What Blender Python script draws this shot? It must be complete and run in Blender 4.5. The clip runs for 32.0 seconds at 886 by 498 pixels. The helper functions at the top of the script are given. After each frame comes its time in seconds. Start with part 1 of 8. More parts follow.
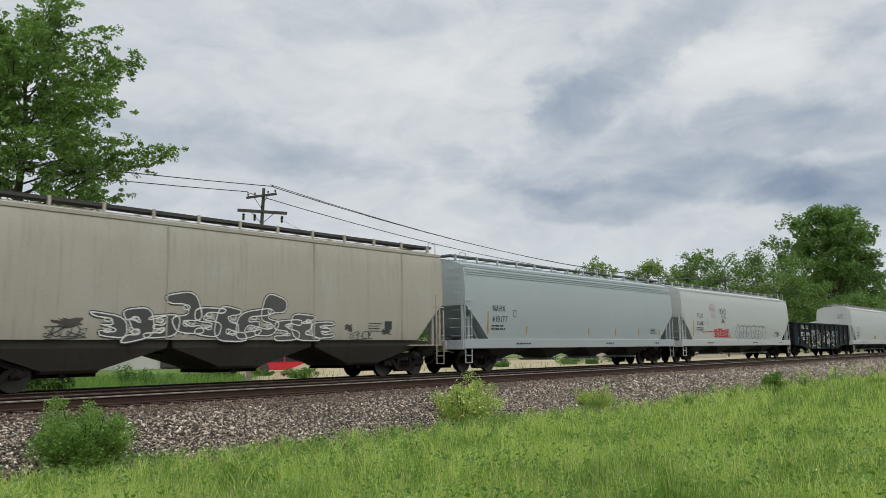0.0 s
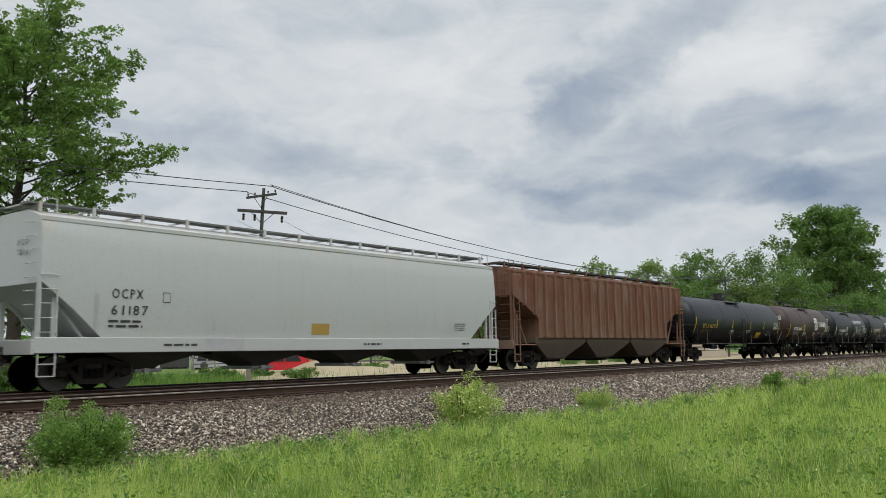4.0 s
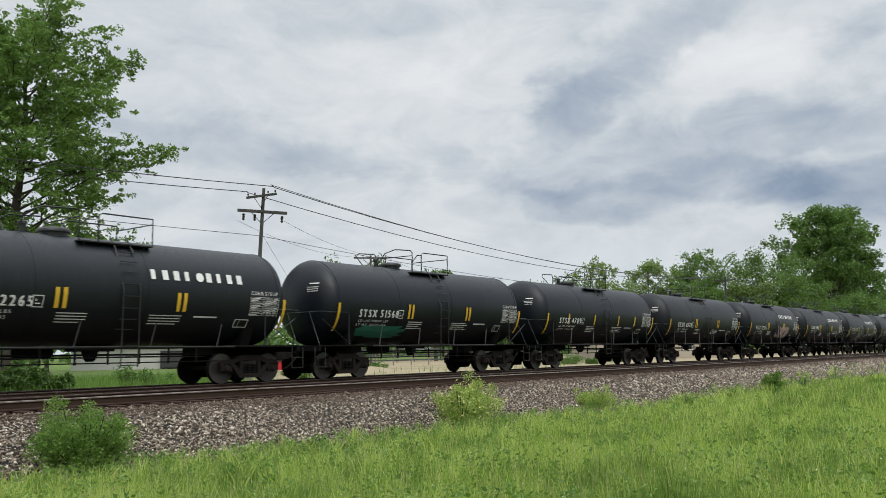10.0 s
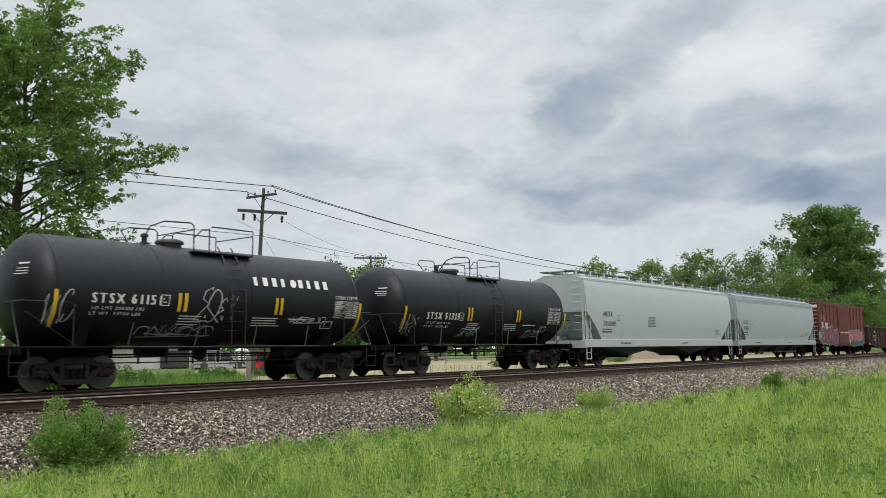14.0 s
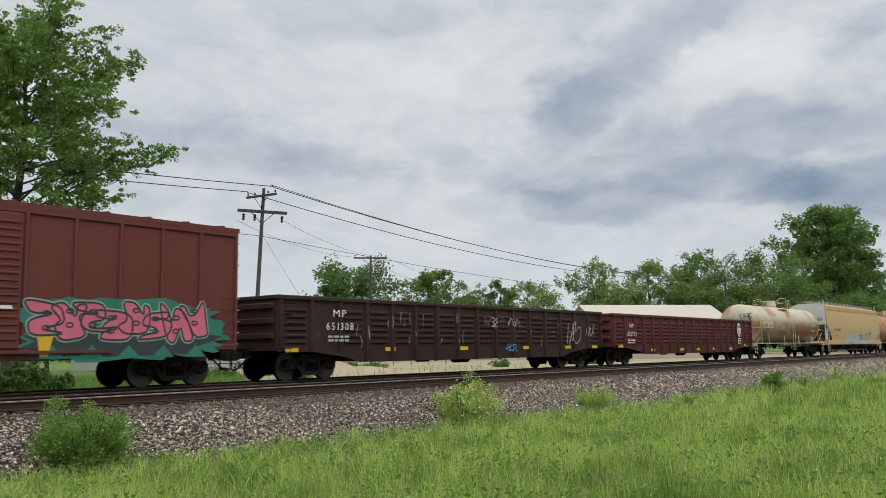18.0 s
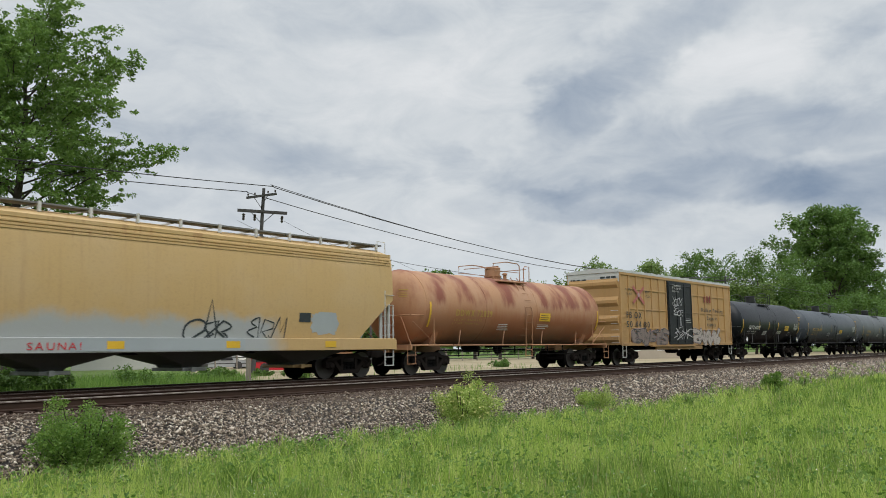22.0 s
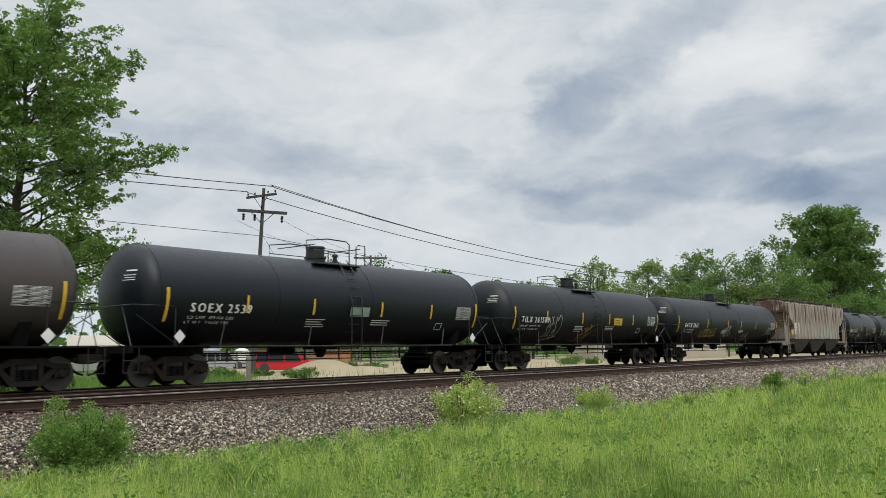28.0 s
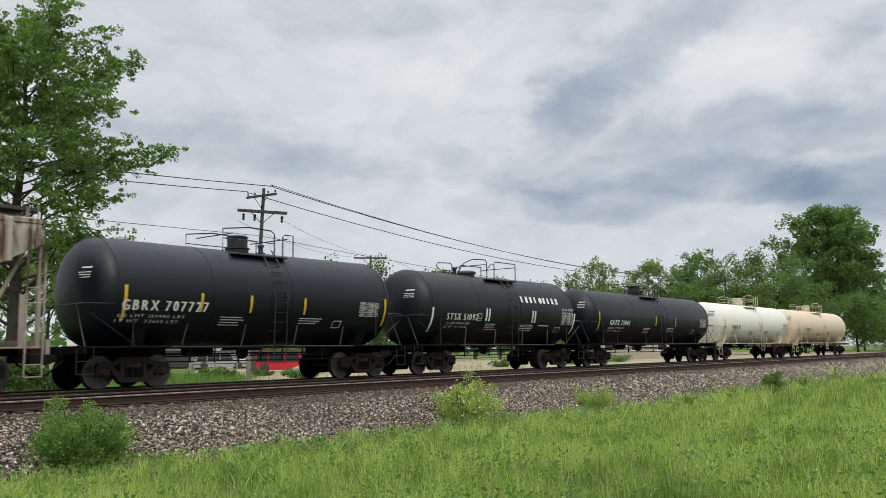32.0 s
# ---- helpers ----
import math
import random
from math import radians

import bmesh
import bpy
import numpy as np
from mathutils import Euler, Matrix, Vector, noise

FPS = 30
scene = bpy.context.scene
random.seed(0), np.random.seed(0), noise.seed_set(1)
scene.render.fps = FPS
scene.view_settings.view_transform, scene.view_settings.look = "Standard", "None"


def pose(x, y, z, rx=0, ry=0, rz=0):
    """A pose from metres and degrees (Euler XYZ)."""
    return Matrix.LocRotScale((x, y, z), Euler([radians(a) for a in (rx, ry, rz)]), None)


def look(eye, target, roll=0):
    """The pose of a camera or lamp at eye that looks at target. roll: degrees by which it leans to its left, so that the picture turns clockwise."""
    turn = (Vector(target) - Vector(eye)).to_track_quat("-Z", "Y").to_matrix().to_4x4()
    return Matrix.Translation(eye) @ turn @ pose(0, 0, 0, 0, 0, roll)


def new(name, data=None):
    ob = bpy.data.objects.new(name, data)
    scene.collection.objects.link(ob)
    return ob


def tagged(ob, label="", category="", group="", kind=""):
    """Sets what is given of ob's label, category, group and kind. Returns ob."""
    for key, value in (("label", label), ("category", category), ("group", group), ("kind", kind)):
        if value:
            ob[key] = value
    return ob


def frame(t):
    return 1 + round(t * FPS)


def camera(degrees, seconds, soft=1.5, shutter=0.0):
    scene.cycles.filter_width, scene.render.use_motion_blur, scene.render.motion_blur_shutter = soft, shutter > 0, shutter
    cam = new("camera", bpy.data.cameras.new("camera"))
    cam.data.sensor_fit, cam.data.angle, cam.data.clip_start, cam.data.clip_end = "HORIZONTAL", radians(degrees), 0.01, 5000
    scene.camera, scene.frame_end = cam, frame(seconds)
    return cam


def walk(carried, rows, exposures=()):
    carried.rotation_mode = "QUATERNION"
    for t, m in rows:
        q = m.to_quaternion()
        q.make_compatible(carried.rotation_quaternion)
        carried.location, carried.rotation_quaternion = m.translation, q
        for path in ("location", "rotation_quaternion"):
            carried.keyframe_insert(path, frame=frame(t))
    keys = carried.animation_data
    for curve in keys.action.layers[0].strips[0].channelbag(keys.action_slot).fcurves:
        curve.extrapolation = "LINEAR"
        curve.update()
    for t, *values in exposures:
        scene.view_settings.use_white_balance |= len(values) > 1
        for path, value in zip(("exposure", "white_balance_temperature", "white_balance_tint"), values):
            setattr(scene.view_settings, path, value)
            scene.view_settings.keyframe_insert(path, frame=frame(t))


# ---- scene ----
CAM_Y, CAM_Z = -22.585, 0.918
_p, _y = radians(6.773), radians(51.366)
EYE = Vector((0.0, CAM_Y, CAM_Z))
AIM = EYE + 50 * Vector((math.sin(_y) * math.cos(_p), math.cos(_y) * math.cos(_p), math.sin(_p)))
cam = camera(54.79, 32.0, soft=0.8, shutter=0.08)
# the lens opens a little while the dark tank cars fill the view
walk(cam, [(0.0, look(EYE, AIM, -0.783)), (32.0, look(EYE, AIM, -0.783))],
     [(0.0, 0.0), (4.0, 0.0), (7.0, 0.08), (14.5, 0.08), (17.0, 0.0), (23.5, 0.0), (26.0, 0.07), (32.0, 0.07)])

# ---- sky and sun: a broken overcast, high and soft ----
SUN_EL, SUN_AZ = radians(52), radians(215)     # azimuth from +y towards +x
world = bpy.data.worlds.new("overcast_sky")
scene.world = world
world.use_nodes = True


class Nodes:
    """Small helper to wire node trees."""

    def __init__(self, tree):
        self.t = tree
        tree.nodes.clear()

    def n(self, kind, props=(), **sockets):
        node = self.t.nodes.new(kind)
        for key, value in dict(props).items():
            setattr(node, key, value)
        for key, value in sockets.items():
            self.put(node.inputs[int(key[1:]) if key[0] == "i" and key[1:].isdigit() else key.replace("_", " ")], value)
        return node

    def put(self, socket, value):
        if isinstance(value, bpy.types.NodeSocket):
            self.t.links.new(value, socket)
        elif isinstance(value, bpy.types.Node):
            self.t.links.new(value.outputs[0], socket)
        else:
            socket.default_value = value

    def math(self, op, a, b=0.0, c=0.0, clamp=False):
        return self.n("ShaderNodeMath", {"operation": op, "use_clamp": clamp}, i0=a, i1=b, i2=c).outputs[0]

    def mix(self, fac, a, b, blend="MIX"):
        m = self.n("ShaderNodeMix", {"data_type": "RGBA", "blend_type": blend, "clamp_factor": True})
        self.put(m.inputs[0], fac)
        self.put(m.inputs[6], a)
        self.put(m.inputs[7], b)
        return m.outputs[2]

    def ramp(self, fac, stops):
        r = self.n("ShaderNodeValToRGB", (), Fac=fac)
        els = r.color_ramp.elements
        while len(els) < len(stops):
            els.new(0.5)
        for e, (pos, col) in zip(els, stops):
            e.position, e.color = pos, col if len(col) == 4 else (*col, 1)
        return r.outputs[0]

    def smooth(self, x, lo, hi):
        return self.n("ShaderNodeMapRange", {"interpolation_type": "SMOOTHSTEP"}, i0=x, i1=lo, i2=hi, i3=0.0, i4=1.0).outputs[0]

    def noise(self, vec, scale, detail=4.0, rough=0.55, distortion=0.0):
        return self.n("ShaderNodeTexNoise", (), Vector=vec, Scale=scale, Detail=detail, Roughness=rough, Distortion=distortion).outputs[0]

    def mapped(self, vec, scale=(1, 1, 1), rot=(0, 0, 0), loc=(0, 0, 0)):
        return self.n("ShaderNodeMapping", (), Vector=vec, Location=loc, Rotation=rot, Scale=scale).outputs[0]


# bearing, height, half length, half depth, tilt, lighter (+) or darker (-)
CLOUDS = ((77.1, 9.4, 5.9, 2.1, 0, -0.25), (71.2, 9.9, 5.8, 1.3, -3, -0.17), (61.5, 9.7, 4.1, 0.9, -8, -0.15), (55.9, 11.8, 4.6, 0.6, -18, -0.09), (68.6, 12.9, 8.1, 1.6, 8, -0.13),
          (64.1, 19.0, 5.6, 1.8, 38, -0.14), (59.8, 15.6, 3.8, 1.3, 35, -0.09), (77.0, 13.5, 4.4, 1.1, 0, -0.1), (70.9, 18.0, 4.2, 1.9, 22, 0.11), (77.4, 18.6, 3.5, 0.8, 10, -0.1),
          (37.6, 13.8, 7.7, 1.3, -4, -0.11), (44.4, 13.1, 4.6, 0.7, -10, -0.07), (54.5, 18.0, 5.5, 2.3, 40, 0.07), (44.4, 18.4, 7.3, 2.2, 0, 0.05), (75.3, 11.4, 3.5, 0.5, 6, 0.09),
          (45.9, 22.1, 5.9, 1.1, 0, -0.05))


def build_sky():
    N = Nodes(world.node_tree)
    sky = N.n("ShaderNodeTexSky", {"sky_type": "NISHITA", "sun_disc": False, "sun_elevation": SUN_EL, "sun_rotation": SUN_AZ, "air_density": 1.6, "dust_density": 3.0})
    coord = N.n("ShaderNodeTexCoord").outputs["Generated"]
    sep = N.n("ShaderNodeSeparateXYZ", (), Vector=coord)
    x, y, z = sep.outputs
    # broken cloud: ragged masses by bearing and height, in degrees
    az = N.math("MULTIPLY", N.math("ARCTAN2", x, y), 57.2958)
    el = N.math("MULTIPLY", N.math("ARCSINE", z), 57.2958)
    tall = N.mapped(coord, (1.0, 1.0, 1.7))
    w1 = N.n("ShaderNodeTexNoise", (), Vector=tall, Scale=5.0, Detail=5.0, Roughness=0.58).outputs["Color"]
    w2 = N.n("ShaderNodeSeparateColor", (), Color=w1)
    az_w = N.math("ADD", az, N.math("MULTIPLY", N.math("SUBTRACT", w2.outputs[0], 0.5), 15.0))
    el_w = N.math("ADD", el, N.math("MULTIPLY", N.math("SUBTRACT", w2.outputs[1], 0.5), 7.0))
    puff = N.noise(N.mapped(coord, (1.0, 1.0, 2.2)), 9.0, 9.0, 0.62, 0.5)
    wide = N.noise(N.mapped(coord, (1, 1, 2.4), loc=(2.1, 0.4, 0.9)), 2.6, 5.0, 0.55)
    dens = N.math("ADD", 0.62, N.math("MULTIPLY", N.math("SUBTRACT", puff, 0.5), 0.42))
    dens = N.math("ADD", dens, N.math("MULTIPLY", N.math("SUBTRACT", wide, 0.5), 0.20))
    for ca, ce, ra, re, tilt, amount in CLOUDS:
        c, sn = math.cos(radians(tilt)), math.sin(radians(tilt))
        da, de = N.math("SUBTRACT", az_w, ca), N.math("SUBTRACT", el_w, ce)
        u = N.math("ADD", N.math("MULTIPLY", da, c / ra), N.math("MULTIPLY", de, sn / ra))
        v = N.math("SUBTRACT", N.math("MULTIPLY", de, c / re), N.math("MULTIPLY", da, sn / re))
        q = N.math("ADD", N.math("MULTIPLY", u, u), N.math("MULTIPLY", v, v))
        dens = N.math("ADD", dens, N.math("MULTIPLY", N.math("SUBTRACT", 1.0, N.smooth(q, 0.0, 2.9)), amount))
    grey = N.ramp(dens, [(0.20, (0.20, 0.27, 0.38)), (0.42, (0.385, 0.445, 0.525)), (0.54, (0.51, 0.56, 0.615)), (0.64, (0.62, 0.66, 0.695)), (0.74, (0.715, 0.74, 0.765)), (0.88, (0.82, 0.835, 0.855))])
    # paler towards the horizon
    low = N.smooth(N.math("ADD", z, N.math("MULTIPLY", N.math("SUBTRACT", w2.outputs[2], 0.5), 0.08)), 0.02, 0.14)
    cloud = N.mix(low, (0.625, 0.69, 0.73, 1), grey)
    scaled = N.n("ShaderNodeVectorMath", {"operation": "SCALE"}, i0=cloud)
    # an overcast dome brightens towards the zenith
    gain = N.math("MULTIPLY", SKY_GAIN, N.math("ADD", 1.0, N.math("MULTIPLY", N.smooth(z, 0.42, 0.95), 1.7)))
    N.put(scaled.inputs["Scale"], gain)
    cover = N.math("SUBTRACT", 1.0, N.math("MULTIPLY", N.smooth(dens, 0.74, 0.95), 0.06))
    sky_dim = N.n("ShaderNodeVectorMath", {"operation": "SCALE"}, i0=sky.outputs[0])
    sky_dim.inputs["Scale"].default_value = 0.9
    col = N.mix(cover, sky_dim.outputs[0], scaled.outputs[0])
    bg = N.n("ShaderNodeBackground", (), Color=col, Strength=0.1)
    N.n("ShaderNodeOutputWorld", (), Surface=bg)


SKY_GAIN = 10.0
build_sky()
sun = new("sun", bpy.data.lights.new("sun", "SUN"))
sun.data.energy, sun.data.angle, sun.data.color = 1.5, radians(40), (1.0, 0.96, 0.90)
_d = Vector((math.sin(SUN_AZ) * math.cos(SUN_EL), math.cos(SUN_AZ) * math.cos(SUN_EL), math.sin(SUN_EL)))
sun.matrix_basis = look(_d * 100, (0, 0, 0))
scene.view_settings.exposure = 0.0


# ---- materials ----
def material(name):
    m = bpy.data.materials.new(name)
    m.use_nodes = True
    return m, Nodes(m.node_tree)


def finish(N, color, rough, metal=0.0, bump=None, bump_strength=0.3, bump_distance=0.01, spec=0.5):
    b = N.n("ShaderNodeBsdfPrincipled", (), Base_Color=color, Roughness=rough, Metallic=metal)
    b.inputs["Specular IOR Level"].default_value = spec
    if bump is not None:
        h = N.n("ShaderNodeBump", (), Strength=bump_strength, Distance=bump_distance, Height=bump)
        N.put(b.inputs["Normal"], h.outputs[0])
    N.n("ShaderNodeOutputMaterial", (), Surface=b.outputs[0])


def rgb(*c):
    return (*c, 1.0)


RUST = rgb(0.13, 0.045, 0.022)


def car_paint(name, col, rust=0.0, dirt=0.25, streak=0.2, rough=0.5, rust_col=RUST, dirt_col=rgb(0.10, 0.088, 0.075), fade=0.12, seed=0.0, spec=0.45, band=None, crown=None, upper=None, lower=None):
    """Weathered railcar paint: faded patches, running streaks, road dirt rising from the sill, rust spots."""
    m, N = material(name)
    co = N.n("ShaderNodeTexCoord").outputs["Object"]
    co = N.mapped(co, loc=(seed, seed * 0.7, 0))
    patch = N.noise(co, 0.55, 3.0, 0.5)
    fine = N.noise(co, 9.0, 6.0, 0.65)
    run = N.noise(N.mapped(co, (5.5, 5.5, 0.28)), 1.0, 4.0, 0.6)
    run2 = N.noise(N.mapped(co, (14.0, 14.0, 0.5)), 1.0, 3.0, 0.6)
    pale = rgb(*[min(1, c * 0.75 + 0.25 * 0.55) for c in col[:3]])
    base = N.mix(N.math("MULTIPLY", N.smooth(patch, 0.4, 0.75), fade * 3, clamp=True), col, pale)
    base = N.mix(N.math("MULTIPLY", N.math("ABSOLUTE", N.math("SUBTRACT", fine, 0.5)), 0.5), base, rgb(*[min(0.03, c * 0.4) for c in col[:3]]))
    runs = N.math("MULTIPLY", N.smooth(run, 0.48, 0.72), N.smooth(run2, 0.35, 0.7))
    base = N.mix(N.math("MULTIPLY", runs, streak, clamp=True), base, dirt_col)
    z = N.n("ShaderNodeSeparateXYZ", (), Vector=N.n("ShaderNodeTexCoord").outputs["Object"]).outputs[2]
    splash = N.math("MULTIPLY", N.math("SUBTRACT", 1.0, N.smooth(N.math("ADD", z, N.math("MULTIPLY", run2, 0.7)), 0.9, 2.4)), dirt)
    base = N.mix(splash, base, dirt_col)
    if upper:
        # rain-washed rust running down from the roof edge
        run3 = N.math("ADD", N.math("MULTIPLY", N.noise(N.mapped(co, (7.0, 7.0, 0.35)), 1.0, 6.0, 0.7), 0.55), N.math("MULTIPLY", N.noise(N.mapped(co, (1.1, 1.1, 0.5)), 1.0, 5.0, 0.65), 0.45))
        reach = N.noise(N.mapped(co, (4.5, 4.5, 0.05)), 1.0, 5.0, 0.7)
        low_edge = N.math("ADD", upper[1], N.math("MULTIPLY", N.math("SUBTRACT", reach, 0.5), 3.6))
        wash = N.math("MULTIPLY", N.smooth(run3, upper[3], upper[3] + 0.09), N.smooth(N.math("SUBTRACT", z, low_edge), -0.25, 0.35))
        base = N.mix(N.math("MULTIPLY", wash, upper[2]), base, N.mix(fine, upper[0], rgb(*[q * 1.8 for q in upper[0][:3]])))
    if lower:
        # a repainted stretch along the foot of the side, thinly rolled on
        sx = N.n("ShaderNodeSeparateXYZ", (), Vector=N.n("ShaderNodeTexCoord").outputs["Object"]).outputs[0]
        edge_z = N.math("ADD", z, N.math("MULTIPLY", N.math("SUBTRACT", N.noise(co, 0.9, 4.0, 0.6), 0.5), 1.1))
        lm = N.math("SUBTRACT", 1.0, N.smooth(edge_z, lower[1] - 0.30, lower[1] + 0.20))
        ends_x = N.math("ADD", sx, N.math("MULTIPLY", N.math("SUBTRACT", patch, 0.5), 2.0))
        lm = N.math("MULTIPLY", lm, N.math("MULTIPLY", N.smooth(ends_x, lower[2], lower[2] + 0.5), N.math("SUBTRACT", 1.0, N.smooth(ends_x, lower[3], lower[3] + 0.5))))
        base = N.mix(N.math("MULTIPLY", lm, 0.85), base, lower[0])
    if band:
        # leaked product dried on the flank
        soft = N.noise(N.mapped(co, (0.42, 0.42, 0.55)), 1.0, 3.0, 0.5)
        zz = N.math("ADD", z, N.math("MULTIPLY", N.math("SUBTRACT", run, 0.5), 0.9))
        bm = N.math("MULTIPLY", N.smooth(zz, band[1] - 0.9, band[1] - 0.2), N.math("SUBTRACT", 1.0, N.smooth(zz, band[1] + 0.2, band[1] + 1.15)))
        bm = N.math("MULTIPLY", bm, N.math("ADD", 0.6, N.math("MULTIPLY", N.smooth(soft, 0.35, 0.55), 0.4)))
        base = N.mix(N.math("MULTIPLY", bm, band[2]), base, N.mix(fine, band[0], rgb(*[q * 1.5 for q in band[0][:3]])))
        # grey-brown mixed in, stronger towards the bottom of the tank
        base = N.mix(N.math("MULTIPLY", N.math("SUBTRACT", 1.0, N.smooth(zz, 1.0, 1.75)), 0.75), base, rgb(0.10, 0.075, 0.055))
    if crown:
        spot = N.noise(N.mapped(co, (crown[3], 0.5, 0.35), loc=(4.7, 0, 0)), 1.0, 4.0, 0.55)
        cm = N.math("MULTIPLY", N.smooth(spot, crown[2], crown[2] + 0.2), N.smooth(N.math("ADD", z, N.math("MULTIPLY", run, 0.8)), crown[1], crown[1] + 0.35))
        base = N.mix(N.math("MULTIPLY", cm, 0.85), base, N.mix(fine, crown[0], rgb(*[q * 1.5 for q in crown[0][:3]])))
    if rust > 0:
        rmask = N.math("ADD", N.math("MULTIPLY", N.noise(co, 1.1, 8.0, 0.68), 0.6), N.math("MULTIPLY", run, 0.4))
        edge = 0.74 - 0.34 * rust
        rm = N.smooth(rmask, edge, edge + 0.10)
        rc = N.mix(fine, rust_col, rgb(rust_col[0] * 1.9, rust_col[1] * 1.7, rust_col[2] * 1.4))
        base = N.mix(N.math("MULTIPLY", rm, 0.9), base, rc)
    rgh = N.math("ADD", rough, N.math("MULTIPLY", N.math("SUBTRACT", fine, 0.5), 0.35), clamp=True)
    finish(N, base, rgh, 0.0, N.math("ADD", fine, N.math("MULTIPLY", patch, 2.0)), 0.25, 0.012, spec)
    return m


def ballast_mat(name, loose, single=False):
    """Crushed limestone and trap rock: shade varied stone by stone, rust dust beside the rails."""
    m, N = material(name)
    co = N.n("ShaderNodeTexCoord").outputs["Object"]
    cols = [(0.0, (0.036, 0.028, 0.020)), (0.2, (0.12, 0.090, 0.065)), (0.45, (0.26, 0.203, 0.152)), (0.70, (0.45, 0.368, 0.288)), (0.88, (0.66, 0.57, 0.465)), (1.0, (0.88, 0.81, 0.70))]
    if single:
        base = N.ramp(N.n("ShaderNodeObjectInfo").outputs["Random"], cols)
    elif loose:
        base = N.ramp(N.n("ShaderNodeNewGeometry").outputs["Random Per Island"], cols)
    else:
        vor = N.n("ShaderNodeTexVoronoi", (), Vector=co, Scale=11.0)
        # shade among the stones painted in: bed tones dimmed, near-black between cells
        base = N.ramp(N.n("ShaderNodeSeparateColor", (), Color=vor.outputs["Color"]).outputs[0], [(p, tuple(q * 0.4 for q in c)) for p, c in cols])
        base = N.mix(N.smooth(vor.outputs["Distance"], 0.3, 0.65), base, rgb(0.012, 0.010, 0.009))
    y = N.n("ShaderNodeSeparateXYZ", (), Vector=N.n("ShaderNodeNewGeometry").outputs["Position"]).outputs[1]
    big = N.noise(co, 0.6, 4.0)
    dust = N.smooth(N.math("ADD", y, N.math("MULTIPLY", big, 0.7)), -5.95, -5.35)
    base = N.mix(N.math("MULTIPLY", dust, 0.7), base, rgb(0.085, 0.052, 0.036))
    base = N.mix(N.math("MULTIPLY", N.smooth(big, 0.5, 0.75), 0.35), base, rgb(0.10, 0.078, 0.06))
    f = N.noise(co, 3.0 if single else 40.0, 4.0)
    base = N.mix(N.math("MULTIPLY", f, 0.3), base, rgb(0.04, 0.034, 0.03))
    finish(N, base, 0.9, 0.0, f, 0.5, 0.01, 0.3)
    return m


def leaf_mat(name, a, b, c, transl=0.35):
    """Leaves: shade varied per leaf and per clump, a little light let through."""
    m, N = material(name)
    r = N.n("ShaderNodeNewGeometry").outputs["Random Per Island"]
    co = N.n("ShaderNodeTexCoord").outputs["Object"]
    col = N.ramp(r, [(0.0, a), (0.5, b), (1.0, c)])
    clump = N.noise(co, 0.7, 3.0)
    col = N.mix(N.math("MULTIPLY", N.smooth(clump, 0.35, 0.7), 0.4), col, c)
    d = N.n("ShaderNodeBsdfPrincipled", (), Base_Color=col, Roughness=0.5)
    d.inputs["Specular IOR Level"].default_value = 0.3
    t = N.n("ShaderNodeBsdfTranslucent", (), Color=N.mix(0.5, col, rgb(0.16, 0.26, 0.03)))
    mx = N.n("ShaderNodeMixShader", (), i0=transl, i1=d.outputs[0], i2=t.outputs[0])
    N.n("ShaderNodeOutputMaterial", (), Surface=mx.outputs[0])
    return m


def plain(name, col, rough=0.6, metal=0.0, var=0.25, scale=6.0, bump=0.2, spec=0.5):
    m, N = material(name)
    co = N.n("ShaderNodeTexCoord").outputs["Object"]
    a, b = N.noise(co, scale, 6.0, 0.6), N.noise(co, scale * 0.12, 3.0)
    base = N.mix(N.math("MULTIPLY", a, var), col, rgb(col[0] * 0.45, col[1] * 0.43, col[2] * 0.4))
    base = N.mix(N.math("MULTIPLY", N.smooth(b, 0.4, 0.7), var), base, rgb(min(1, col[0] * 1.35), min(1, col[1] * 1.3), min(1, col[2] * 1.22)))
    finish(N, base, N.math("ADD", rough, N.math("MULTIPLY", N.math("SUBTRACT", a, 0.5), 0.25), clamp=True), metal, a, bump, 0.01, spec)
    return m


def ground_mat():
    m, N = material("meadow_soil")
    co = N.n("ShaderNodeTexCoord").outputs["Object"]
    a, b, c = N.noise(co, 0.12, 4.0), N.noise(co, 1.3, 6.0), N.noise(co, 14.0, 6.0)
    g = N.ramp(b, [(0.3, (0.08, 0.13, 0.025)), (0.5, (0.12, 0.19, 0.04)), (0.7, (0.17, 0.24, 0.06))])
    g = N.mix(N.math("MULTIPLY", N.smooth(a, 0.45, 0.62), 0.5), g, rgb(0.13, 0.16, 0.045))
    g = N.mix(N.math("MULTIPLY", c, 0.5), g, rgb(0.03, 0.05, 0.012))
    finish(N, g, 0.9, 0.0, c, 0.6, 0.05, 0.2)
    return m


def sand_mat():
    m, N = material("bare_earth")
    co = N.n("ShaderNodeTexCoord").outputs["Object"]
    a, b = N.noise(co, 0.25, 5.0), N.noise(co, 3.0, 6.0)
    g = N.ramp(a, [(0.3, (0.26, 0.21, 0.13)), (0.55, (0.35, 0.29, 0.19)), (0.75, (0.41, 0.35, 0.25))])
    g = N.mix(N.math("MULTIPLY", b, 0.4), g, rgb(0.24, 0.21, 0.12))
    finish(N, g, 0.95, 0.0, b, 0.5, 0.05, 0.2)
    return m


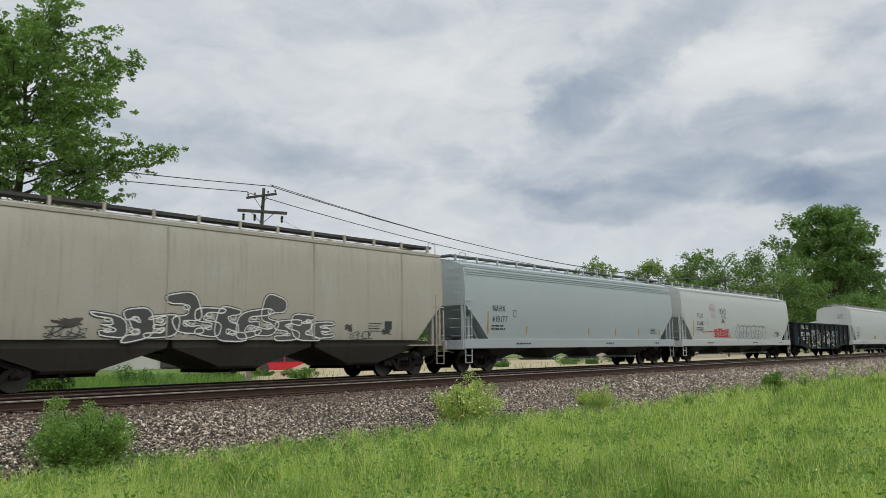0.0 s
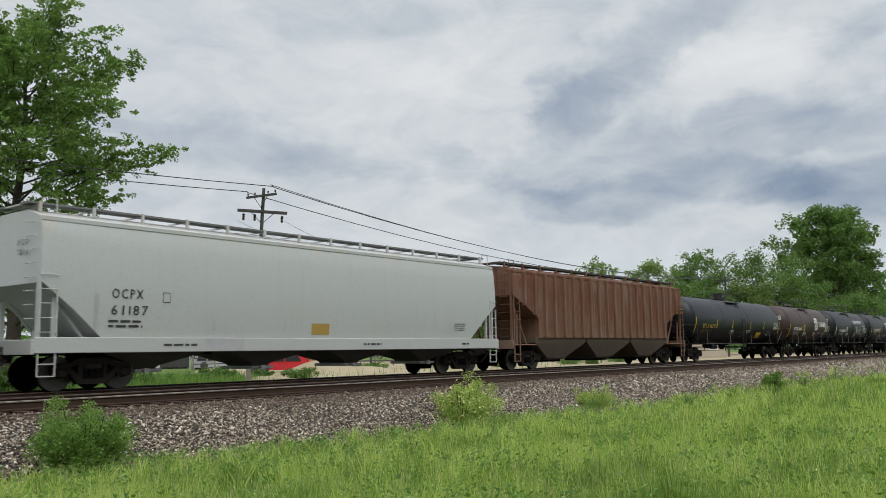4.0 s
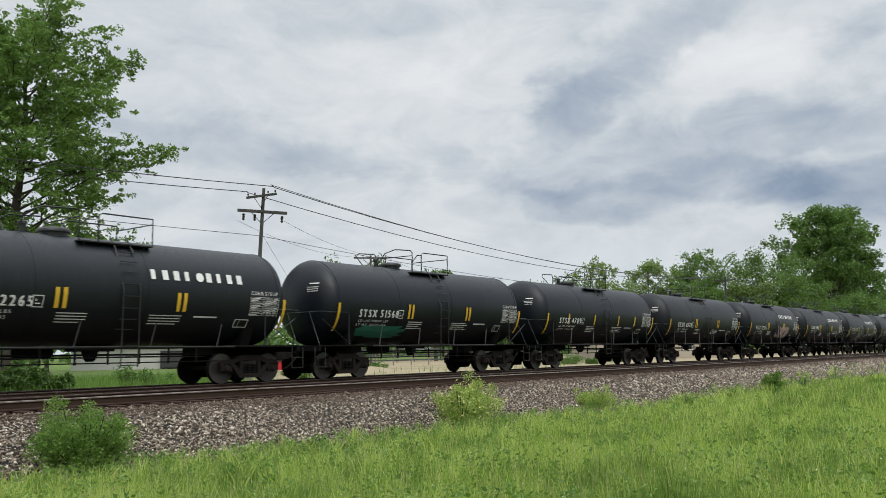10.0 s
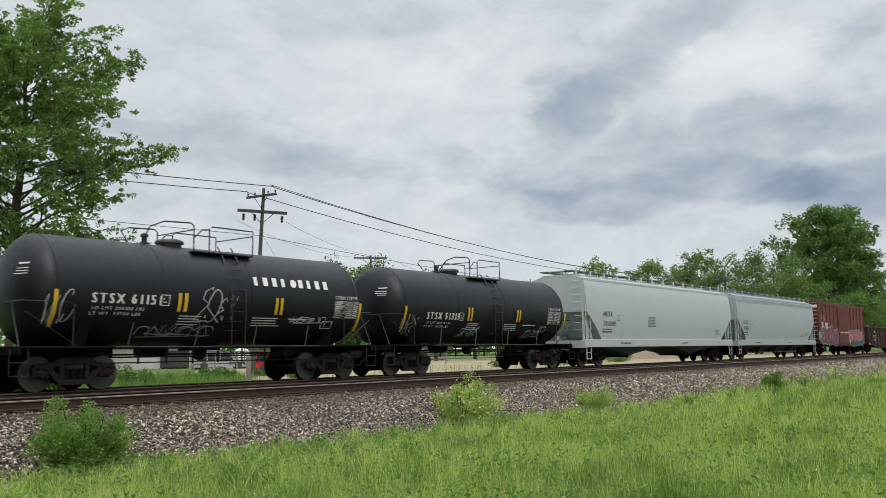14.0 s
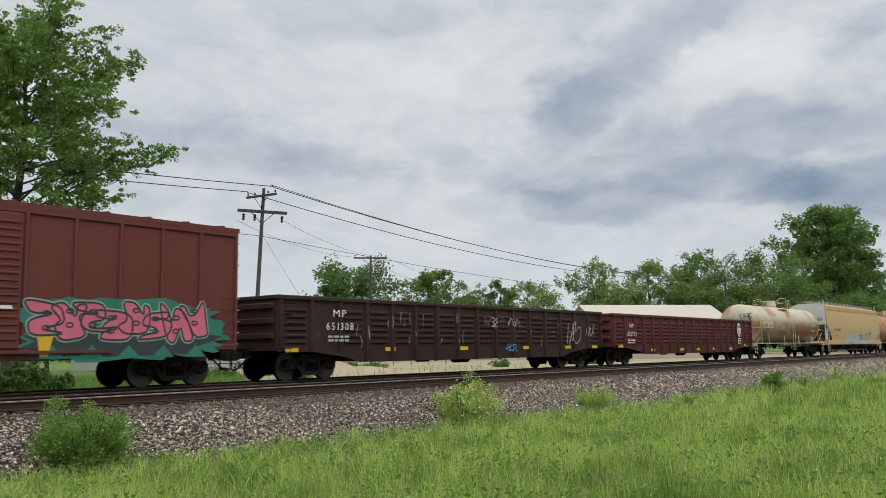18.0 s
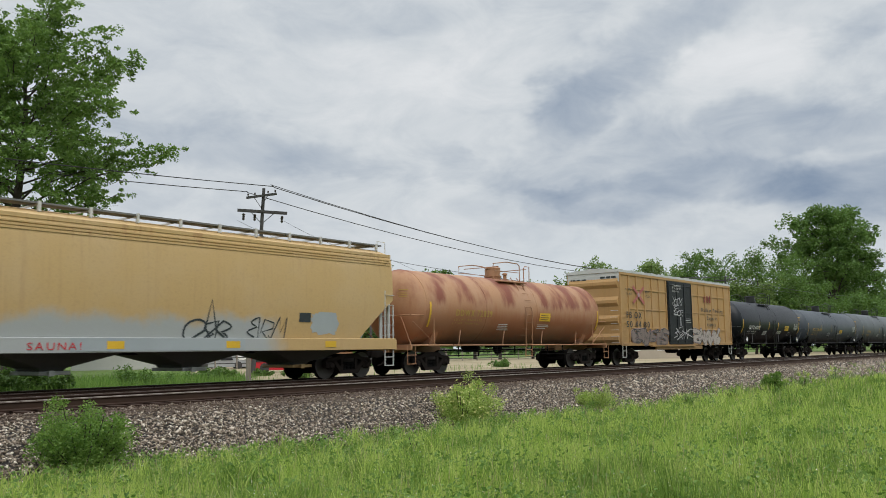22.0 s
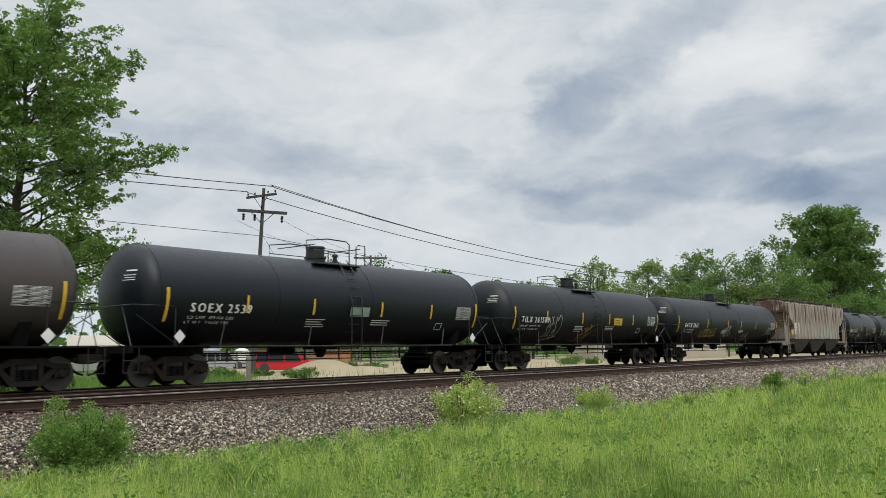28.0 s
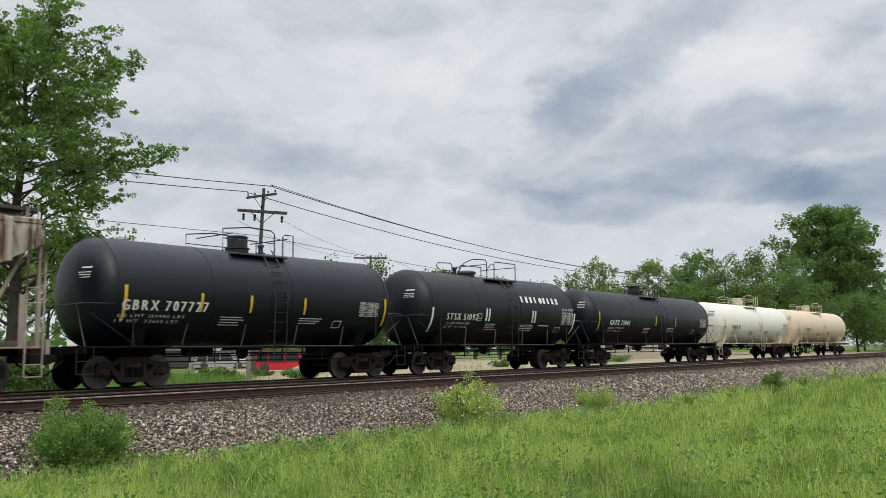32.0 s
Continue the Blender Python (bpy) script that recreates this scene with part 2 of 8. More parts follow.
STEEL_DARK = car_paint("truck_casting", rgb(0.027, 0.022, 0.020), rust=0.3, dirt=0.4, streak=0.1, rough=0.8, rust_col=rgb(0.017, 0.011, 0.009), dirt_col=rgb(0.013, 0.011, 0.0095), spec=0.0)
WHEEL = plain("wheel_steel", rgb(0.015, 0.0135, 0.013), 0.7, 0.0, 0.4, 8, spec=0.0)
TREAD = plain("worn_tread", rgb(0.065, 0.060, 0.057), 0.4, 0.4, 0.3, 8)
GEAR = plain("underframe_black", rgb(0.012, 0.012, 0.012), 0.75, 0.0, 0.5, 4, spec=0.0)
BLACK = car_paint("tank_black", rgb(0.0038, 0.0060, 0.0100), dirt=0.05, streak=0.25, rough=0.42, fade=0.003, spec=0.36, dirt_col=rgb(0.009, 0.0105, 0.0125))
BLACK2 = car_paint("tank_black_worn", rgb(0.0050, 0.0070, 0.0098), dirt=0.1, streak=0.35, rough=0.45, fade=0.005, dirt_col=rgb(0.022, 0.0225, 0.0225), seed=7, spec=0.37)
SLATE = car_paint("tank_slate_grey", rgb(0.046, 0.057, 0.070), dirt=0.3, streak=0.2, rough=0.5, fade=0.06, seed=5)
SLATE2 = car_paint("tank_pale_grey", rgb(0.088, 0.100, 0.108), dirt=0.35, streak=0.3, rough=0.55, fade=0.08, seed=9)
MAROON = car_paint("tank_brown", rgb(0.036, 0.017, 0.0135), dirt=0.25, streak=0.2, rough=0.5, fade=0.015, seed=2)
DKBROWN = car_paint("tank_dark_brown", rgb(0.045, 0.034, 0.032), dirt=0.25, streak=0.2, rough=0.55, fade=0.04, seed=12)
BEIGE = car_paint("hopper_beige", rgb(0.375, 0.340, 0.285), rust=0.03, dirt=0.6, streak=0.4, rough=0.6, fade=0.2, dirt_col=rgb(0.17, 0.15, 0.125), upper=(rgb(0.19, 0.17, 0.145), 3.5, 0.25, 0.5))
GREYBLUE = car_paint("hopper_grey", rgb(0.335, 0.378, 0.395), dirt=0.12, streak=0.14, rough=0.5, fade=0.08, seed=4, dirt_col=rgb(0.28, 0.25, 0.22))
OFFWHITE = car_paint("hopper_white", rgb(0.43, 0.445, 0.435), dirt=0.15, streak=0.16, rough=0.5, fade=0.05, seed=6, dirt_col=rgb(0.33, 0.29, 0.25))
OFFWHITE2 = car_paint("hopper_white_cool", rgb(0.43, 0.46, 0.465), dirt=0.15, streak=0.2, rough=0.5, fade=0.06, seed=16, dirt_col=rgb(0.33, 0.29, 0.25))
STAINWHITE = car_paint("hopper_white_stained", rgb(0.44, 0.455, 0.45), dirt=0.15, streak=0.2, rough=0.5, fade=0.06, seed=26, dirt_col=rgb(0.33, 0.29, 0.25), upper=(rgb(0.34, 0.28, 0.23), 4.3, 0.5, 0.48))
RUSTY = car_paint("hopper_rust", rgb(0.150, 0.074, 0.046), rust=0.6, dirt=0.5, streak=0.5, rough=0.8, rust_col=rgb(0.10, 0.038, 0.022), dirt_col=rgb(0.26, 0.20, 0.15), seed=8, spec=0.2, upper=(rgb(0.085, 0.030, 0.018), 2.2, 0.7, 0.46))
PEELED = car_paint("hopper_peeled", rgb(0.36, 0.31, 0.26), rust=0.34, dirt=0.35, streak=0.85, rough=0.75, rust_col=rgb(0.085, 0.038, 0.026), seed=11, dirt_col=rgb(0.15, 0.10, 0.075), spec=0.25, upper=(rgb(0.055, 0.026, 0.018), 2.75, 0.95, 0.435))
# ribs: less rust, and a paler tone standing in for their shadow lines
PEELRIB = car_paint("hopper_peeled_rib", rgb(0.40, 0.345, 0.29), rust=0.12, dirt=0.3, streak=0.5, rough=0.75, rust_col=rgb(0.10, 0.045, 0.03), seed=31, dirt_col=rgb(0.15, 0.10, 0.075), spec=0.25)
RUSTRIB = car_paint("hopper_rust_rib", rgb(0.165, 0.085, 0.055), rust=0.4, dirt=0.4, streak=0.4, rough=0.8, rust_col=rgb(0.12, 0.05, 0.03), seed=33, dirt_col=rgb(0.26, 0.20, 0.15), spec=0.2)
TANY = car_paint("hopper_tan", rgb(0.51, 0.345, 0.150), rust=0.15, dirt=0.15, streak=0.35, rough=0.6, fade=0.1, seed=13, dirt_col=rgb(0.33, 0.21, 0.10), lower=(rgb(0.34, 0.385, 0.41), 2.05, -4.6, 4.2), upper=(rgb(0.20, 0.095, 0.035), 4.25, 0.55, 0.5))
BOXRED = car_paint("boxcar_red", rgb(0.125, 0.024, 0.017), rust=0.2, dirt=0.35, streak=0.4, rough=0.65, fade=0.008, seed=14, rust_col=rgb(0.09, 0.03, 0.02), dirt_col=rgb(0.06, 0.04, 0.035))
GONRED = car_paint("gondola_red", rgb(0.092, 0.020, 0.017), rust=0.3, dirt=0.4, streak=0.6, rough=0.65, fade=0.02, seed=15, rust_col=rgb(0.055, 0.020, 0.014), dirt_col=rgb(0.03, 0.014, 0.012), spec=0.3)
GONBROWN = car_paint("gondola_brown", rgb(0.042, 0.018, 0.015), rust=0.45, dirt=0.4, streak=0.8, rough=0.7, fade=0.02, seed=17, rust_col=rgb(0.075, 0.030, 0.018), dirt_col=rgb(0.016, 0.010, 0.009), spec=0.3, upper=(rgb(0.018, 0.010, 0.008), 1.5, 0.7, 0.50))
GONBLACK = car_paint("gondola_black", rgb(0.0075, 0.0095, 0.0130), dirt=0.2, streak=0.2, rough=0.6, fade=0.008, seed=18, spec=0.14, dirt_col=rgb(0.017, 0.018, 0.019))
BOXYELLOW = car_paint("boxcar_yellow", rgb(0.415, 0.245, 0.092), rust=0.05, dirt=0.35, streak=0.4, rough=0.6, fade=0.06, seed=19, dirt_col=rgb(0.2, 0.115, 0.06))
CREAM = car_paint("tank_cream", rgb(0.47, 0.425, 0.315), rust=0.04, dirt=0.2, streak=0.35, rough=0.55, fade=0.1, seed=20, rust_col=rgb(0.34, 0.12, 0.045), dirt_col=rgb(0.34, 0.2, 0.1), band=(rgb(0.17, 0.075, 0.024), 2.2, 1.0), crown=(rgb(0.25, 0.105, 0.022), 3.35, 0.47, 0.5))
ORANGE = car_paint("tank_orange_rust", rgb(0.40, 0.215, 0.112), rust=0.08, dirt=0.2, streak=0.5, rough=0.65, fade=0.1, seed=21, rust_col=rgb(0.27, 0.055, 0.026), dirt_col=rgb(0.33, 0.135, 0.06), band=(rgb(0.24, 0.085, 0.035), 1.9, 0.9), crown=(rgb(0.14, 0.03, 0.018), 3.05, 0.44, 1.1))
TANKWHITE = car_paint("tank_white", rgb(0.74, 0.71, 0.63), rust=0.05, dirt=0.3, streak=0.3, rough=0.5, seed=22, dirt_col=rgb(0.4, 0.31, 0.2))
TANKTAN = car_paint("tank_tan", rgb(0.66, 0.53, 0.38), rust=0.1, dirt=0.4, streak=0.5, rough=0.55, seed=23, rust_col=rgb(0.34, 0.15, 0.07), dirt_col=rgb(0.36, 0.22, 0.12))
MARK_WHITE = plain("stencil_white", rgb(0.72, 0.72, 0.70), 0.6, 0, 0.3, 12, 0.0)
MARK_BLACK = plain("stencil_black", rgb(0.035, 0.035, 0.037), 0.6, 0, 0.2, 12, 0.0)
MARK_YELLOW = plain("reflective_yellow", rgb(0.68, 0.42, 0.03), 0.45, 0, 0.3, 9, 0.0)
MARK_OCHRE = plain("stencil_ochre", rgb(0.42, 0.27, 0.06), 0.6, 0, 0.4, 12, 0.0)
MARK_RED = plain("spray_red", rgb(0.52, 0.03, 0.04), 0.6, 0, 0.3, 5, 0.0)
MARK_PINK = plain("spray_pink", rgb(0.58, 0.13, 0.20), 0.6, 0, 0.45, 3, 0.0)
MARK_TEAL = plain("spray_teal", rgb(0.022, 0.17, 0.125), 0.6, 0, 0.5, 3, 0.0)
MARK_DARK = plain("spray_dark", rgb(0.03, 0.04, 0.045), 0.6, 0, 0.5, 4, 0.0)
MARK_BLUE = plain("spray_blue", rgb(0.06, 0.27, 0.42), 0.6, 0, 0.4, 5, 0.0)
MARK_GREY = plain("spray_silver", rgb(0.42, 0.42, 0.44), 0.5, 0, 0.4, 4, 0.0)
MARK_ROSE = plain("spray_dull_rose", rgb(0.40, 0.27, 0.27), 0.6, 0, 0.4, 4, 0.0)
MARK_AQUA = plain("spray_aqua", rgb(0.27, 0.345, 0.295), 0.7, 0, 0.5, 3, 0.0)
PALEBLUE = plain("primer_blue", rgb(0.33, 0.37, 0.39), 0.6, 0, 0.35, 2, 0.0)
DOORBLACK = car_paint("door_black", rgb(0.0075, 0.009, 0.0115), dirt=0.2, streak=0.2, rough=0.5, seed=24, spec=0.3, dirt_col=rgb(0.02, 0.02, 0.02), fade=0.02)
PALE_STEEL = plain("pale_steel", rgb(0.52, 0.53, 0.52), 0.5, 0.1, 0.3, 5)
ORANGE_STEEL = plain("orange_steel", rgb(0.36, 0.19, 0.10), 0.65, 0.0, 0.5, 3)
CREAM_STEEL = plain("cream_steel", rgb(0.56, 0.49, 0.37), 0.6, 0.0, 0.5, 4)
# grime, its colour also darkened for the shade on bays under the body
GRIME_SHADE = car_paint("hopper_grime_shade", rgb(0.075, 0.066, 0.056), rust=0.1, dirt=0.3, streak=0.5, rough=0.8, fade=0.05, seed=27, dirt_col=rgb(0.03, 0.027, 0.024), spec=0.2)
MARK_MAGENTA = plain("spray_magenta", rgb(0.30, 0.045, 0.105), 0.6, 0, 0.6, 1.2, 0.0)
MARK_SMOKE = plain("spray_smoke", rgb(0.085, 0.085, 0.085), 0.6, 0, 0.9, 1.6, 0.0)
MARK_MAUVE = plain("spray_dull_mauve", rgb(0.24, 0.185, 0.165), 0.6, 0, 0.6, 2, 0.0)
MARK_TAN = plain("faded_panel", rgb(0.50, 0.36, 0.15), 0.6, 0, 0.3, 6, 0.0)
RAILBLACK = plain("handrail_black", rgb(0.013, 0.0135, 0.014), 0.45, 0.0, 0.4, 6)
TANWALL = plain("tan_siding", rgb(0.40, 0.35, 0.28), 0.7, 0.0, 0.3, 1.5, 0.1)
MARK_BLUSH = plain("spray_blush", rgb(0.62, 0.50, 0.50), 0.6, 0, 0.3, 6, 0.0)
TARP = plain("tarpaulin_green", rgb(0.17, 0.23, 0.19), 0.7, 0.0, 0.4, 2, 0.3)
GRATE = plain("dark_grating", rgb(0.045, 0.043, 0.040), 0.8, 0.0, 0.5, 9)
GALV = plain("galvanised_grating", rgb(0.15, 0.155, 0.155), 0.6, 0.2, 0.4, 6)
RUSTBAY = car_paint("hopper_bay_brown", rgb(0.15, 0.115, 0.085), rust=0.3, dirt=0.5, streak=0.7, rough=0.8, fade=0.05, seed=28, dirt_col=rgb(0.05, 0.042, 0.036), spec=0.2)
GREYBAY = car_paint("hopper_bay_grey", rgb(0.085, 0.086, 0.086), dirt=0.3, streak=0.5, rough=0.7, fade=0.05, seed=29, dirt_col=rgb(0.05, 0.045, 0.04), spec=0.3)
MARK_ROSERED = plain("faded_red_mark", rgb(0.42, 0.13, 0.11), 0.6, 0, 0.4, 5, 0.0)
MARK_CHALK = plain("faded_silver_spray", rgb(0.36, 0.32, 0.295), 0.6, 0, 0.6, 2, 0.0)
MARK_BRICK = plain("brick_red_mark", rgb(0.24, 0.035, 0.022), 0.6, 0, 0.4, 5, 0.0)


# ---- geometry helpers ----
class Geo:
    """Collects points and faces for one mesh."""

    def __init__(self):
        self.v, self.f = [], []

    def add(self, vs, fs):
        o = len(self.v)
        self.v.extend(tuple(p) for p in vs)
        self.f.extend(tuple(i + o for i in f) for f in fs)
        return self

    def loft(self, rings, caps=True, closed=True):
        n, vs, fs = len(rings[0]), [p for r in rings for p in r], []
        for k in range(len(rings) - 1):
            for i in range(n if closed else n - 1):
                j = (i + 1) % n
                fs.append((k * n + i, k * n + j, (k + 1) * n + j, (k + 1) * n + i))
        if caps:
            fs.append(tuple(reversed(range(n))))
            fs.append(tuple(range((len(rings) - 1) * n, len(rings) * n)))
        return self.add(vs, fs)

    def box(self, x0, x1, y0, y1, z0, z1, b=0.0):
        if b <= 0:
            r = lambda x: [(x, y0, z0), (x, y1, z0), (x, y1, z1), (x, y0, z1)]
            return self.loft([r(x0), r(x1)])

        def ring(x, i, c):
            a0, a1, c0, c1 = y0 + i, y1 - i, z0 + i, z1 - i
            return [(x, a0 + c, c0), (x, a1 - c, c0), (x, a1, c0 + c), (x, a1, c1 - c), (x, a1 - c, c1), (x, a0 + c, c1), (x, a0, c1 - c), (x, a0, c0 + c)]

        return self.loft([ring(x0, b * 0.7, b * 0.5), ring(x0 + b, 0, b), ring(x1 - b, 0, b), ring(x1, b * 0.7, b * 0.5)])

    def cyl(self, p0, p1, r, n=8, r1=None, caps=True):
        p0, p1 = Vector(p0), Vector(p1)
        q = (p1 - p0).to_track_quat("Z", "Y")
        r1 = r if r1 is None else r1
        ring = lambda p, rr: [p + q @ Vector((rr * math.cos(2 * math.pi * i / n), rr * math.sin(2 * math.pi * i / n), 0)) for i in range(n)]
        return self.loft([ring(p0, r), ring(p1, r1)], caps)

    def tube(self, pts, r, n=5):
        pts = [Vector(p) for p in pts]
        rings = []
        for k, p in enumerate(pts):
            d = (pts[min(k + 1, len(pts) - 1)] - pts[max(k - 1, 0)]).normalized()
            side = d.cross(Vector((0.31, 0.23, 0.92)))
            if side.length < 1e-3:
                side = d.cross(Vector((1, 0, 0)))
            side.normalize()
            up = side.cross(d)
            rings.append([p + side * r * math.cos(2 * math.pi * i / n) + up * r * math.sin(2 * math.pi * i / n) for i in range(n)])
        return self.loft(rings)

    def turn_x(self, prof, n=32, y=0.0, z=0.0):
        """A body of revolution round a line along x; prof: (x, radius)."""
        return self.loft([[(x, y + r * math.cos(2 * math.pi * i / n), z + r * math.sin(2 * math.pi * i / n)) for i in range(n)] for x, r in prof])

    def turn_y(self, prof, n=24, x=0.0, z=0.0):
        return self.loft([[(x + r * math.sin(2 * math.pi * i / n), y, z + r * math.cos(2 * math.pi * i / n)) for i in range(n)] for y, r in prof])

    def turn_z(self, prof, n=16, x=0.0, y=0.0):
        return self.loft([[(x + r * math.cos(2 * math.pi * i / n), y + r * math.sin(2 * math.pi * i / n), z) for i in range(n)] for z, r in prof])

    def mesh(self, name, mat, smooth=False):
        me = bpy.data.meshes.new(name)
        me.from_pydata(self.v, [], self.f)
        me.materials.append(mat)
        if smooth:
            me.shade_smooth()
            me.set_sharp_from_angle(angle=radians(38))
        return me


def put(name, mesh, parent, at=(0, 0, 0), rz=0.0, label=""):
    ob = new(name, mesh)
    ob.parent = parent
    ob.location = at
    ob.rotation_euler = (0, 0, rz)
    if label:
        ob["label"] = label
    return ob


def part(name, geo, mat, parent, label="", smooth=False):
    return put(name, geo.mesh(name, mat, smooth), parent, label=label)


def thing(name, label, category, group="", kind="", at=(0, 0, 0)):
    ob = new(name)
    ob.location = at
    ob.empty_display_size = 0.3
    return tagged(ob, label, category, group, kind)


# ---- letters from the built-in font, each outlined once ----
GLYPHS = {}


def glyph(ch):
    if ch not in GLYPHS:
        cu = bpy.data.curves.new("letter", "FONT")
        cu.body, cu.size, cu.resolution_u = ch, 1.0, 2
        ob = bpy.data.objects.new("letter", cu)
        scene.collection.objects.link(ob)
        bpy.context.view_layer.update()
        me = bpy.data.meshes.new_from_object(ob.evaluated_get(bpy.context.evaluated_depsgraph_get()))
        vs = [(p.co.x, p.co.y) for p in me.vertices]
        fs = [tuple(p.vertices) for p in me.polygons]
        bpy.data.objects.remove(ob)
        bpy.data.meshes.remove(me)
        bpy.data.curves.remove(cu)
        GLYPHS[ch] = (vs, fs, max((p[0] for p in vs), default=0.3))
    return GLYPHS[ch]


for _c in "ABCDEFGHIKLMNOPRSTUVWXYZ0123456789anyroadextRilcPgExps!":
    glyph(_c)


class Flat:
    """Lettering, bars and strokes laid on a surface; face maps (along, up, proud) to a point."""

    def __init__(self, face):
        self.face, self.g, self.past = face, Geo(), []

    def fresh(self):
        """The next marks become a piece of their own."""
        if self.g.f:
            self.past.append(self.g)
            self.g = Geo()
        return self

    def quad(self, pts, proud=0.012):
        self.g.add([self.face(u, v, proud) for u, v in pts], [tuple(range(len(pts)))])

    def bar(self, u, v, w, h, proud=0.012, slant=0.0):
        k = max(1, int(h / 0.15))
        for i in range(k):
            a, b = v + h * i / k, v + h * (i + 1) / k
            self.quad([(u + slant * i / k, a), (u + w + slant * i / k, a), (u + w + slant * (i + 1) / k, b), (u + slant * (i + 1) / k, b)], proud)
        return self

    def text(self, s, u, v, h, stretch=1.0, gap=0.16, proud=0.014, bold=0.0):
        k = h / 0.73
        for ch in s:
            if ch == " ":
                u += 0.38 * k * stretch
                continue
            vs, fs, w = glyph(ch)
            for d in ((0.0, bold) if bold else (0.0,)):
                self.g.add([self.face(u + d + x * k * stretch, v + y * k, proud + d * 0.05) for x, y in vs], fs)
            u += (w + gap) * k * stretch + bold
        return u

    def fit(self, s, u, v, h, width, proud=0.014, bold=0.0):
        """Text squeezed or stretched to a given width."""
        k = h / 0.73
        nat = sum(0.38 * k if c == " " else (glyph(c)[2] + 0.16) * k for c in s) - 0.16 * k
        return self.text(s, u, v, h, width / nat, 0.16, proud, bold)

    def border(self, u, v, w, h, t=0.02):
        return self.bar(u, v, w, t).bar(u, v + h - t, w, t).bar(u, v, t, h).bar(u + w - t, v, t, h)

    def blocks(self, u, v, w, h, n, skip=()):
        """A lettered name reduced to a row of plain blocks."""
        c = w / n
        for i in range(n):
            if i in skip:
                continue
            self.fresh().bar(u + i * c + c * 0.12, v, c * (0.50 if i % 3 else 0.38), h)
        return self

    def disc(self, u, v, r, n=28, proud=0.012, ry=None):
        ry = ry or r
        for k in range(n):
            a, b = 6.2832 * k / n, 6.2832 * (k + 1) / n
            self.quad([(u, v), (u + r * math.cos(a), v + ry * math.sin(a)), (u + r * math.cos(b), v + ry * math.sin(b))], proud)
        return self

    def small(self, u, v, w, rows, rnd, h=0.045, pitch=0.085):
        """Lines of writing too small to read, as bars."""
        for r in range(rows):
            x = u
            end = u + w * rnd.uniform(0.75, 1.0)
            if h < 0.06:
                self.fresh().bar(u, v - r * pitch, end - u, h * 0.8)
                continue
            while x < end:
                l = rnd.uniform(0.10, 0.34)
                self.bar(x, v - r * pitch, min(l, end - x), h)
                x += l + 0.06
        return self

    def panel(self, u, v, w, h, rows=8):
        """A stencilled table: thin frame, rules and small entries."""
        t = 0.008
        for r in range(rows + 1):
            self.bar(u, v + (h - t) * r / rows, w, t)
        for col in (0, 0.45, 0.75, 1):
            self.bar(u + (w - t) * col, v, t, h)
        for r in range(rows):
            for a, b in ((0.03, 0.26 + 0.15 * ((r * 7) % 3) / 2), (0.49, 0.72), (0.79, 0.90 + 0.06 * (r % 2))):
                self.bar(u + w * a, v + h * (r + 0.33) / rows, w * (b - a), h * 0.24 / rows)
        return self

    def stroke(self, pts, w, proud=0.012):
        """A brushed line through pts, one unbroken strip."""
        n = len(pts)
        shut = n > 3 and math.hypot(pts[0][0] - pts[-1][0], pts[0][1] - pts[-1][1]) < 1e-6
        if shut:
            pts, n = pts[:-1], n - 1
        vs = []
        for i in range(n):
            p, q = pts[i - 1 if shut or i else 0], pts[(i + 1) % n if shut or i < n - 1 else i]
            l = math.hypot(q[0] - p[0], q[1] - p[1]) or 1.0
            nx, ny = -(q[1] - p[1]) / l * w / 2, (q[0] - p[0]) / l * w / 2
            vs += [self.face(pts[i][0] + nx, pts[i][1] + ny, proud), self.face(pts[i][0] - nx, pts[i][1] - ny, proud)]
        m = 2 * n
        self.g.add(vs, [(2 * i, 2 * i + 1, (2 * i + 3) % m, (2 * i + 2) % m) for i in range(n if shut else n - 1)])
        return self

    def scrawl(self, u, v, w, h, rnd, line=0.035, loops=7):
        """A quick sprayed tag: a row of hooked, looped and kinked strokes, no letters."""
        cell = w / loops
        lean = rnd.uniform(0.05, 0.35) * h
        line_pts = []
        self.fresh()
        for i in range(loops):
            u0, hh, dv = u + cell * i, h * rnd.uniform(0.75, 1.1), h * rnd.uniform(-0.06, 0.14)
            kind = rnd.randrange(5)
            if kind == 0:
                a0 = rnd.uniform(0.4, 1.4)
                pts = [(0.5 + 0.5 * math.cos(a0 + 5.2 * j / 12), 0.5 + 0.5 * math.sin(a0 + 5.2 * j / 12)) for j in range(13)]
            elif kind == 1:
                pts = [(0.0, 0.05), (0.18, 0.95), (0.38, 0.30), (0.62, 0.98), (0.80, 0.02), (1.0, 0.2)]
            elif kind == 2:
                pts = [(0.15, 0.0), (0.2, 1.0), (0.75, 0.85), (0.8, 0.6), (0.25, 0.45), (0.95, -0.08)]
            elif kind == 3:
                pts = [(0.9 - 0.1 * j / 12 - 0.75 * math.sin(j * 0.52) * (1 if j < 6 else -0.8) * 0.6 - 0.25, 1 - j / 12) for j in range(13)]
            else:
                pts = [(0.05, 0.9), (0.1, 0.15), (0.45, 0.0), (0.8, 0.2), (0.85, 1.0), (0.95, 0.3), (1.1, 0.05)]
            if rnd.random() < 0.5:
                pts = [(1 - x, y) for x, y in pts]
            if rnd.random() < 0.4:
                pts = [(x, 1 - y) for x, y in pts]
            line_pts += [(u0 + cell * (1.5 * x - 0.25) + lean * (y - 0.5) + rnd.uniform(-0.04, 0.04) * cell, v + dv + hh * y) for x, y in pts]
        self.stroke(line_pts, line)
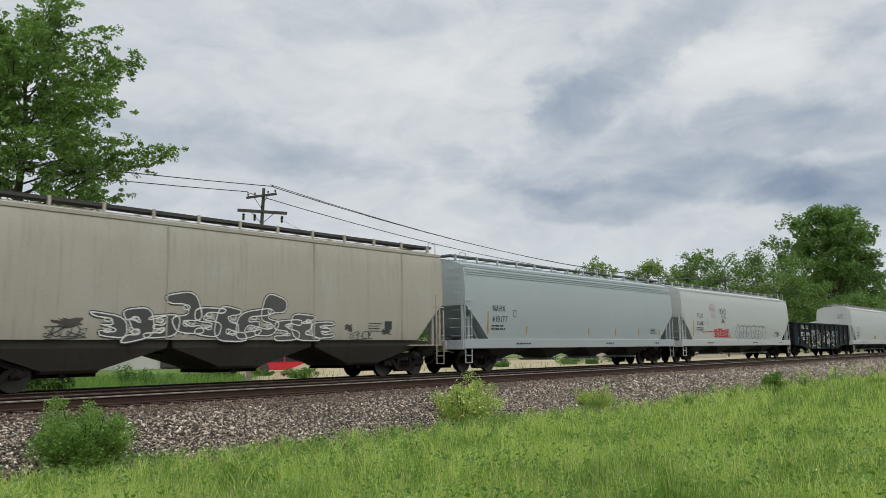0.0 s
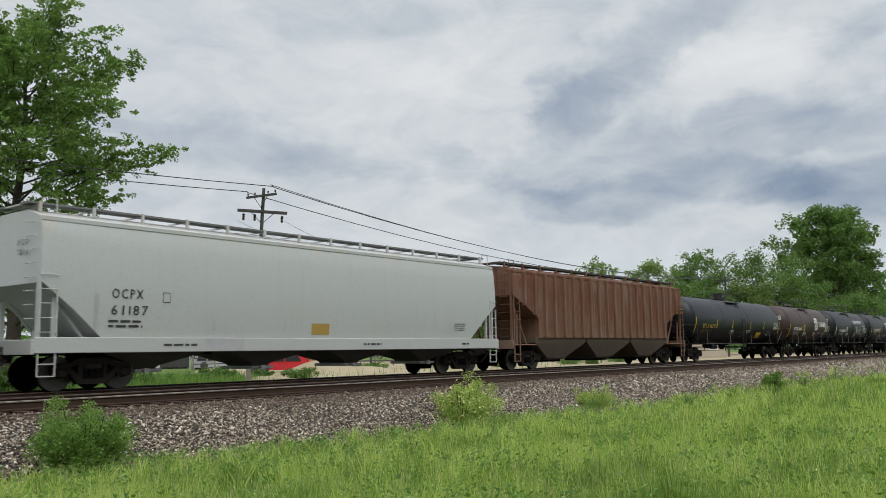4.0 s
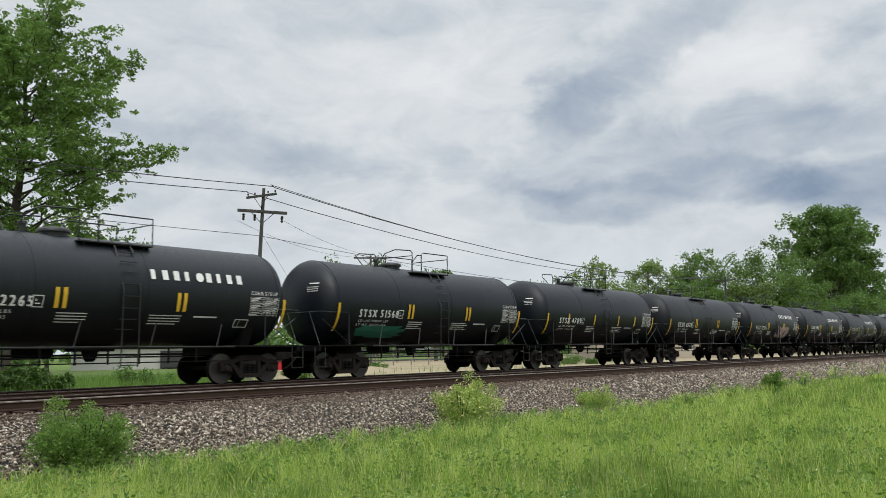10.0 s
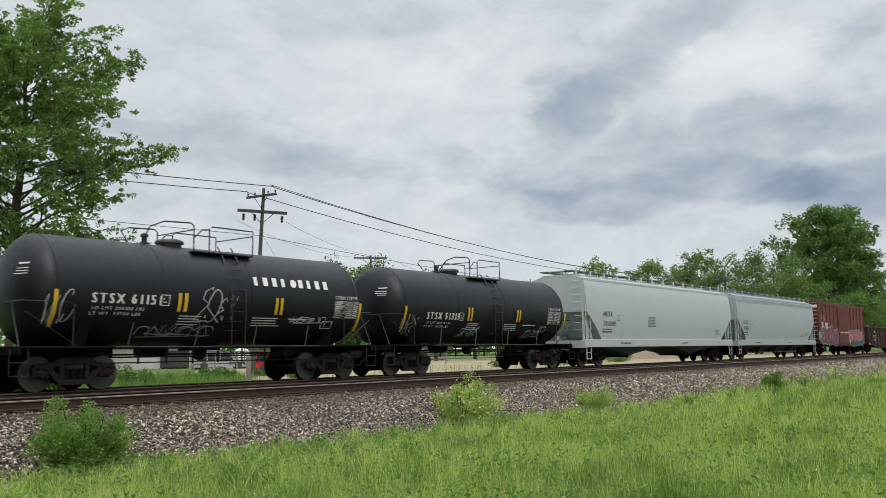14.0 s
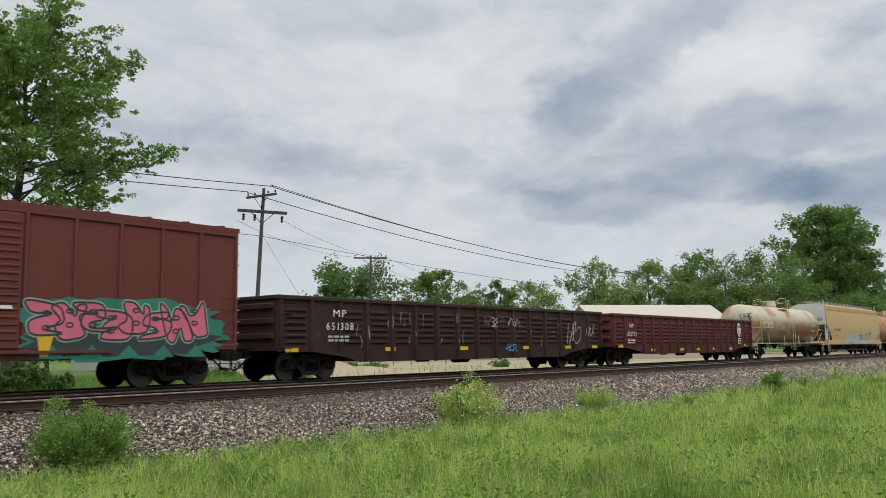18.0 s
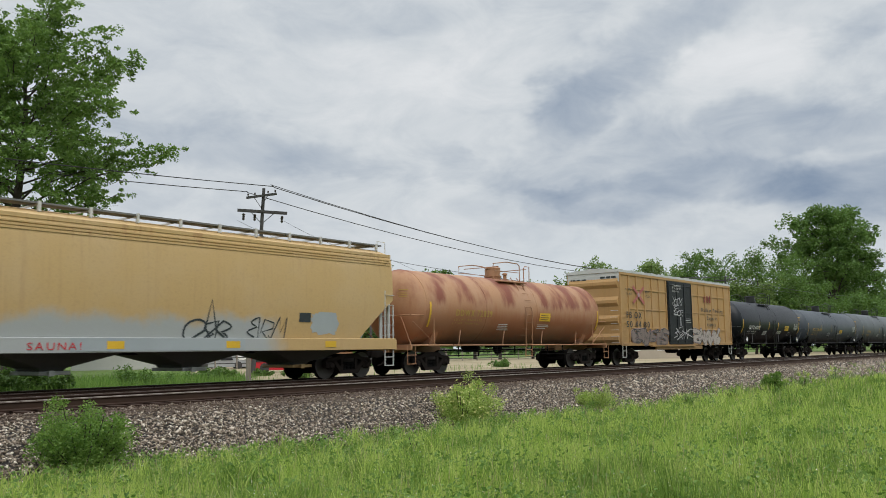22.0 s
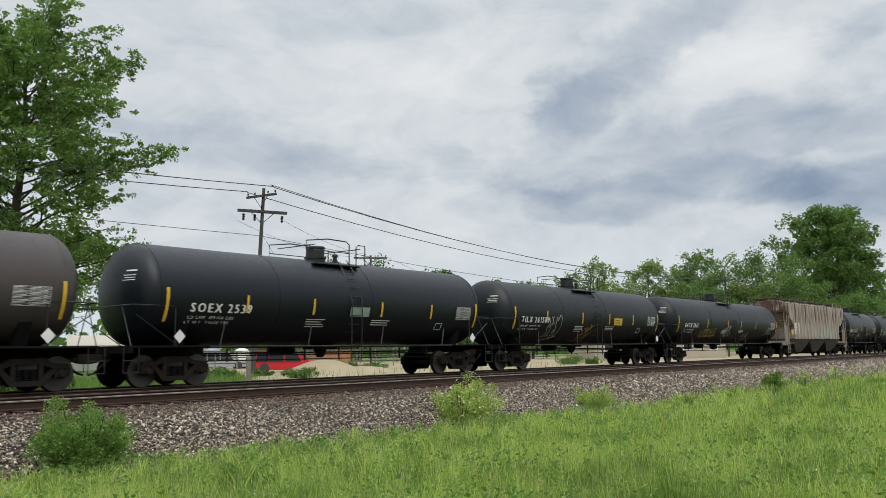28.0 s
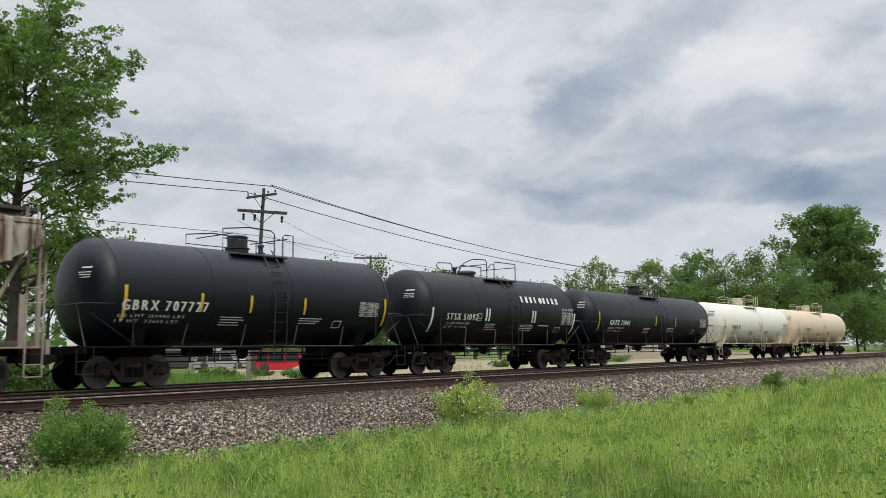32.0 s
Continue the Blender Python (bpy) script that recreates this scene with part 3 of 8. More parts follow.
        if loops > 4:
            y0 = v - h * rnd.uniform(0.05, 0.16)
            self.fresh().stroke([(u + w * 0.02, y0), (u + w * 0.5, y0 + h * 0.06), (u + w * 1.03, y0 + h * 0.2)], line * 0.8)
        return self

    def shape(self, pts, proud=0.013):
        self.g.add([self.face(u, v, proud) for u, v in pts], [tuple(range(len(pts)))])
        return self

    def blob(self, u, v, w, h, rnd, proud=0.008, teeth=16, jag=0.22):
        """A filled patch of spray with a ragged rim."""
        n = teeth * 2
        pts = []
        for i in range(n):
            a = 6.283 * i / n
            q = 1 + jag * rnd.uniform(-1, 0.6)
            e = 0.55
            cx, sy = math.cos(a), math.sin(a)
            pts.append((u + w / 2 + w / 2 * q * math.copysign(abs(cx) ** e, cx), v + h / 2 + h / 2 * q * math.copysign(abs(sy) ** e, sy)))
        c = (u + w / 2, v + h / 2)
        for i in range(n):
            a, b = pts[i], pts[(i + 1) % n]
            self.quad([c, a, b], proud)
        return self

    def done(self, name, mat, parent, label=""):
        for g in self.past + [self.g]:
            if g.f:
                part(name, g, mat, parent, label)


WILD = (((0, 0), (1, 0.05), (0.95, 0.28), (0.4, 0.26), (0.44, 0.42), (0.86, 0.46), (0.78, 0.64), (0.4, 0.6), (0.42, 0.78), (1.05, 0.8), (1.1, 1.05), (-0.05, 0.96)),
        ((-0.05, 0), (0.9, 0.05), (1.05, 0.52), (0.36, 0.64), (0.42, 0.78), (1.0, 0.76), (1.12, 1.06), (0.05, 1), (-0.02, 0.45), (0.62, 0.36), (0.56, 0.24), (0.02, 0.27)),
        ((0, -0.03), (0.34, 0.02), (0.4, 0.27), (0.62, 0.25), (0.7, 0), (1.1, -0.06), (0.86, 0.6), (0.95, 1.0), (0.3, 1.04), (0.12, 0.5)),
        ((0, 0), (0.3, 0.02), (0.34, 0.35), (0.65, -0.05), (1.1, 0.02), (0.7, 0.42), (1.04, 0.62), (0.9, 1.0), (-0.04, 1.04), (0.08, 0.6)),
        ((0, 0), (0.3, 0), (0.34, 0.55), (0.7, -0.08), (1, 0.02), (1.06, 1.06), (0.74, 1), (0.68, 0.5), (0.3, 1.05), (-0.06, 0.95)))


def wall_piece(F, car, u, v, w, h, n, fill, rnd, line=MARK_DARK, halo=None, lw=0.05, names="sprayed_letter_shape", fill_label="", rise=0.2):
    """A row of interlocked jagged sprayed shapes, each filled, outlined and haloed."""
    cell = w / n
    for i in range(n):
        poly = list(WILD[(i * 3 + rnd.randrange(2)) % 5])
        if rnd.random() < 0.5:
            poly = [(1 - x, y) for x, y in reversed(poly)]
        if rnd.random() < 0.5:
            poly = [(x, 1 - y) for x, y in reversed(poly)]
        spike = rnd.randrange(len(poly))
        poly = [(x + rnd.uniform(-0.12, 0.12), y + rnd.uniform(-0.09, 0.09) + (0.22 * (1 if y > 0.5 else -0.4) if k == spike else 0)) for k, (x, y) in enumerate(poly)]
        hh, dv, sh = h * rnd.uniform(0.86, 1.0), h * rise * rnd.uniform(-0.3, 0.5), rnd.uniform(-0.35, 0.4)
        pts = [(u + cell * (i - 0.16) + cell * 1.34 * x + sh * hh * (y - 0.5), v + dv + hh * y + 0.03 * rnd.uniform(-1, 1)) for x, y in poly]
        for _ in range(2):
            pts = [(a[0] * k + b[0] * (1 - k), a[1] * k + b[1] * (1 - k)) for a, b in zip(pts, pts[1:] + pts[:1]) for k in (0.8, 0.2)]
        ring = pts + pts[:1]
        lift = 0.003 * (i % 2)
        mu, mv = sum(p[0] for p in pts) / len(pts), sum(p[1] for p in pts) / len(pts)
        for k in (-1, 1):
            Flat(F).stroke([(mu + cell * 0.16 * math.cos(a), mv + k * hh * 0.22 + hh * 0.07 * math.sin(a)) for a in np.linspace(0, 6.2832, 11)], lw * 0.8, 0.023).done("sprayed_counter", line, car)
        if halo:
            Flat(F).stroke(ring, lw * 2.6, 0.010).done("sprayed_halo", halo, car)
        if fill:
            Flat(F).shape(pts, 0.014 + lift).done(names, fill, car, fill_label)
        Flat(F).stroke(ring, lw, 0.019 + lift).done("sprayed_outline", line, car)


def bubble_piece(F, car, u, v, w, h, n, fill, rnd, edge, line):
    """Fat rounded sprayed shapes with a pale edge."""
    cell = w / n
    for i in range(n):
        cu, cv, ph, k = u + cell * (i + 0.5), v + h * rnd.uniform(0.45, 0.55), rnd.uniform(0, 6.28), rnd.choice((3, 4, 5))
        ring = [(cu + cell * 0.58 * (1 + 0.16 * math.sin(k * a + ph)) * math.cos(a), cv + h * 0.5 * (1 + 0.12 * math.sin(k * a + ph)) * math.sin(a)) for a in np.linspace(0, 6.2832, 25)[:-1]]
        lift = 0.003 * (i % 2)
        if fill:
            Flat(F).shape(ring, 0.014 + lift).done("sprayed_bubble", fill, car, "rounded sprayed letter shape")
        Flat(F).stroke(ring + ring[:1], 0.035, 0.019 + lift).done("sprayed_outline", edge, car)
        Flat(F).stroke([(cu - cell * 0.2, cv + h * rnd.uniform(0.05, 0.25)), (cu, cv), (cu + cell * 0.15, cv - h * rnd.uniform(0.1, 0.25))], 0.03, 0.021).done("sprayed_line", line, car)


def on_tank(R, zc):
    def face(u, v, p):
        a = math.asin(max(-0.97, min(0.97, (v - zc) / R)))
        return (u, -(R + p + 0.012) * math.cos(a), zc + (R + p + 0.012) * math.sin(a))
    return face


def on_side(yfun):
    return lambda u, v, p: (u, -(yfun(v) + p), v)


# ---- trucks: built once, shared by all cars ----
def truck_meshes():
    T = {}
    R = 0.457
    for key, r in (("wheel", R),):
        g = Geo()
        g.turn_y([(-0.068, 0.10), (-0.068, r * 0.66), (-0.050, r * 0.74), (-0.068, r * 0.86), (-0.068, r - 0.008), (-0.060, r), (0.030, r + 0.004), (0.040, r + 0.026), (0.052, r + 0.022), (0.060, r * 0.84), (0.030, r * 0.72), (0.03, 0.14), (0.06, 0.10)], 32, 0, R)
        T[key] = g.mesh(key, WHEEL)
    T["tread"] = Geo().turn_y([(-0.070, R * 0.955), (-0.0705, R * 0.985), (-0.066, R * 0.99), (-0.066, R * 0.955)], 32, 0, R).mesh("rim_face", TREAD, True)
    T["axle"] = Geo().cyl((0, -0.98, R), (0, 0.98, R), 0.085, 12).mesh("axle", WHEEL, True)
    g = Geo()
    # cast frame: top chord, tension member, columns, pedestals
    y0, y1 = -0.09, 0.09
    def prism(poly, a=y0, b=y1):
        n = len(poly)
        g.loft([[(x, a, z) for x, z in poly], [(x, b, z) for x, z in poly]])
    prism([(-1.10, 0.60), (-1.05, 0.70), (-0.62, 0.74), (-0.42, 0.86), (0.42, 0.86), (0.62, 0.74), (1.05, 0.70), (1.10, 0.60), (0.70, 0.58), (0.36, 0.70), (-0.36, 0.70), (-0.70, 0.58)])
    prism([(-0.78, 0.60), (-0.62, 0.60), (-0.30, 0.30), (0.30, 0.30), (0.62, 0.60), (0.78, 0.60), (0.42, 0.17), (-0.42, 0.17)], y0 - 0.02, y1 + 0.02)
    prism([(-0.40, 0.25), (-0.29, 0.25), (-0.29, 0.74), (-0.40, 0.74)])
    prism([(0.29, 0.25), (0.40, 0.25), (0.40, 0.74), (0.29, 0.74)])
    for s in (-1, 1):
        prism(sorted([(s * 0.70, 0.36), (s * 0.76, 0.36), (s * 0.78, 0.62), (s * 0.68, 0.62)], key=lambda p: math.atan2(p[1] - 0.49, p[0] - s * 0.73)))
        prism(sorted([(s * 1.02, 0.38), (s * 1.09, 0.38), (s * 1.12, 0.62), (s * 1.0, 0.62)], key=lambda p: math.atan2(p[1] - 0.5, p[0] - s * 1.06)))
    T["side_frame"] = g.mesh("side_frame", STEEL_DARK)
    T["bearing"] = Geo().turn_y([(-0.17, 0.05), (-0.16, 0.085), (-0.10, 0.10), (-0.09, 0.13), (0.06, 0.13)], 14, 0, R).mesh("bearing_cap", STEEL_DARK, True)
    g = Geo()
    for sx in (-0.19, 0.0, 0.19):
        ring = []
        for k in range(5):
            ring += [(0.31 + k * 0.052, 0.070), (0.325 + k * 0.052, 0.088), (0.345 + k * 0.052, 0.088)]
        g.turn_z(ring + [(0.57, 0.07)], 10, sx, 0)
    g.box(-0.28, 0.28, -0.1, 0.1, 0.28, 0.315)
    T["springs"] = g.mesh("spring_nest", GEAR)
    g = Geo()
    g.box(-0.26, 0.26, -1.08, 1.08, 0.56, 0.72, 0.03).box(-0.30, 0.30, -0.55, 0.55, 0.50, 0.80, 0.04).cyl((0, 0, 0.75), (0, 0, 0.92), 0.2, 14)
    g.box(-0.52, -0.44, -0.8, 0.8, 0.34, 0.44, 0.015).box(0.44, 0.52, -0.8, 0.8, 0.34, 0.44, 0.015)
    T["bolster"] = g.mesh("truck_bolster", STEEL_DARK)
    return T


TR = truck_meshes()


def truck(car, x):
    t = put("truck", TR["bolster"], car, (x, 0, 0))
    for sx in (-0.89, 0.89):
        put("axle", TR["axle"], t, (sx, 0, 0))
        for sy in (-1, 1):
            put("wheel", TR["wheel"], t, (sx, sy * 0.755, 0), 0 if sy < 0 else math.pi)
            put("bearing_cap", TR["bearing"], t, (sx, sy * 1.02, 0), 0 if sy < 0 else math.pi)
        put("wheel_rim", TR["tread"], t, (sx, -0.755, 0))
    for sy in (-1, 1):
        put("side_frame", TR["side_frame"], t, (0, sy * 1.01, 0))
        put("spring_nest", TR["springs"], t, (0, sy * 1.01, 0))
    return t


def coupler_mesh():
    g = Geo()
    g.box(0.0, 0.55, -0.09, 0.09, 0.74, 0.94, 0.02)
    g.loft([[(-0.33, -0.05, 0.70), (-0.33, 0.17, 0.70), (-0.33, 0.17, 0.99), (-0.33, -0.05, 0.99)], [(-0.18, -0.17, 0.68), (-0.18, 0.2, 0.68), (-0.18, 0.2, 1.0), (-0.18, -0.17, 1.0)], [(0.05, -0.13, 0.72), (0.05, 0.13, 0.72), (0.05, 0.13, 0.96), (0.05, -0.13, 0.96)]])
    g.tube([(0.3, -0.28, 0.80), (0.05, -0.3, 0.62), (-0.15, -0.26, 0.42), (-0.3, -0.2, 0.38)], 0.03, 6)
    return g.mesh("coupler", STEEL_DARK)


COUPLER = coupler_mesh()


def ends(car, L):
    """Couplers whose knuckles meet the neighbours'."""
    put("coupler", COUPLER, car, (-L / 2 + 0.25, 0, 0))
    put("coupler", COUPLER, car, (L / 2 - 0.25, 0, 0), math.pi)


def rung(car, x, y, z, w, along="x", mat=None, name="grab_iron"):
    """One bent bar with its two feet."""
    if along == "x":
        p = [(x - w / 2, y, z), (x - w / 2, y - 0.06, z), (x + w / 2, y - 0.06, z), (x + w / 2, y, z)]
    else:
        p = [(x, y - w / 2, z), (x - 0.06, y - w / 2, z), (x - 0.06, y + w / 2, z), (x, y + w / 2, z)]
    part(name, Geo().tube(p, 0.012, 5), mat or GEAR, car)


# ---- cars ----
GAPS = [4.0, 24.2, 45.7, 67.6, 85.8, 106.7, 126.2, 145.3, 158.9, 172.6, 186.08, 199.75, 213.4, 226.9, 240.5, 254.2, 267.75, 281.6, 295.0, 309.0, 330.0, 349.45,
        367.25, 389.8, 411.9, 429.95, 451.4, 467.7, 485.65, 501.4, 520.2, 539.2, 555.25, 572.8, 590.35, 611.4, 630.4, 643.7, 657.0, 674.4, 690.9, 708.3]
CARS = []


def tank_car(L, label, mat, R=1.50, zc=2.66, end=0.68, rail_mat=None, style="syrup", seed=1):
    """A tank car: shell with domed heads, stub sills, saddles, side ladder, top fittings with their guard rail."""
    rnd = random.Random(seed)
    car = thing("tank_car", label, "tank car", "tank cars of the train")
    rail = rail_mat or RAILBLACK
    h = L / 2 - end                     # head tip
    k = h - 0.70                        # shoulder
    prof = [(-h + 0.70 * (1 - math.sqrt(max(0.0, 1 - q * q))), max(0.02, R * q)) for q in (0.0, 0.3, 0.52, 0.7, 0.83, 0.92, 0.97, 0.99)] + [(-k, R)]
    inner = [(x, R) for x in (-k * 0.5, 0, k * 0.5)]
    shell = part("tank_shell", Geo().turn_x(prof + inner + [(-x, r) for x, r in reversed(prof)], 48, 0, zc), mat, car, smooth=True)
    # weld seams and jacket bands
    for x in (-k, -k * 0.42, k * 0.16, k):
        part("shell_band", Geo().turn_x([(x - 0.03, R - 0.01), (x - 0.025, R + 0.008), (x + 0.025, R + 0.008), (x + 0.03, R - 0.01)], 48, 0, zc), mat, car, smooth=True)
    tx = L / 2 - 2.12                   # truck centre
    for s in (-1, 1):
        truck(car, s * tx)
        g = Geo()                       # stub sill and end platform
        a, b = sorted((s * (L / 2 - 0.42), s * (tx - 1.5)))
        g.box(a, b, -0.33, 0.33, 0.86, 1.12, 0.02)
        a, b = sorted((s * (L / 2 - 0.45), s * (tx - 0.9)))
        g.box(a, b, -1.46, 1.46, 1.10, 1.16, 0.012)
        a, b = sorted((s * (L / 2 - 0.45), s * (L / 2 - 0.53)))
        g.box(a, b, -1.48, 1.48, 0.95, 1.16, 0.012)
        part("end_platform", g, GEAR if rail is RAILBLACK else rail, car)
        for sy in (-1, 1):
            g = Geo()                   # saddle gusset
            x = s * (tx - 0.15)
            g.loft([[(x - 0.17, sy * 0.35, 1.10), (x + 0.17, sy * 0.35, 1.10), (x + 0.17, sy * 0.95, 1.14), (x - 0.17, sy * 0.95, 1.14)], [(x - 0.17, sy * 0.35, zc - R * 0.96), (x + 0.17, sy * 0.35, zc - R * 0.96), (x + 0.17, sy * 1.20, zc - R * 0.60), (x - 0.17, sy * 1.20, zc - R * 0.60)]])
            part("saddle", g, GEAR if rail is RAILBLACK else mat, car)
            # end handrail: post, bent rail, brace
            y = sy * 1.44
            xe, xi = s * (L / 2 - 0.5), s * (L / 2 - 1.85)
            part("handrail", Geo().tube([(xi, y, 1.15), (xi, y, 2.20), (xi + s * 0.08, y, 2.28), (xe, y, 2.28), (xe, y * 0.62, 2.28)], 0.020, 6), rail, car)
            part("rail_brace", Geo().tube([(xe + s * -0.1, y, 2.02), (xi - s * 0.1, y, 1.16)], 0.016, 5), rail, car)
            # corner steps
            g = Geo()
            for z in (0.42, 0.75):
                g.box(xe - s * 0.02 - 0.24, xe - s * 0.02 + 0.24, y - 0.03, y + 0.03, z, z + 0.03)
            for dx in (-0.23, 0.23):
                g.cyl((xe + dx, y, 0.42), (xe + dx, y, 1.1), 0.014, 5)
            part("corner_step", g, rail, car)
        # end grab rails
        part("end_rail", Geo().tube([(s * (L / 2 - 0.5), -1.42, 1.15), (s * (L / 2 - 0.5), -0.9, 2.28), (s * (L / 2 - 0.5), 0.9, 2.28), (s * (L / 2 - 0.5), 1.42, 1.15)], 0.016, 5), rail, car)
    # side sill pipe with props
    for sy in (-1, 1):
        part("side_pipe", Geo().tube([(-tx + 0.9, sy * 1.47, 1.12), (tx - 0.9, sy * 1.47, 1.12)], 0.030, 6), rail, car)
    for x in np.linspace(-tx + 1.4, tx - 1.4, 4):
        part("prop", Geo().tube([(x - 0.16, -1.47, 1.12), (x + 0.06, -R * 0.93, zc - R * 0.58)], 0.018, 5), rail, car)
    # bottom outlet, brake reservoir and rigging
    part("bottom_outlet", Geo().turn_z([(0.74, 0.10), (0.80, 0.16), (0.92, 0.20), (1.25, 0.30)], 14).box(-0.6, 0.6, -0.25, 0.25, 1.02, 1.12), GEAR, car)
    part("air_reservoir", Geo().turn_x([(-1.9, 0.05), (-1.86, 0.16), (-1.75, 0.17), (-0.95, 0.17), (-0.85, 0.15), (-0.8, 0.05)], 12, 0.5, 1.02), GEAR, car)
    part("brake_rigging", Geo().tube([(-tx + 1.0, -0.25, 0.92), (tx - 1.0, -0.25, 0.92)], 0.03, 5).tube([(-tx + 1.0, 0.3, 0.85), (tx - 1.0, 0.3, 0.85)], 0.025, 5), GEAR, car)
    # pull rod on hangers below the pipe
    part("brake_rod", Geo().tube([(-tx + 1.1, -0.95, 0.70), (tx - 1.1, -0.95, 0.70)], 0.018, 5).tube([(-tx + 1.1, -0.95, 0.86), (tx - 1.6, -0.95, 0.84)], 0.014, 5), GEAR, car)
    for x in np.linspace(-tx + 1.9, tx - 1.9, 7):
        part("rod_hanger", Geo().box(x - 0.022, x + 0.022, -0.97, -0.93, 0.66, 1.14), GEAR, car)
    # ladder and top fittings
    lx = 0.3
    top = zc + R
    g = Geo()
    for x in (lx - 0.25, lx + 0.25):
        g.tube([(x, -1.50, 0.58), (x, -1.53, 1.2), (x, -R - 0.06, zc), (x, -R * 0.72, zc + R * 0.76), (x, -0.75, top + 0.03)], 0.020, 5)
    part("ladder_rail", g, rail, car)
    for q in range(9):
        a = radians(-42 + q * 12)
        z = zc + (R + 0.07) * math.sin(a)
        part("rung", Geo().cyl((lx - 0.25, -(R + 0.06) * math.cos(a), z), (lx + 0.25, -(R + 0.06) * math.cos(a), z), 0.014, 5), rail, car)
    for z in (0.64, 0.90, 1.15):
        part("rung", Geo().cyl((lx - 0.25, -1.52, z), (lx + 0.25, -1.52, z), 0.014, 5), rail, car)
    wx0, wx1 = (-1.15, 1.05) if style != "syrup" else (-0.95, 1.25)
    for sy in (-1, 1):
        g = Geo().box(wx0, wx1, sy * 0.78 - 0.22, sy * 0.78 + 0.22, top - 0.22, top - 0.17, 0.01)
        for x in (wx0 + 0.2, wx1 - 0.2):
            g.box(x - 0.03, x + 0.03, sy * 0.80 - 0.05, sy * 0.80 + 0.05, top - 0.45, top - 0.2)
        part("walkway", g, rail, car)
    for sy in (-1, 1):
        y = sy * 0.96
        if style == "syrup":
            pts = [(wx0, y, top - 0.2), (wx0, y, top + 0.56), (wx0 - 0.12, y, top + 0.64), (wx0 - 1.0, y, top + 0.60), (wx0 - 1.35, y * 0.8, top + 0.44), (wx0 - 1.35, y * 0.4, top + 0.05)]
            part("guard_rail", Geo().tube(pts, 0.022, 6), rail, car)
            pts = [(wx0 + 0.55, y, top - 0.2), (wx0 + 0.55, y, top + 0.52), (wx0 + 0.65, y, top + 0.6), (wx1, y, top + 0.6), (wx1, y, top - 0.2)]
            part("guard_rail", Geo().tube(pts, 0.022, 6), rail, car)
            part("guard_rail", Geo().tube([(wx0, y, top + 0.2), (wx0 + 0.3, y, top + 0.48), (wx0 + 0.55, y, top + 0.5)], 0.02, 5), rail, car)
        else:
            pts = [(wx0 - 0.4, y, top - 0.15), (wx0 - 0.4, y, top + 0.55), (wx0 + 0.6, y, top + 0.68), (0.35, y, top + 0.66), (0.5, y, top + 0.56), (0.5, y, top - 0.2)]
            part("guard_rail", Geo().tube(pts, 0.022, 6), rail, car)
            pts = [(0.85, y, top - 0.2), (0.85, y, top + 0.5), (0.95, y, top + 0.58), (wx1 + 0.25, y, top + 0.58), (wx1 + 0.25, y, top - 0.15)]
            part("guard_rail", Geo().tube(pts, 0.022, 6), rail, car)
            part("guard_rail", Geo().tube([(wx0 - 0.4, y, top + 0.25), (0.5, y, top + 0.25)], 0.016, 5), rail, car)
    for x in (wx0, wx1):
        part("cross_rail", Geo().tube([(x, -0.96, top + 0.45), (x, 0.96, top + 0.45)], 0.018, 5), rail, car)
    if style == "dome":
        part("valve_housing", Geo().turn_z([(top - 0.08, 0.36), (top + 0.06, 0.36), (top + 0.08, 0.40), (top + 0.12, 0.40), (top + 0.12, 0.33), (top + 0.42, 0.33), (top + 0.44, 0.35), (top + 0.49, 0.35), (top + 0.52, 0.30)], 20, -0.25, 0), rail, car, smooth=True)
    else:
        part("manway", Geo().turn_z([(top - 0.05, 0.36), (top + 0.08, 0.36), (top + 0.08, 0.43), (top + 0.13, 0.43), (top + 0.17, 0.40), (top + 0.21, 0.30)], 18, -1.15 if style == "syrup" else -0.1, 0), rail, car, smooth=True)
    vx = -2.0 if style == "syrup" else 0.72
    part("relief_valve", Geo().turn_z([(top - 0.04, 0.16), (top + 0.04, 0.16), (top + 0.05, 0.08), (top + 0.22, 0.08), (top + 0.23, 0.12), (top + 0.30, 0.11), (top + 0.34, 0.03)], 12, vx, 0.0), rail, car)
    ends(car, L)
    return car


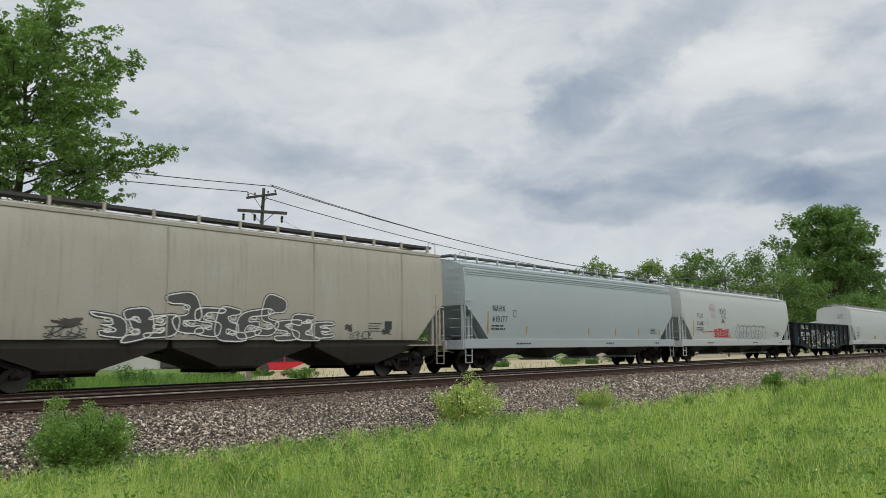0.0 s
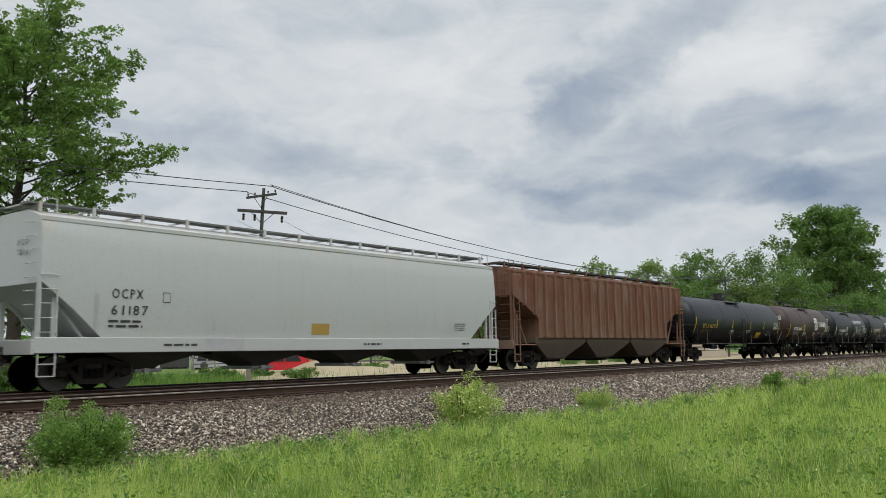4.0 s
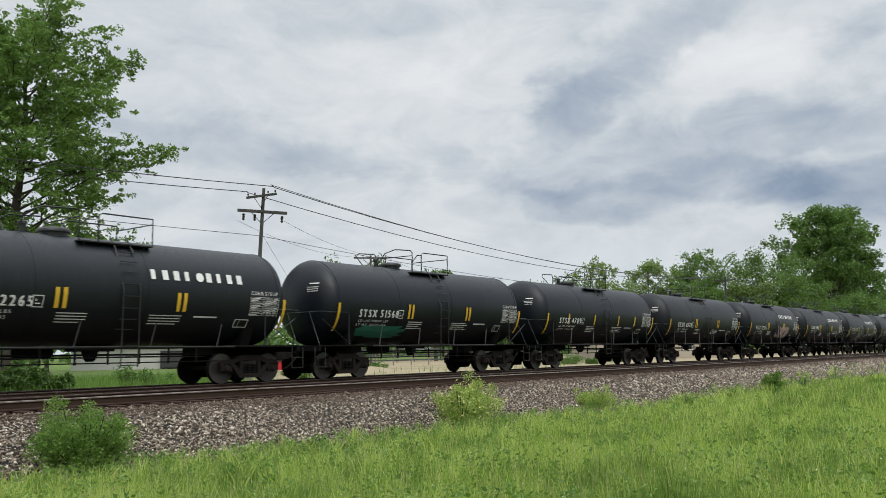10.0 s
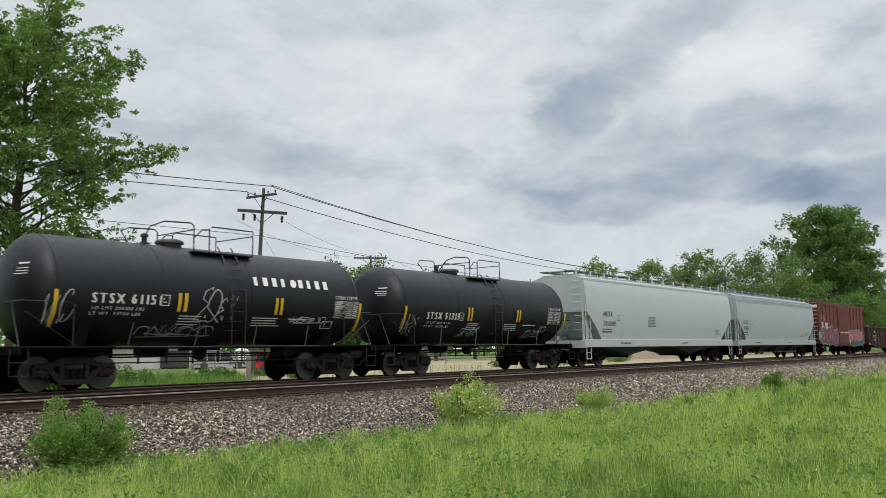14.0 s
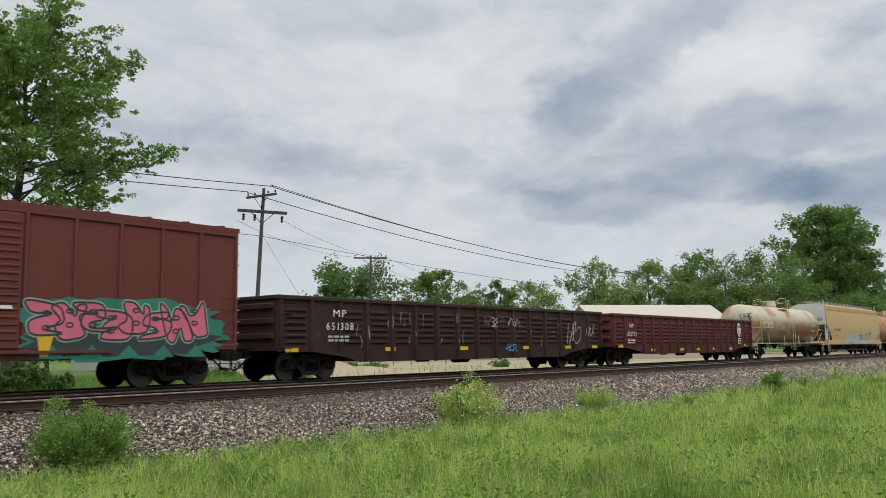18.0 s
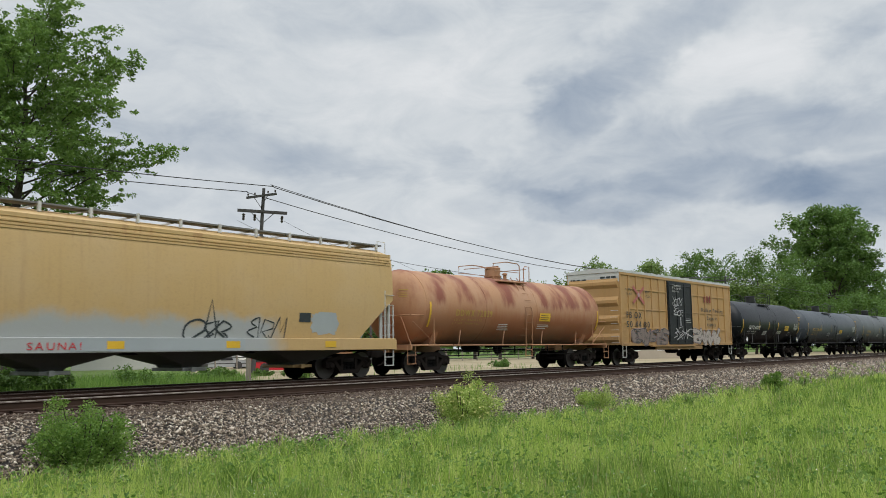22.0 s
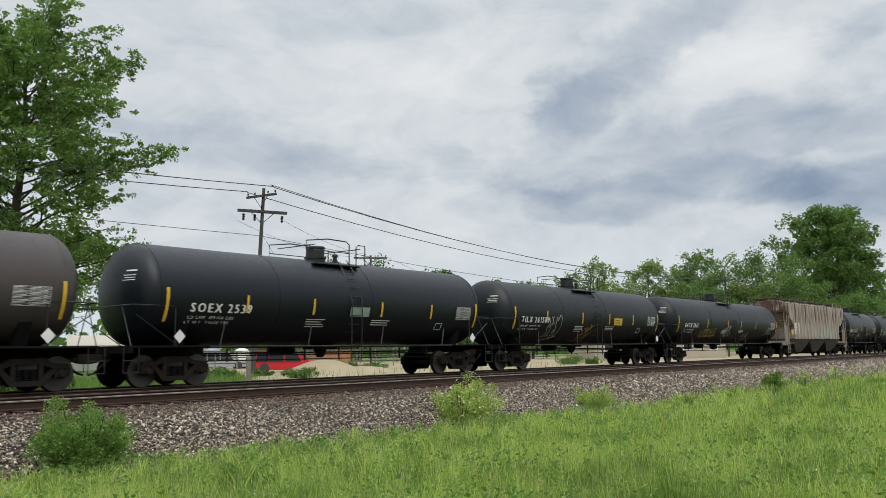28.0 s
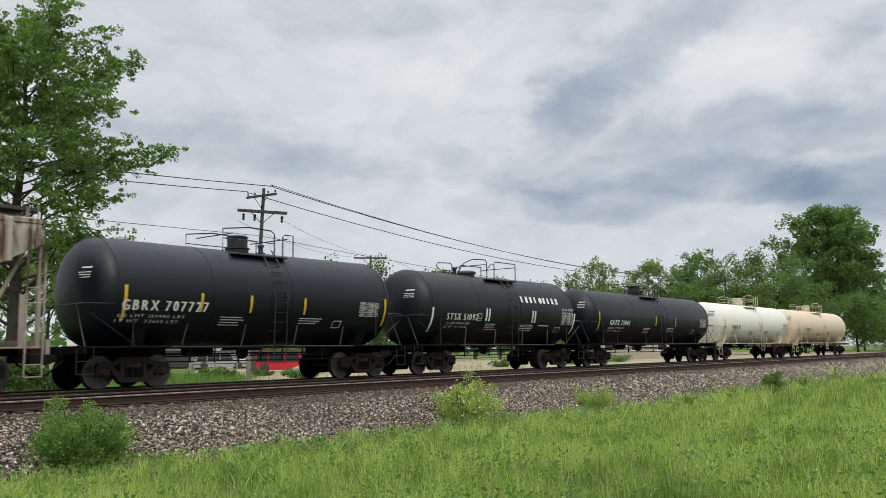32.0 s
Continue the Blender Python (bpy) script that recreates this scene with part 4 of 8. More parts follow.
def hopper_car(L, label, mat, eave=4.42, roof=4.72, sill=(0.98, 1.38), bays=4, ribs=0, sill_mat=None, rail_mat=None, slope=1.75, cut=2.75, bay_mat=None, posts=14, curve=0.10, step=0.0, zt=1.30, bay_bot=0.36, bay_low=0.52, near_sill=True, lines=True, rib_mat=None, seed=1):
    """A covered hopper: shell with cut-away ends, side sills, discharge bays, roof hatches and running boards."""
    car = thing("hopper_car", label, "hopper car", "hopper cars of the train")
    rail = rail_mat or mat
    sm = sill_mat or mat
    h = L / 2 - 0.72
    yw = 1.52
    ysurf = lambda z: yw + curve * math.sin(math.pi * min(1, max(0, (z - 1.2) / (eave - 1.2)))) - max(0, (z - eave + 0.25)) * 0.25
    zs = np.linspace(0, 1, 10)

    def ring(x, zb):
        near = [(x, -ysurf(zb + (eave - zb) * q), zb + (eave - zb) * q) for q in zs]
        roofl = [(x, -0.78, roof - 0.06), (x, 0.78, roof - 0.06)]
        return near + roofl + [(x, -p[1], p[2]) for p in reversed(near)]

    st = step if step else zt
    body = part("body", Geo().loft([ring(-h, cut), ring(-h + 0.02, cut), ring(-h + slope * 0.5, cut + (st - cut) * 0.46), ring(-h + slope, st), ring(-h + slope + 0.03, zt), ring(0, zt), ring(h - slope - 0.03, zt), ring(h - slope, st), ring(h - slope * 0.5, cut + (st - cut) * 0.46), ring(h - 0.02, cut), ring(h, cut)]), mat, car, smooth=True)
    # eave rail, side sills
    for sy in (-1, 1):
        y = sy * 1.56
        a, b = sorted((y, y + sy * 0.09))
        if near_sill:
          part("side_sill", Geo().box(-h - 0.12, h + 0.12, a, b, sill[0], sill[1], 0.015).box(-h - 0.12, h + 0.12, min(y, y - sy * 0.15), max(y, y - sy * 0.15), sill[0], sill[0] + 0.04), sm, car)
        a, b = sorted((sy * ysurf(eave), sy * (ysurf(eave) + 0.05)))
        part("eave_rail", Geo().box(-h, h, a, b, eave - 0.10, eave + 0.02, 0.01), mat, car)
    if ribs == 0 and lines:
        for z in (eave - 0.20, eave - 0.29, eave - 0.38):
            part("stiffener", Geo().box(-h + 0.1, h - 0.1, -ysurf(z) - 0.022, -ysurf(z) + 0.01, z - 0.018, z + 0.018), mat, car)
    for x in np.linspace(-h + 0.9, h - 0.9, ribs) if ribs else ():
        zb = zt + 0.02 if abs(x) < h - slope else st + (cut - st) * (abs(x) - h + slope) / slope
        part("side_post", Geo().box(x - 0.06, x + 0.06, -ysurf(2.6) - 0.12, -ysurf(2.6) + 0.09, zb, eave - 0.02, 0.02), rib_mat or mat, car)
    # discharge bays
    bl = (2 * h - 2 * slope + 0.5) / bays
    for i in range(bays):
        x = -h + slope - 0.25 + bl * (i + 0.5)
        g = Geo()
        r = lambda a, y, z: [(x - a, -y, z), (x + a, -y, z), (x + a, y, z), (x - a, y, z)]
        g.loft([r(bay_bot - 0.04, 0.62 if bays > 3 else 1.0, bay_low), r(bay_bot, 0.70 if bays > 3 else 1.1, bay_low + 0.08), r(bl / 2 - 0.1, 1.40, zt - 0.22), r(bl / 2 - 0.06, 1.46, zt + 0.04)])
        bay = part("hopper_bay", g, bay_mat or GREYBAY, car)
        part("outlet_gate", Geo().box(x - bay_bot - 0.06, x + bay_bot + 0.06, -0.8, 0.8, bay_low - 0.10, bay_low, 0.015).cyl((x - 0.2, -1.0, bay_low - 0.05), (x - 0.2, 1.0, bay_low - 0.05), 0.03, 6).box(x - 0.27, x - 0.13, -1.04, -0.98, bay_low - 0.12, bay_low + 0.02), sm if bays > 3 else GEAR, bay)
    part("centre_sill", Geo().box(-h - 0.2, h + 0.2, -0.18, 0.18, 0.92, 1.18, 0.015), GEAR, car)
    tx = L / 2 - 2.45
    for s in (-1, 1):
        truck(car, s * tx)
        # slope sheet framing, end platform, corner posts
        a, b = sorted((s * (h + 0.18), s * (h - 1.9)))
        part("end_platform", Geo().box(a, b, -1.5, 1.5, 1.10, 1.15, 0.01).box(min(s * (h + 0.10), s * (h + 0.2)), max(s * (h + 0.10), s * (h + 0.2)), -1.62, 1.62, 0.95, 1.32, 0.012), sm, car)
        for sy in (-1, 1):
            x = s * (h - 0.04)
            part("corner_post", Geo().box(x - 0.05, x + 0.05, sy * 1.42 - 0.05, sy * 1.42 + 0.05, 1.12, cut + 0.15, 0.01), rail, car)
            g = Geo().loft([[(s * (h - 0.5), sy * 1.38, 1.15), (s * (h - 0.38), sy * 1.38, 1.15), (s * (h - 0.38), sy * 1.44, 1.15), (s * (h - 0.5), sy * 1.44, 1.15)], [(s * (h - 0.5), sy * 1.38, 2.45), (s * (h - 0.38), sy * 1.38, 2.38), (s * (h - 0.38), sy * 1.44, 2.38), (s * (h - 0.5), sy * 1.44, 2.45)]])
            part("end_post", g, rail, car)
            part("slope_brace", Geo().tube([(s * (h - 1.5), sy * 1.2, 1.15), (s * (h - 0.3), sy * 1.2, cut - 0.1)], 0.05, 6), rail, car)
            # side ladder at the car's corner
            lx0, lx1 = sorted((s * (h + 0.02), s * (h - 0.42)))
            for k in range(6):
                z = 1.5 + k * 0.36
                if z < cut + 0.2:
                    rung(car, (lx0 + lx1) / 2, sy * 1.60 + (0.06 if sy > 0 else 0), z, 0.42, "x", rail, "ladder_rung")
            part("ladder_stile", Geo().box(lx0 - 0.02, lx0 + 0.02, sy * 1.60 - 0.02, sy * 1.60 + 0.02, 1.0, cut + 0.35).box(lx1 - 0.02, lx1 + 0.02, sy * 1.60 - 0.02, sy * 1.60 + 0.02, 1.0, cut - 0.2), rail, car)
            g = Geo()
            for z in (0.40, 0.70):
                g.box(lx0, lx1, sy * 1.60 - 0.02, sy * 1.60 + 0.02, z, z + 0.03)
            for x2 in (lx0, lx1):
                g.box(x2 - 0.015, x2 + 0.015, sy * 1.60 - 0.02, sy * 1.60 + 0.02, 0.40, 1.0)
            part("sill_step", g, rail, car)
        # end ladder up the bulkhead
        x = s * (h + 0.03)
        for k in range(9):
            rung(car, x if s < 0 else x + 0.06, -1.1, 1.5 + k * 0.35, 0.42, "y", rail, "end_rung")
        part("air_reservoir", Geo().turn_x([(s * (h - 1.4) - 0.5, 0.05), (s * (h - 1.4) - 0.46, 0.17), (s * (h - 1.4) + 0.46, 0.17), (s * (h - 1.4) + 0.5, 0.05)], 12, -0.6 * s, 1.42), sm, car)
    # roof: trough hatch, running boards on brackets
    part("hatch_cover", Geo().loft([[(x, -0.33, roof - 0.06), (x, -0.27, roof + 0.04), (x, 0.27, roof + 0.04), (x, 0.33, roof - 0.06)] for x in (-h + 0.9, h - 0.9)]), mat, car)
    for sy in (-1, 1):
        y = sy * 0.72
        part("running_board", Geo().box(-h - 0.1, h + 0.1, y - 0.24, y + 0.24, roof + (0.05 if posts == 13 else 0.09), roof + 0.14), GRATE if posts == 13 else GALV, car)
    for x in np.linspace(-h + 0.2, h - 0.2, posts):
        part("board_bracket", Geo().box(x - 0.035, x + 0.035, -1.02, -0.94, roof - 0.12, roof + 0.16).box(x - 0.025, x + 0.025, -0.98, 0.98, roof + 0.06, roof + 0.10), rail, car)
    for s in (-1, 1):
        x = s * (h + 0.02)
        part("roof_platform", Geo().box(min(x, x - s * 0.6), max(x, x - s * 0.6), -0.95, 0.95, roof + 0.10, roof + 0.14), rail, car)
        part("roof_grab", Geo().tube([(x - s * 0.1, -1.3, roof - 0.2), (x - s * 0.1, -1.3, roof + 0.2), (x - s * 0.5, -1.3, roof + 0.2), (x - s * 0.5, -1.3, roof - 0.16)], 0.018, 5), rail, car)
    ends(car, L)
    return car, ysurf


def gondola_car(L, label, mat, top=2.74, posts=15, corrugated=True, bottom=0.60, seed=1):
    """A mill gondola: sides with posts, pressed panels, top chord and a fish-belly sill."""
    car = thing("gondola_car", label, "gondola car", "gondola cars of the train")
    h = L / 2 - 0.62
    tx = L / 2 - 2.5
    yw = 1.50
    for sy in (-1, 1):
        a, b = sorted((sy * yw, sy * (yw - 0.05)))
        g = Geo()
        outline = [(-h, 0.98), (-tx - 0.2, 0.92), (-tx + 1.2, bottom + 0.18), (-tx + 1.9, bottom), (tx - 1.9, bottom), (tx - 1.2, bottom + 0.18), (tx + 0.2, 0.92), (h, 0.98), (h, top - 0.06), (-h, top - 0.06)]
        g.loft([[(x, a, z) for x, z in outline], [(x, b, z) for x, z in outline]])
        side = part("side_panel", g, mat, car)
        a, b = sorted((sy * (yw - 0.07), sy * (yw + 0.10)))
        part("top_chord", Geo().box(-h - 0.02, h + 0.02, a, b, top - 0.10, top + 0.04, 0.02), mat, car)
        xs = np.linspace(-h + 0.15, h - 0.15, posts)
        for i, x in enumerate(xs):
            zb = bottom + 0.03 if abs(x) < tx - 1.6 else 0.95
            a, b = sorted((sy * (yw - 0.01), sy * (yw + 0.11)))
            part("side_post", Geo().loft([[(x - 0.07, a if sy > 0 else b, zb), (x + 0.07, a if sy > 0 else b, zb), (x + 0.05, sy * (yw + 0.05), zb), (x - 0.05, sy * (yw + 0.05), zb)], [(x - 0.10, a if sy > 0 else b, zb + 0.3), (x + 0.10, a if sy > 0 else b, zb + 0.3), (x + 0.06, sy * (yw + 0.11), zb + 0.3), (x - 0.06, sy * (yw + 0.11), zb + 0.3)], [(x - 0.10, a if sy > 0 else b, top - 0.1), (x + 0.10, a if sy > 0 else b, top - 0.1), (x + 0.06, sy * (yw + 0.11), top - 0.1), (x - 0.06, sy * (yw + 0.11), top - 0.1)]]), mat, car)
            if corrugated and sy < 0 and i < posts - 1 and i not in (1, posts - 3):
                x0, x1 = x + 0.17, xs[i + 1] - 0.17
                for k in range(6):
                    g = Geo()
                    z = 1.25 + k * (top - 1.48) / 6
                    g.loft([[(xx, -yw + 0.01, z - 0.075), (xx, -yw - d, z - 0.02), (xx, -yw - d, z + 0.03), (xx, -yw + 0.01, z + 0.075)] for xx, d in ((x0, 0.005), (x0 + 0.12, 0.07), (x1 - 0.12, 0.07), (x1, 0.005))])
                    part("pressing", g, mat, side)
    for s in (-1, 1):
        a, b = sorted((s * h, s * (h - 0.06)))
        g = Geo().box(a, b, -yw, yw, 0.98, top - 0.02)
        for k in range(3):
            z = 1.35 + k * 0.48
            a, b = sorted((s * (h - 0.02), s * (h + 0.09)))
            g.box(a, b, -yw + 0.1, yw - 0.1, z, z + 0.2, 0.04)
        part("end_panel", g, mat, car)
        a, b = sorted((s * (h - 0.08), s * (h + 0.06)))
        part("end_chord", Geo().box(a, b, -yw - 0.05, yw + 0.05, top - 0.09, top + 0.035, 0.02), mat, car)
        for sy in (-1, 1):
            for k in range(5):
                rung(car, s * (h - 0.35), sy * (yw + 0.06) if sy < 0 else yw + 0.12, 1.05 + k * 0.36, 0.45, "x", GEAR, "ladder_rung")
            g = Geo()
            for z in (0.40, 0.72):
                g.box(s * (h - 0.35) - 0.22, s * (h - 0.35) + 0.22, sy * 1.53 - 0.015, sy * 1.53 + 0.015, z, z + 0.03)
            for dx in (-0.21, 0.21):
                g.box(s * (h - 0.35) + dx - 0.015, s * (h - 0.35) + dx + 0.015, sy * 1.53 - 0.015, sy * 1.53 + 0.015, 0.4, 1.0)
            part("sill_step", g, GEAR, car)
        truck(car, s * tx)
    part("floor_plate", Geo().box(-h + 0.05, h - 0.05, -yw + 0.05, yw - 0.05, 1.08, 1.14), mat, car)
    part("centre_sill", Geo().box(-h - 0.2, h + 0.2, -0.2, 0.2, 0.78, 1.08, 0.02), GEAR, car)
    part("air_reservoir", Geo().turn_x([(-0.6, 0.05), (-0.55, 0.2), (0.35, 0.2), (0.4, 0.05)], 12, -0.7, 0.62), GEAR, car)
    part("air_reservoir", Geo().turn_x([(-2.9, 0.05), (-2.85, 0.15), (-2.2, 0.15), (-2.1, 0.05)], 12, -0.7, 0.64), GEAR, car)
    ends(car, L)
    return car


def box_car(L, label, mat, top=4.98, ribs=(6, 6), door=(-1.5, 1.6), door_mat=None, end_ribs=8, kind="red", bottom=1.08):
    """A boxcar: ribbed sides, sliding door, pressed ends, ladders and roof."""
    car = thing("box_car", label, "boxcar", "boxcars of the train")
    h = L / 2 - 0.98
    yw = 1.56
    part("body", Geo().box(-h, h, -yw, yw, bottom, top - 0.12, 0.02), mat, car)
    g = Geo()
    r = lambda x: [(x, -yw - 0.06, top - 0.16), (x, -yw - 0.06, top - 0.04), (x, 0, top + 0.10), (x, yw + 0.06, top - 0.04), (x, yw + 0.06, top - 0.16)]
    g.loft([r(-h - 0.04), r(h + 0.04)])
    roof = part("roof", g, PALE_STEEL if kind == "yellow" else mat, car)
    for x in np.linspace(-h + 0.5, h - 0.5, 13):
        part("roof_seam", Geo().loft([[(x - 0.03, -yw, top - 0.03), (x + 0.03, -yw, top - 0.03), (x + 0.03, 0, top + 0.11), (x - 0.03, 0, top + 0.11)], [(x - 0.03, -yw, top + 0.01), (x + 0.03, -yw, top + 0.01), (x + 0.03, 0, top + 0.15), (x - 0.03, 0, top + 0.15)]]), roof.data.materials[0], roof)
    for sy in (-1, 1):
        y = sy * yw
        a, b = sorted((y, y + sy * 0.055))
        part("top_chord", Geo().box(-h, h, a, b, top - 0.30, top - 0.14, 0.012), mat, car)
        part("side_sill", Geo().box(-h, h, a, b, bottom - 0.05, bottom + 0.12, 0.012).box(door[0] - 1.6, door[1] + 1.6, min(y, y - sy * 0.1), max(y, y - sy * 0.1), bottom - 0.28, bottom, 0.02), mat, car)
        xs = list(np.linspace(-h + 0.05, door[0] - 0.12, ribs[0])) + list(np.linspace(door[1] + 0.12, h - 0.05, ribs[1]))
        for x in xs:
            part("side_rib", Geo().box(x - 0.05, x + 0.05, a, b, bottom + 0.05, top - 0.25, 0.015), mat, car)
        if kind == "yellow":
            for x0, x1 in ((-h + 1.0, door[0] - 0.15), (door[1] + 0.15, h - 0.9)):
                for z in (2.0, 3.02, 4.1):
                    part("side_stringer", Geo().box(x0, x1, min(y, y + sy * 0.04), max(y, y + sy * 0.04), z - 0.035, z + 0.035, 0.01), mat, car)
        dm = door_mat or mat
        a, b = sorted((y + sy * 0.03, y + sy * 0.10))
        dr = part("sliding_door", Geo().box(door[0], door[1], a, b, bottom + 0.02, top - 0.32, 0.015), dm, car)
        n = 3 if kind == "yellow" else 17
        for z in np.linspace(bottom + 0.25, top - 0.55, n):
            a2, b2 = sorted((y + sy * 0.09, y + sy * 0.13))
            part("door_rib", Geo().box(door[0] + 0.08, door[1] - 0.08, a2, b2, z - 0.03, z + 0.03, 0.01), dm, dr)
        if kind == "yellow":
            for x in np.linspace(door[0] + 0.1, door[1] - 0.1, 4):
                part("door_rib", Geo().box(x - 0.03, x + 0.03, a2, b2, bottom + 0.1, top - 0.4, 0.01), dm, dr)
        part("door_track", Geo().box(door[0] - 2.4, door[1] + 2.4 if kind == "red" else door[1] + 0.3, min(y, y + sy * 0.13), max(y, y + sy * 0.13), bottom - 0.10, bottom - 0.03), mat, car)
        for s in (-1, 1):
            for k in range(5):
                rung(car, s * (h - 0.32), y - 0.02 if sy < 0 else y + 0.08, 1.15 + k * 0.36, 0.45, "x", mat, "ladder_rung")
            g = Geo()
            for z in (0.42, 0.75):
                g.box(s * (h - 0.35) - 0.22, s * (h - 0.35) + 0.22, y - 0.015, y + 0.015, z, z + 0.03)
            for dx in (-0.21, 0.21):
                g.box(s * (h - 0.35) + dx - 0.015, s * (h - 0.35) + dx + 0.015, y - 0.015, y + 0.015, 0.42, bottom)
            part("sill_step", g, GEAR if kind == "red" else PALE_STEEL, car)
    for s in (-1, 1):
        for k, z in enumerate(np.linspace(bottom + 0.35, top - 0.75, end_ribs)):
            d = (top - bottom - 1.1) / end_ribs * 0.36
            a, b = (s * h, s * (h + 0.10))
            part("end_rib", Geo().loft([[(a, y, z - d), (b, y * 0.98, z - d * 0.3), (b, y * 0.98, z + d * 0.3), (a, y, z + d)] for y in (-yw + 0.08, yw - 0.08)]), mat, car)
        x = s * (h + 0.10)
        for sy in (-1, 1):
            for k in range(11 if kind == "red" else 6):
                rung(car, x if s < 0 else x + 0.06, sy * 1.28, 1.2 + k * 0.34, 0.42, "y", PALE_STEEL, "end_rung")
        a, b = sorted((s * (h + 0.08), s * (h + 0.5)))
        part("end_platform", Geo().box(a, b, -0.6, 0.6, 1.0, 1.05), GEAR, car)
        truck(car, s * (L / 2 - 2.75))
    part("centre_sill", Geo().box(-h - 0.5, h + 0.5, -0.22, 0.22, 0.80, 1.08, 0.02), GEAR, car)
    part("underframe", Geo().box(-3.2, 3.2, -1.2, 1.2, 0.92, 1.06, 0.02).turn_x([(-0.6, 0.05), (-0.55, 0.2), (0.5, 0.2), (0.55, 0.05)], 12, -0.8, 0.78), GEAR, car)
    ends(car, L)
    return car


# ---- the train, in running order, with its lettering and sprayed marks ----
def place(i, car, label):
    car["label"] = label
    CARS.append((car, (GAPS[i] + GAPS[i + 1]) / 2))
    return car


def length(i):
    return GAPS[i + 1] - GAPS[i]


def syrup_marks(car, number, rnd, pairs=True, brand=True, stripe=MARK_YELLOW, base=2.15, R=1.50, zc=2.66, L=13.7, name="STSX", right=True):
    """Stencils common to the syrup tank cars."""
    F = on_tank(R, zc)
    w = Flat(F)
    w.fit(name + " " + number, -4.42, base, 0.27, 1.78, bold=0.034)
    w.done("reporting_mark", MARK_WHITE, car, "white stencilled reporting mark")
    w = Flat(F).border(-2.36, base - 0.02, 0.28, 0.30).bar(-2.28, base + 0.06, 0.12, 0.03).bar(-2.28, base + 0.14, 0.03, 0.05)
    w.done("stencil_box", MARK_WHITE, car)
    t = Flat(F)
    t.fit("LD LMT 208300 LBS", -4.38, base - 0.17, 0.085, 1.55)
    t.fresh().fit("LT WT  54700 LBS", -4.42, base - 0.31, 0.085, 1.5)
    t.done("weight_data", MARK_WHITE, car, "rows of small white stencilled data")
    Flat(F).small(-1.7, 2.0, 0.85, 4, rnd, 0.032, 0.075).done("safety_data", MARK_WHITE, car)
    Flat(F).small(0.95, 2.0, 1.15, 4, rnd, 0.032, 0.075).done("safety_data", MARK_WHITE, car)
    Flat(F).small(2.4, 1.98, 1.0, 1, rnd, 0.05).done("safety_data", MARK_WHITE, car)
    Flat(F).border(3.9, 1.72, 0.5, 0.24, 0.024).bar(4.05, 1.76, 0.02, 0.16).done("test_panel", MARK_WHITE, car)
    Flat(F).panel(4.35, 2.08, 1.12, 0.56).done("test_table", MARK_WHITE, car, "white stencilled table of test dates")
    w = Flat(F)
    w.fit("CORN SYRUP", 4.36, 2.70, 0.12, 1.05)
    w.done("cargo_name", MARK_WHITE, car)
    for u in (-L / 2 + 1.28, L / 2 - 1.18):
        Flat(F).bar(u, 1.66, 0.11, 0.94, slant=0.0).done("reflector", stripe, car)
    if pairs:
        for u in (-1.80, 1.76) if right else (-1.80,):
            for d in (0, 0.21):
                Flat(F).bar(u + d, 2.13, 0.11, 0.52).done("reflector", stripe, car)
    else:
        for u in (-3.6, -1.06, 1.52, 3.4):
            Flat(F).bar(u, 2.10, 0.10, 0.50).done("reflector", stripe, car)
    if brand:
        Flat(F).blocks(0.88, 3.00, 3.3, 0.27, 9, (4,)).disc(2.53, 3.13, 0.13).done("maker_name", MARK_WHITE, car, "row of white block shapes high on the shell")
    Flat(lambda u, v, p: (-L / 2 + 0.68 + 0.70 * (1 - math.sqrt(max(0, 1 - (min(1.4, math.hypot(u, v - zc)) / R) ** 2))) - p - 0.01, u, v)).small(-0.95, 3.26, 0.40, 1, rnd, 0.05, 0.13).small(-0.95, 3.14, 0.46, 3, rnd, 0.026, 0.07).done("end_stencil", MARK_WHITE, car)


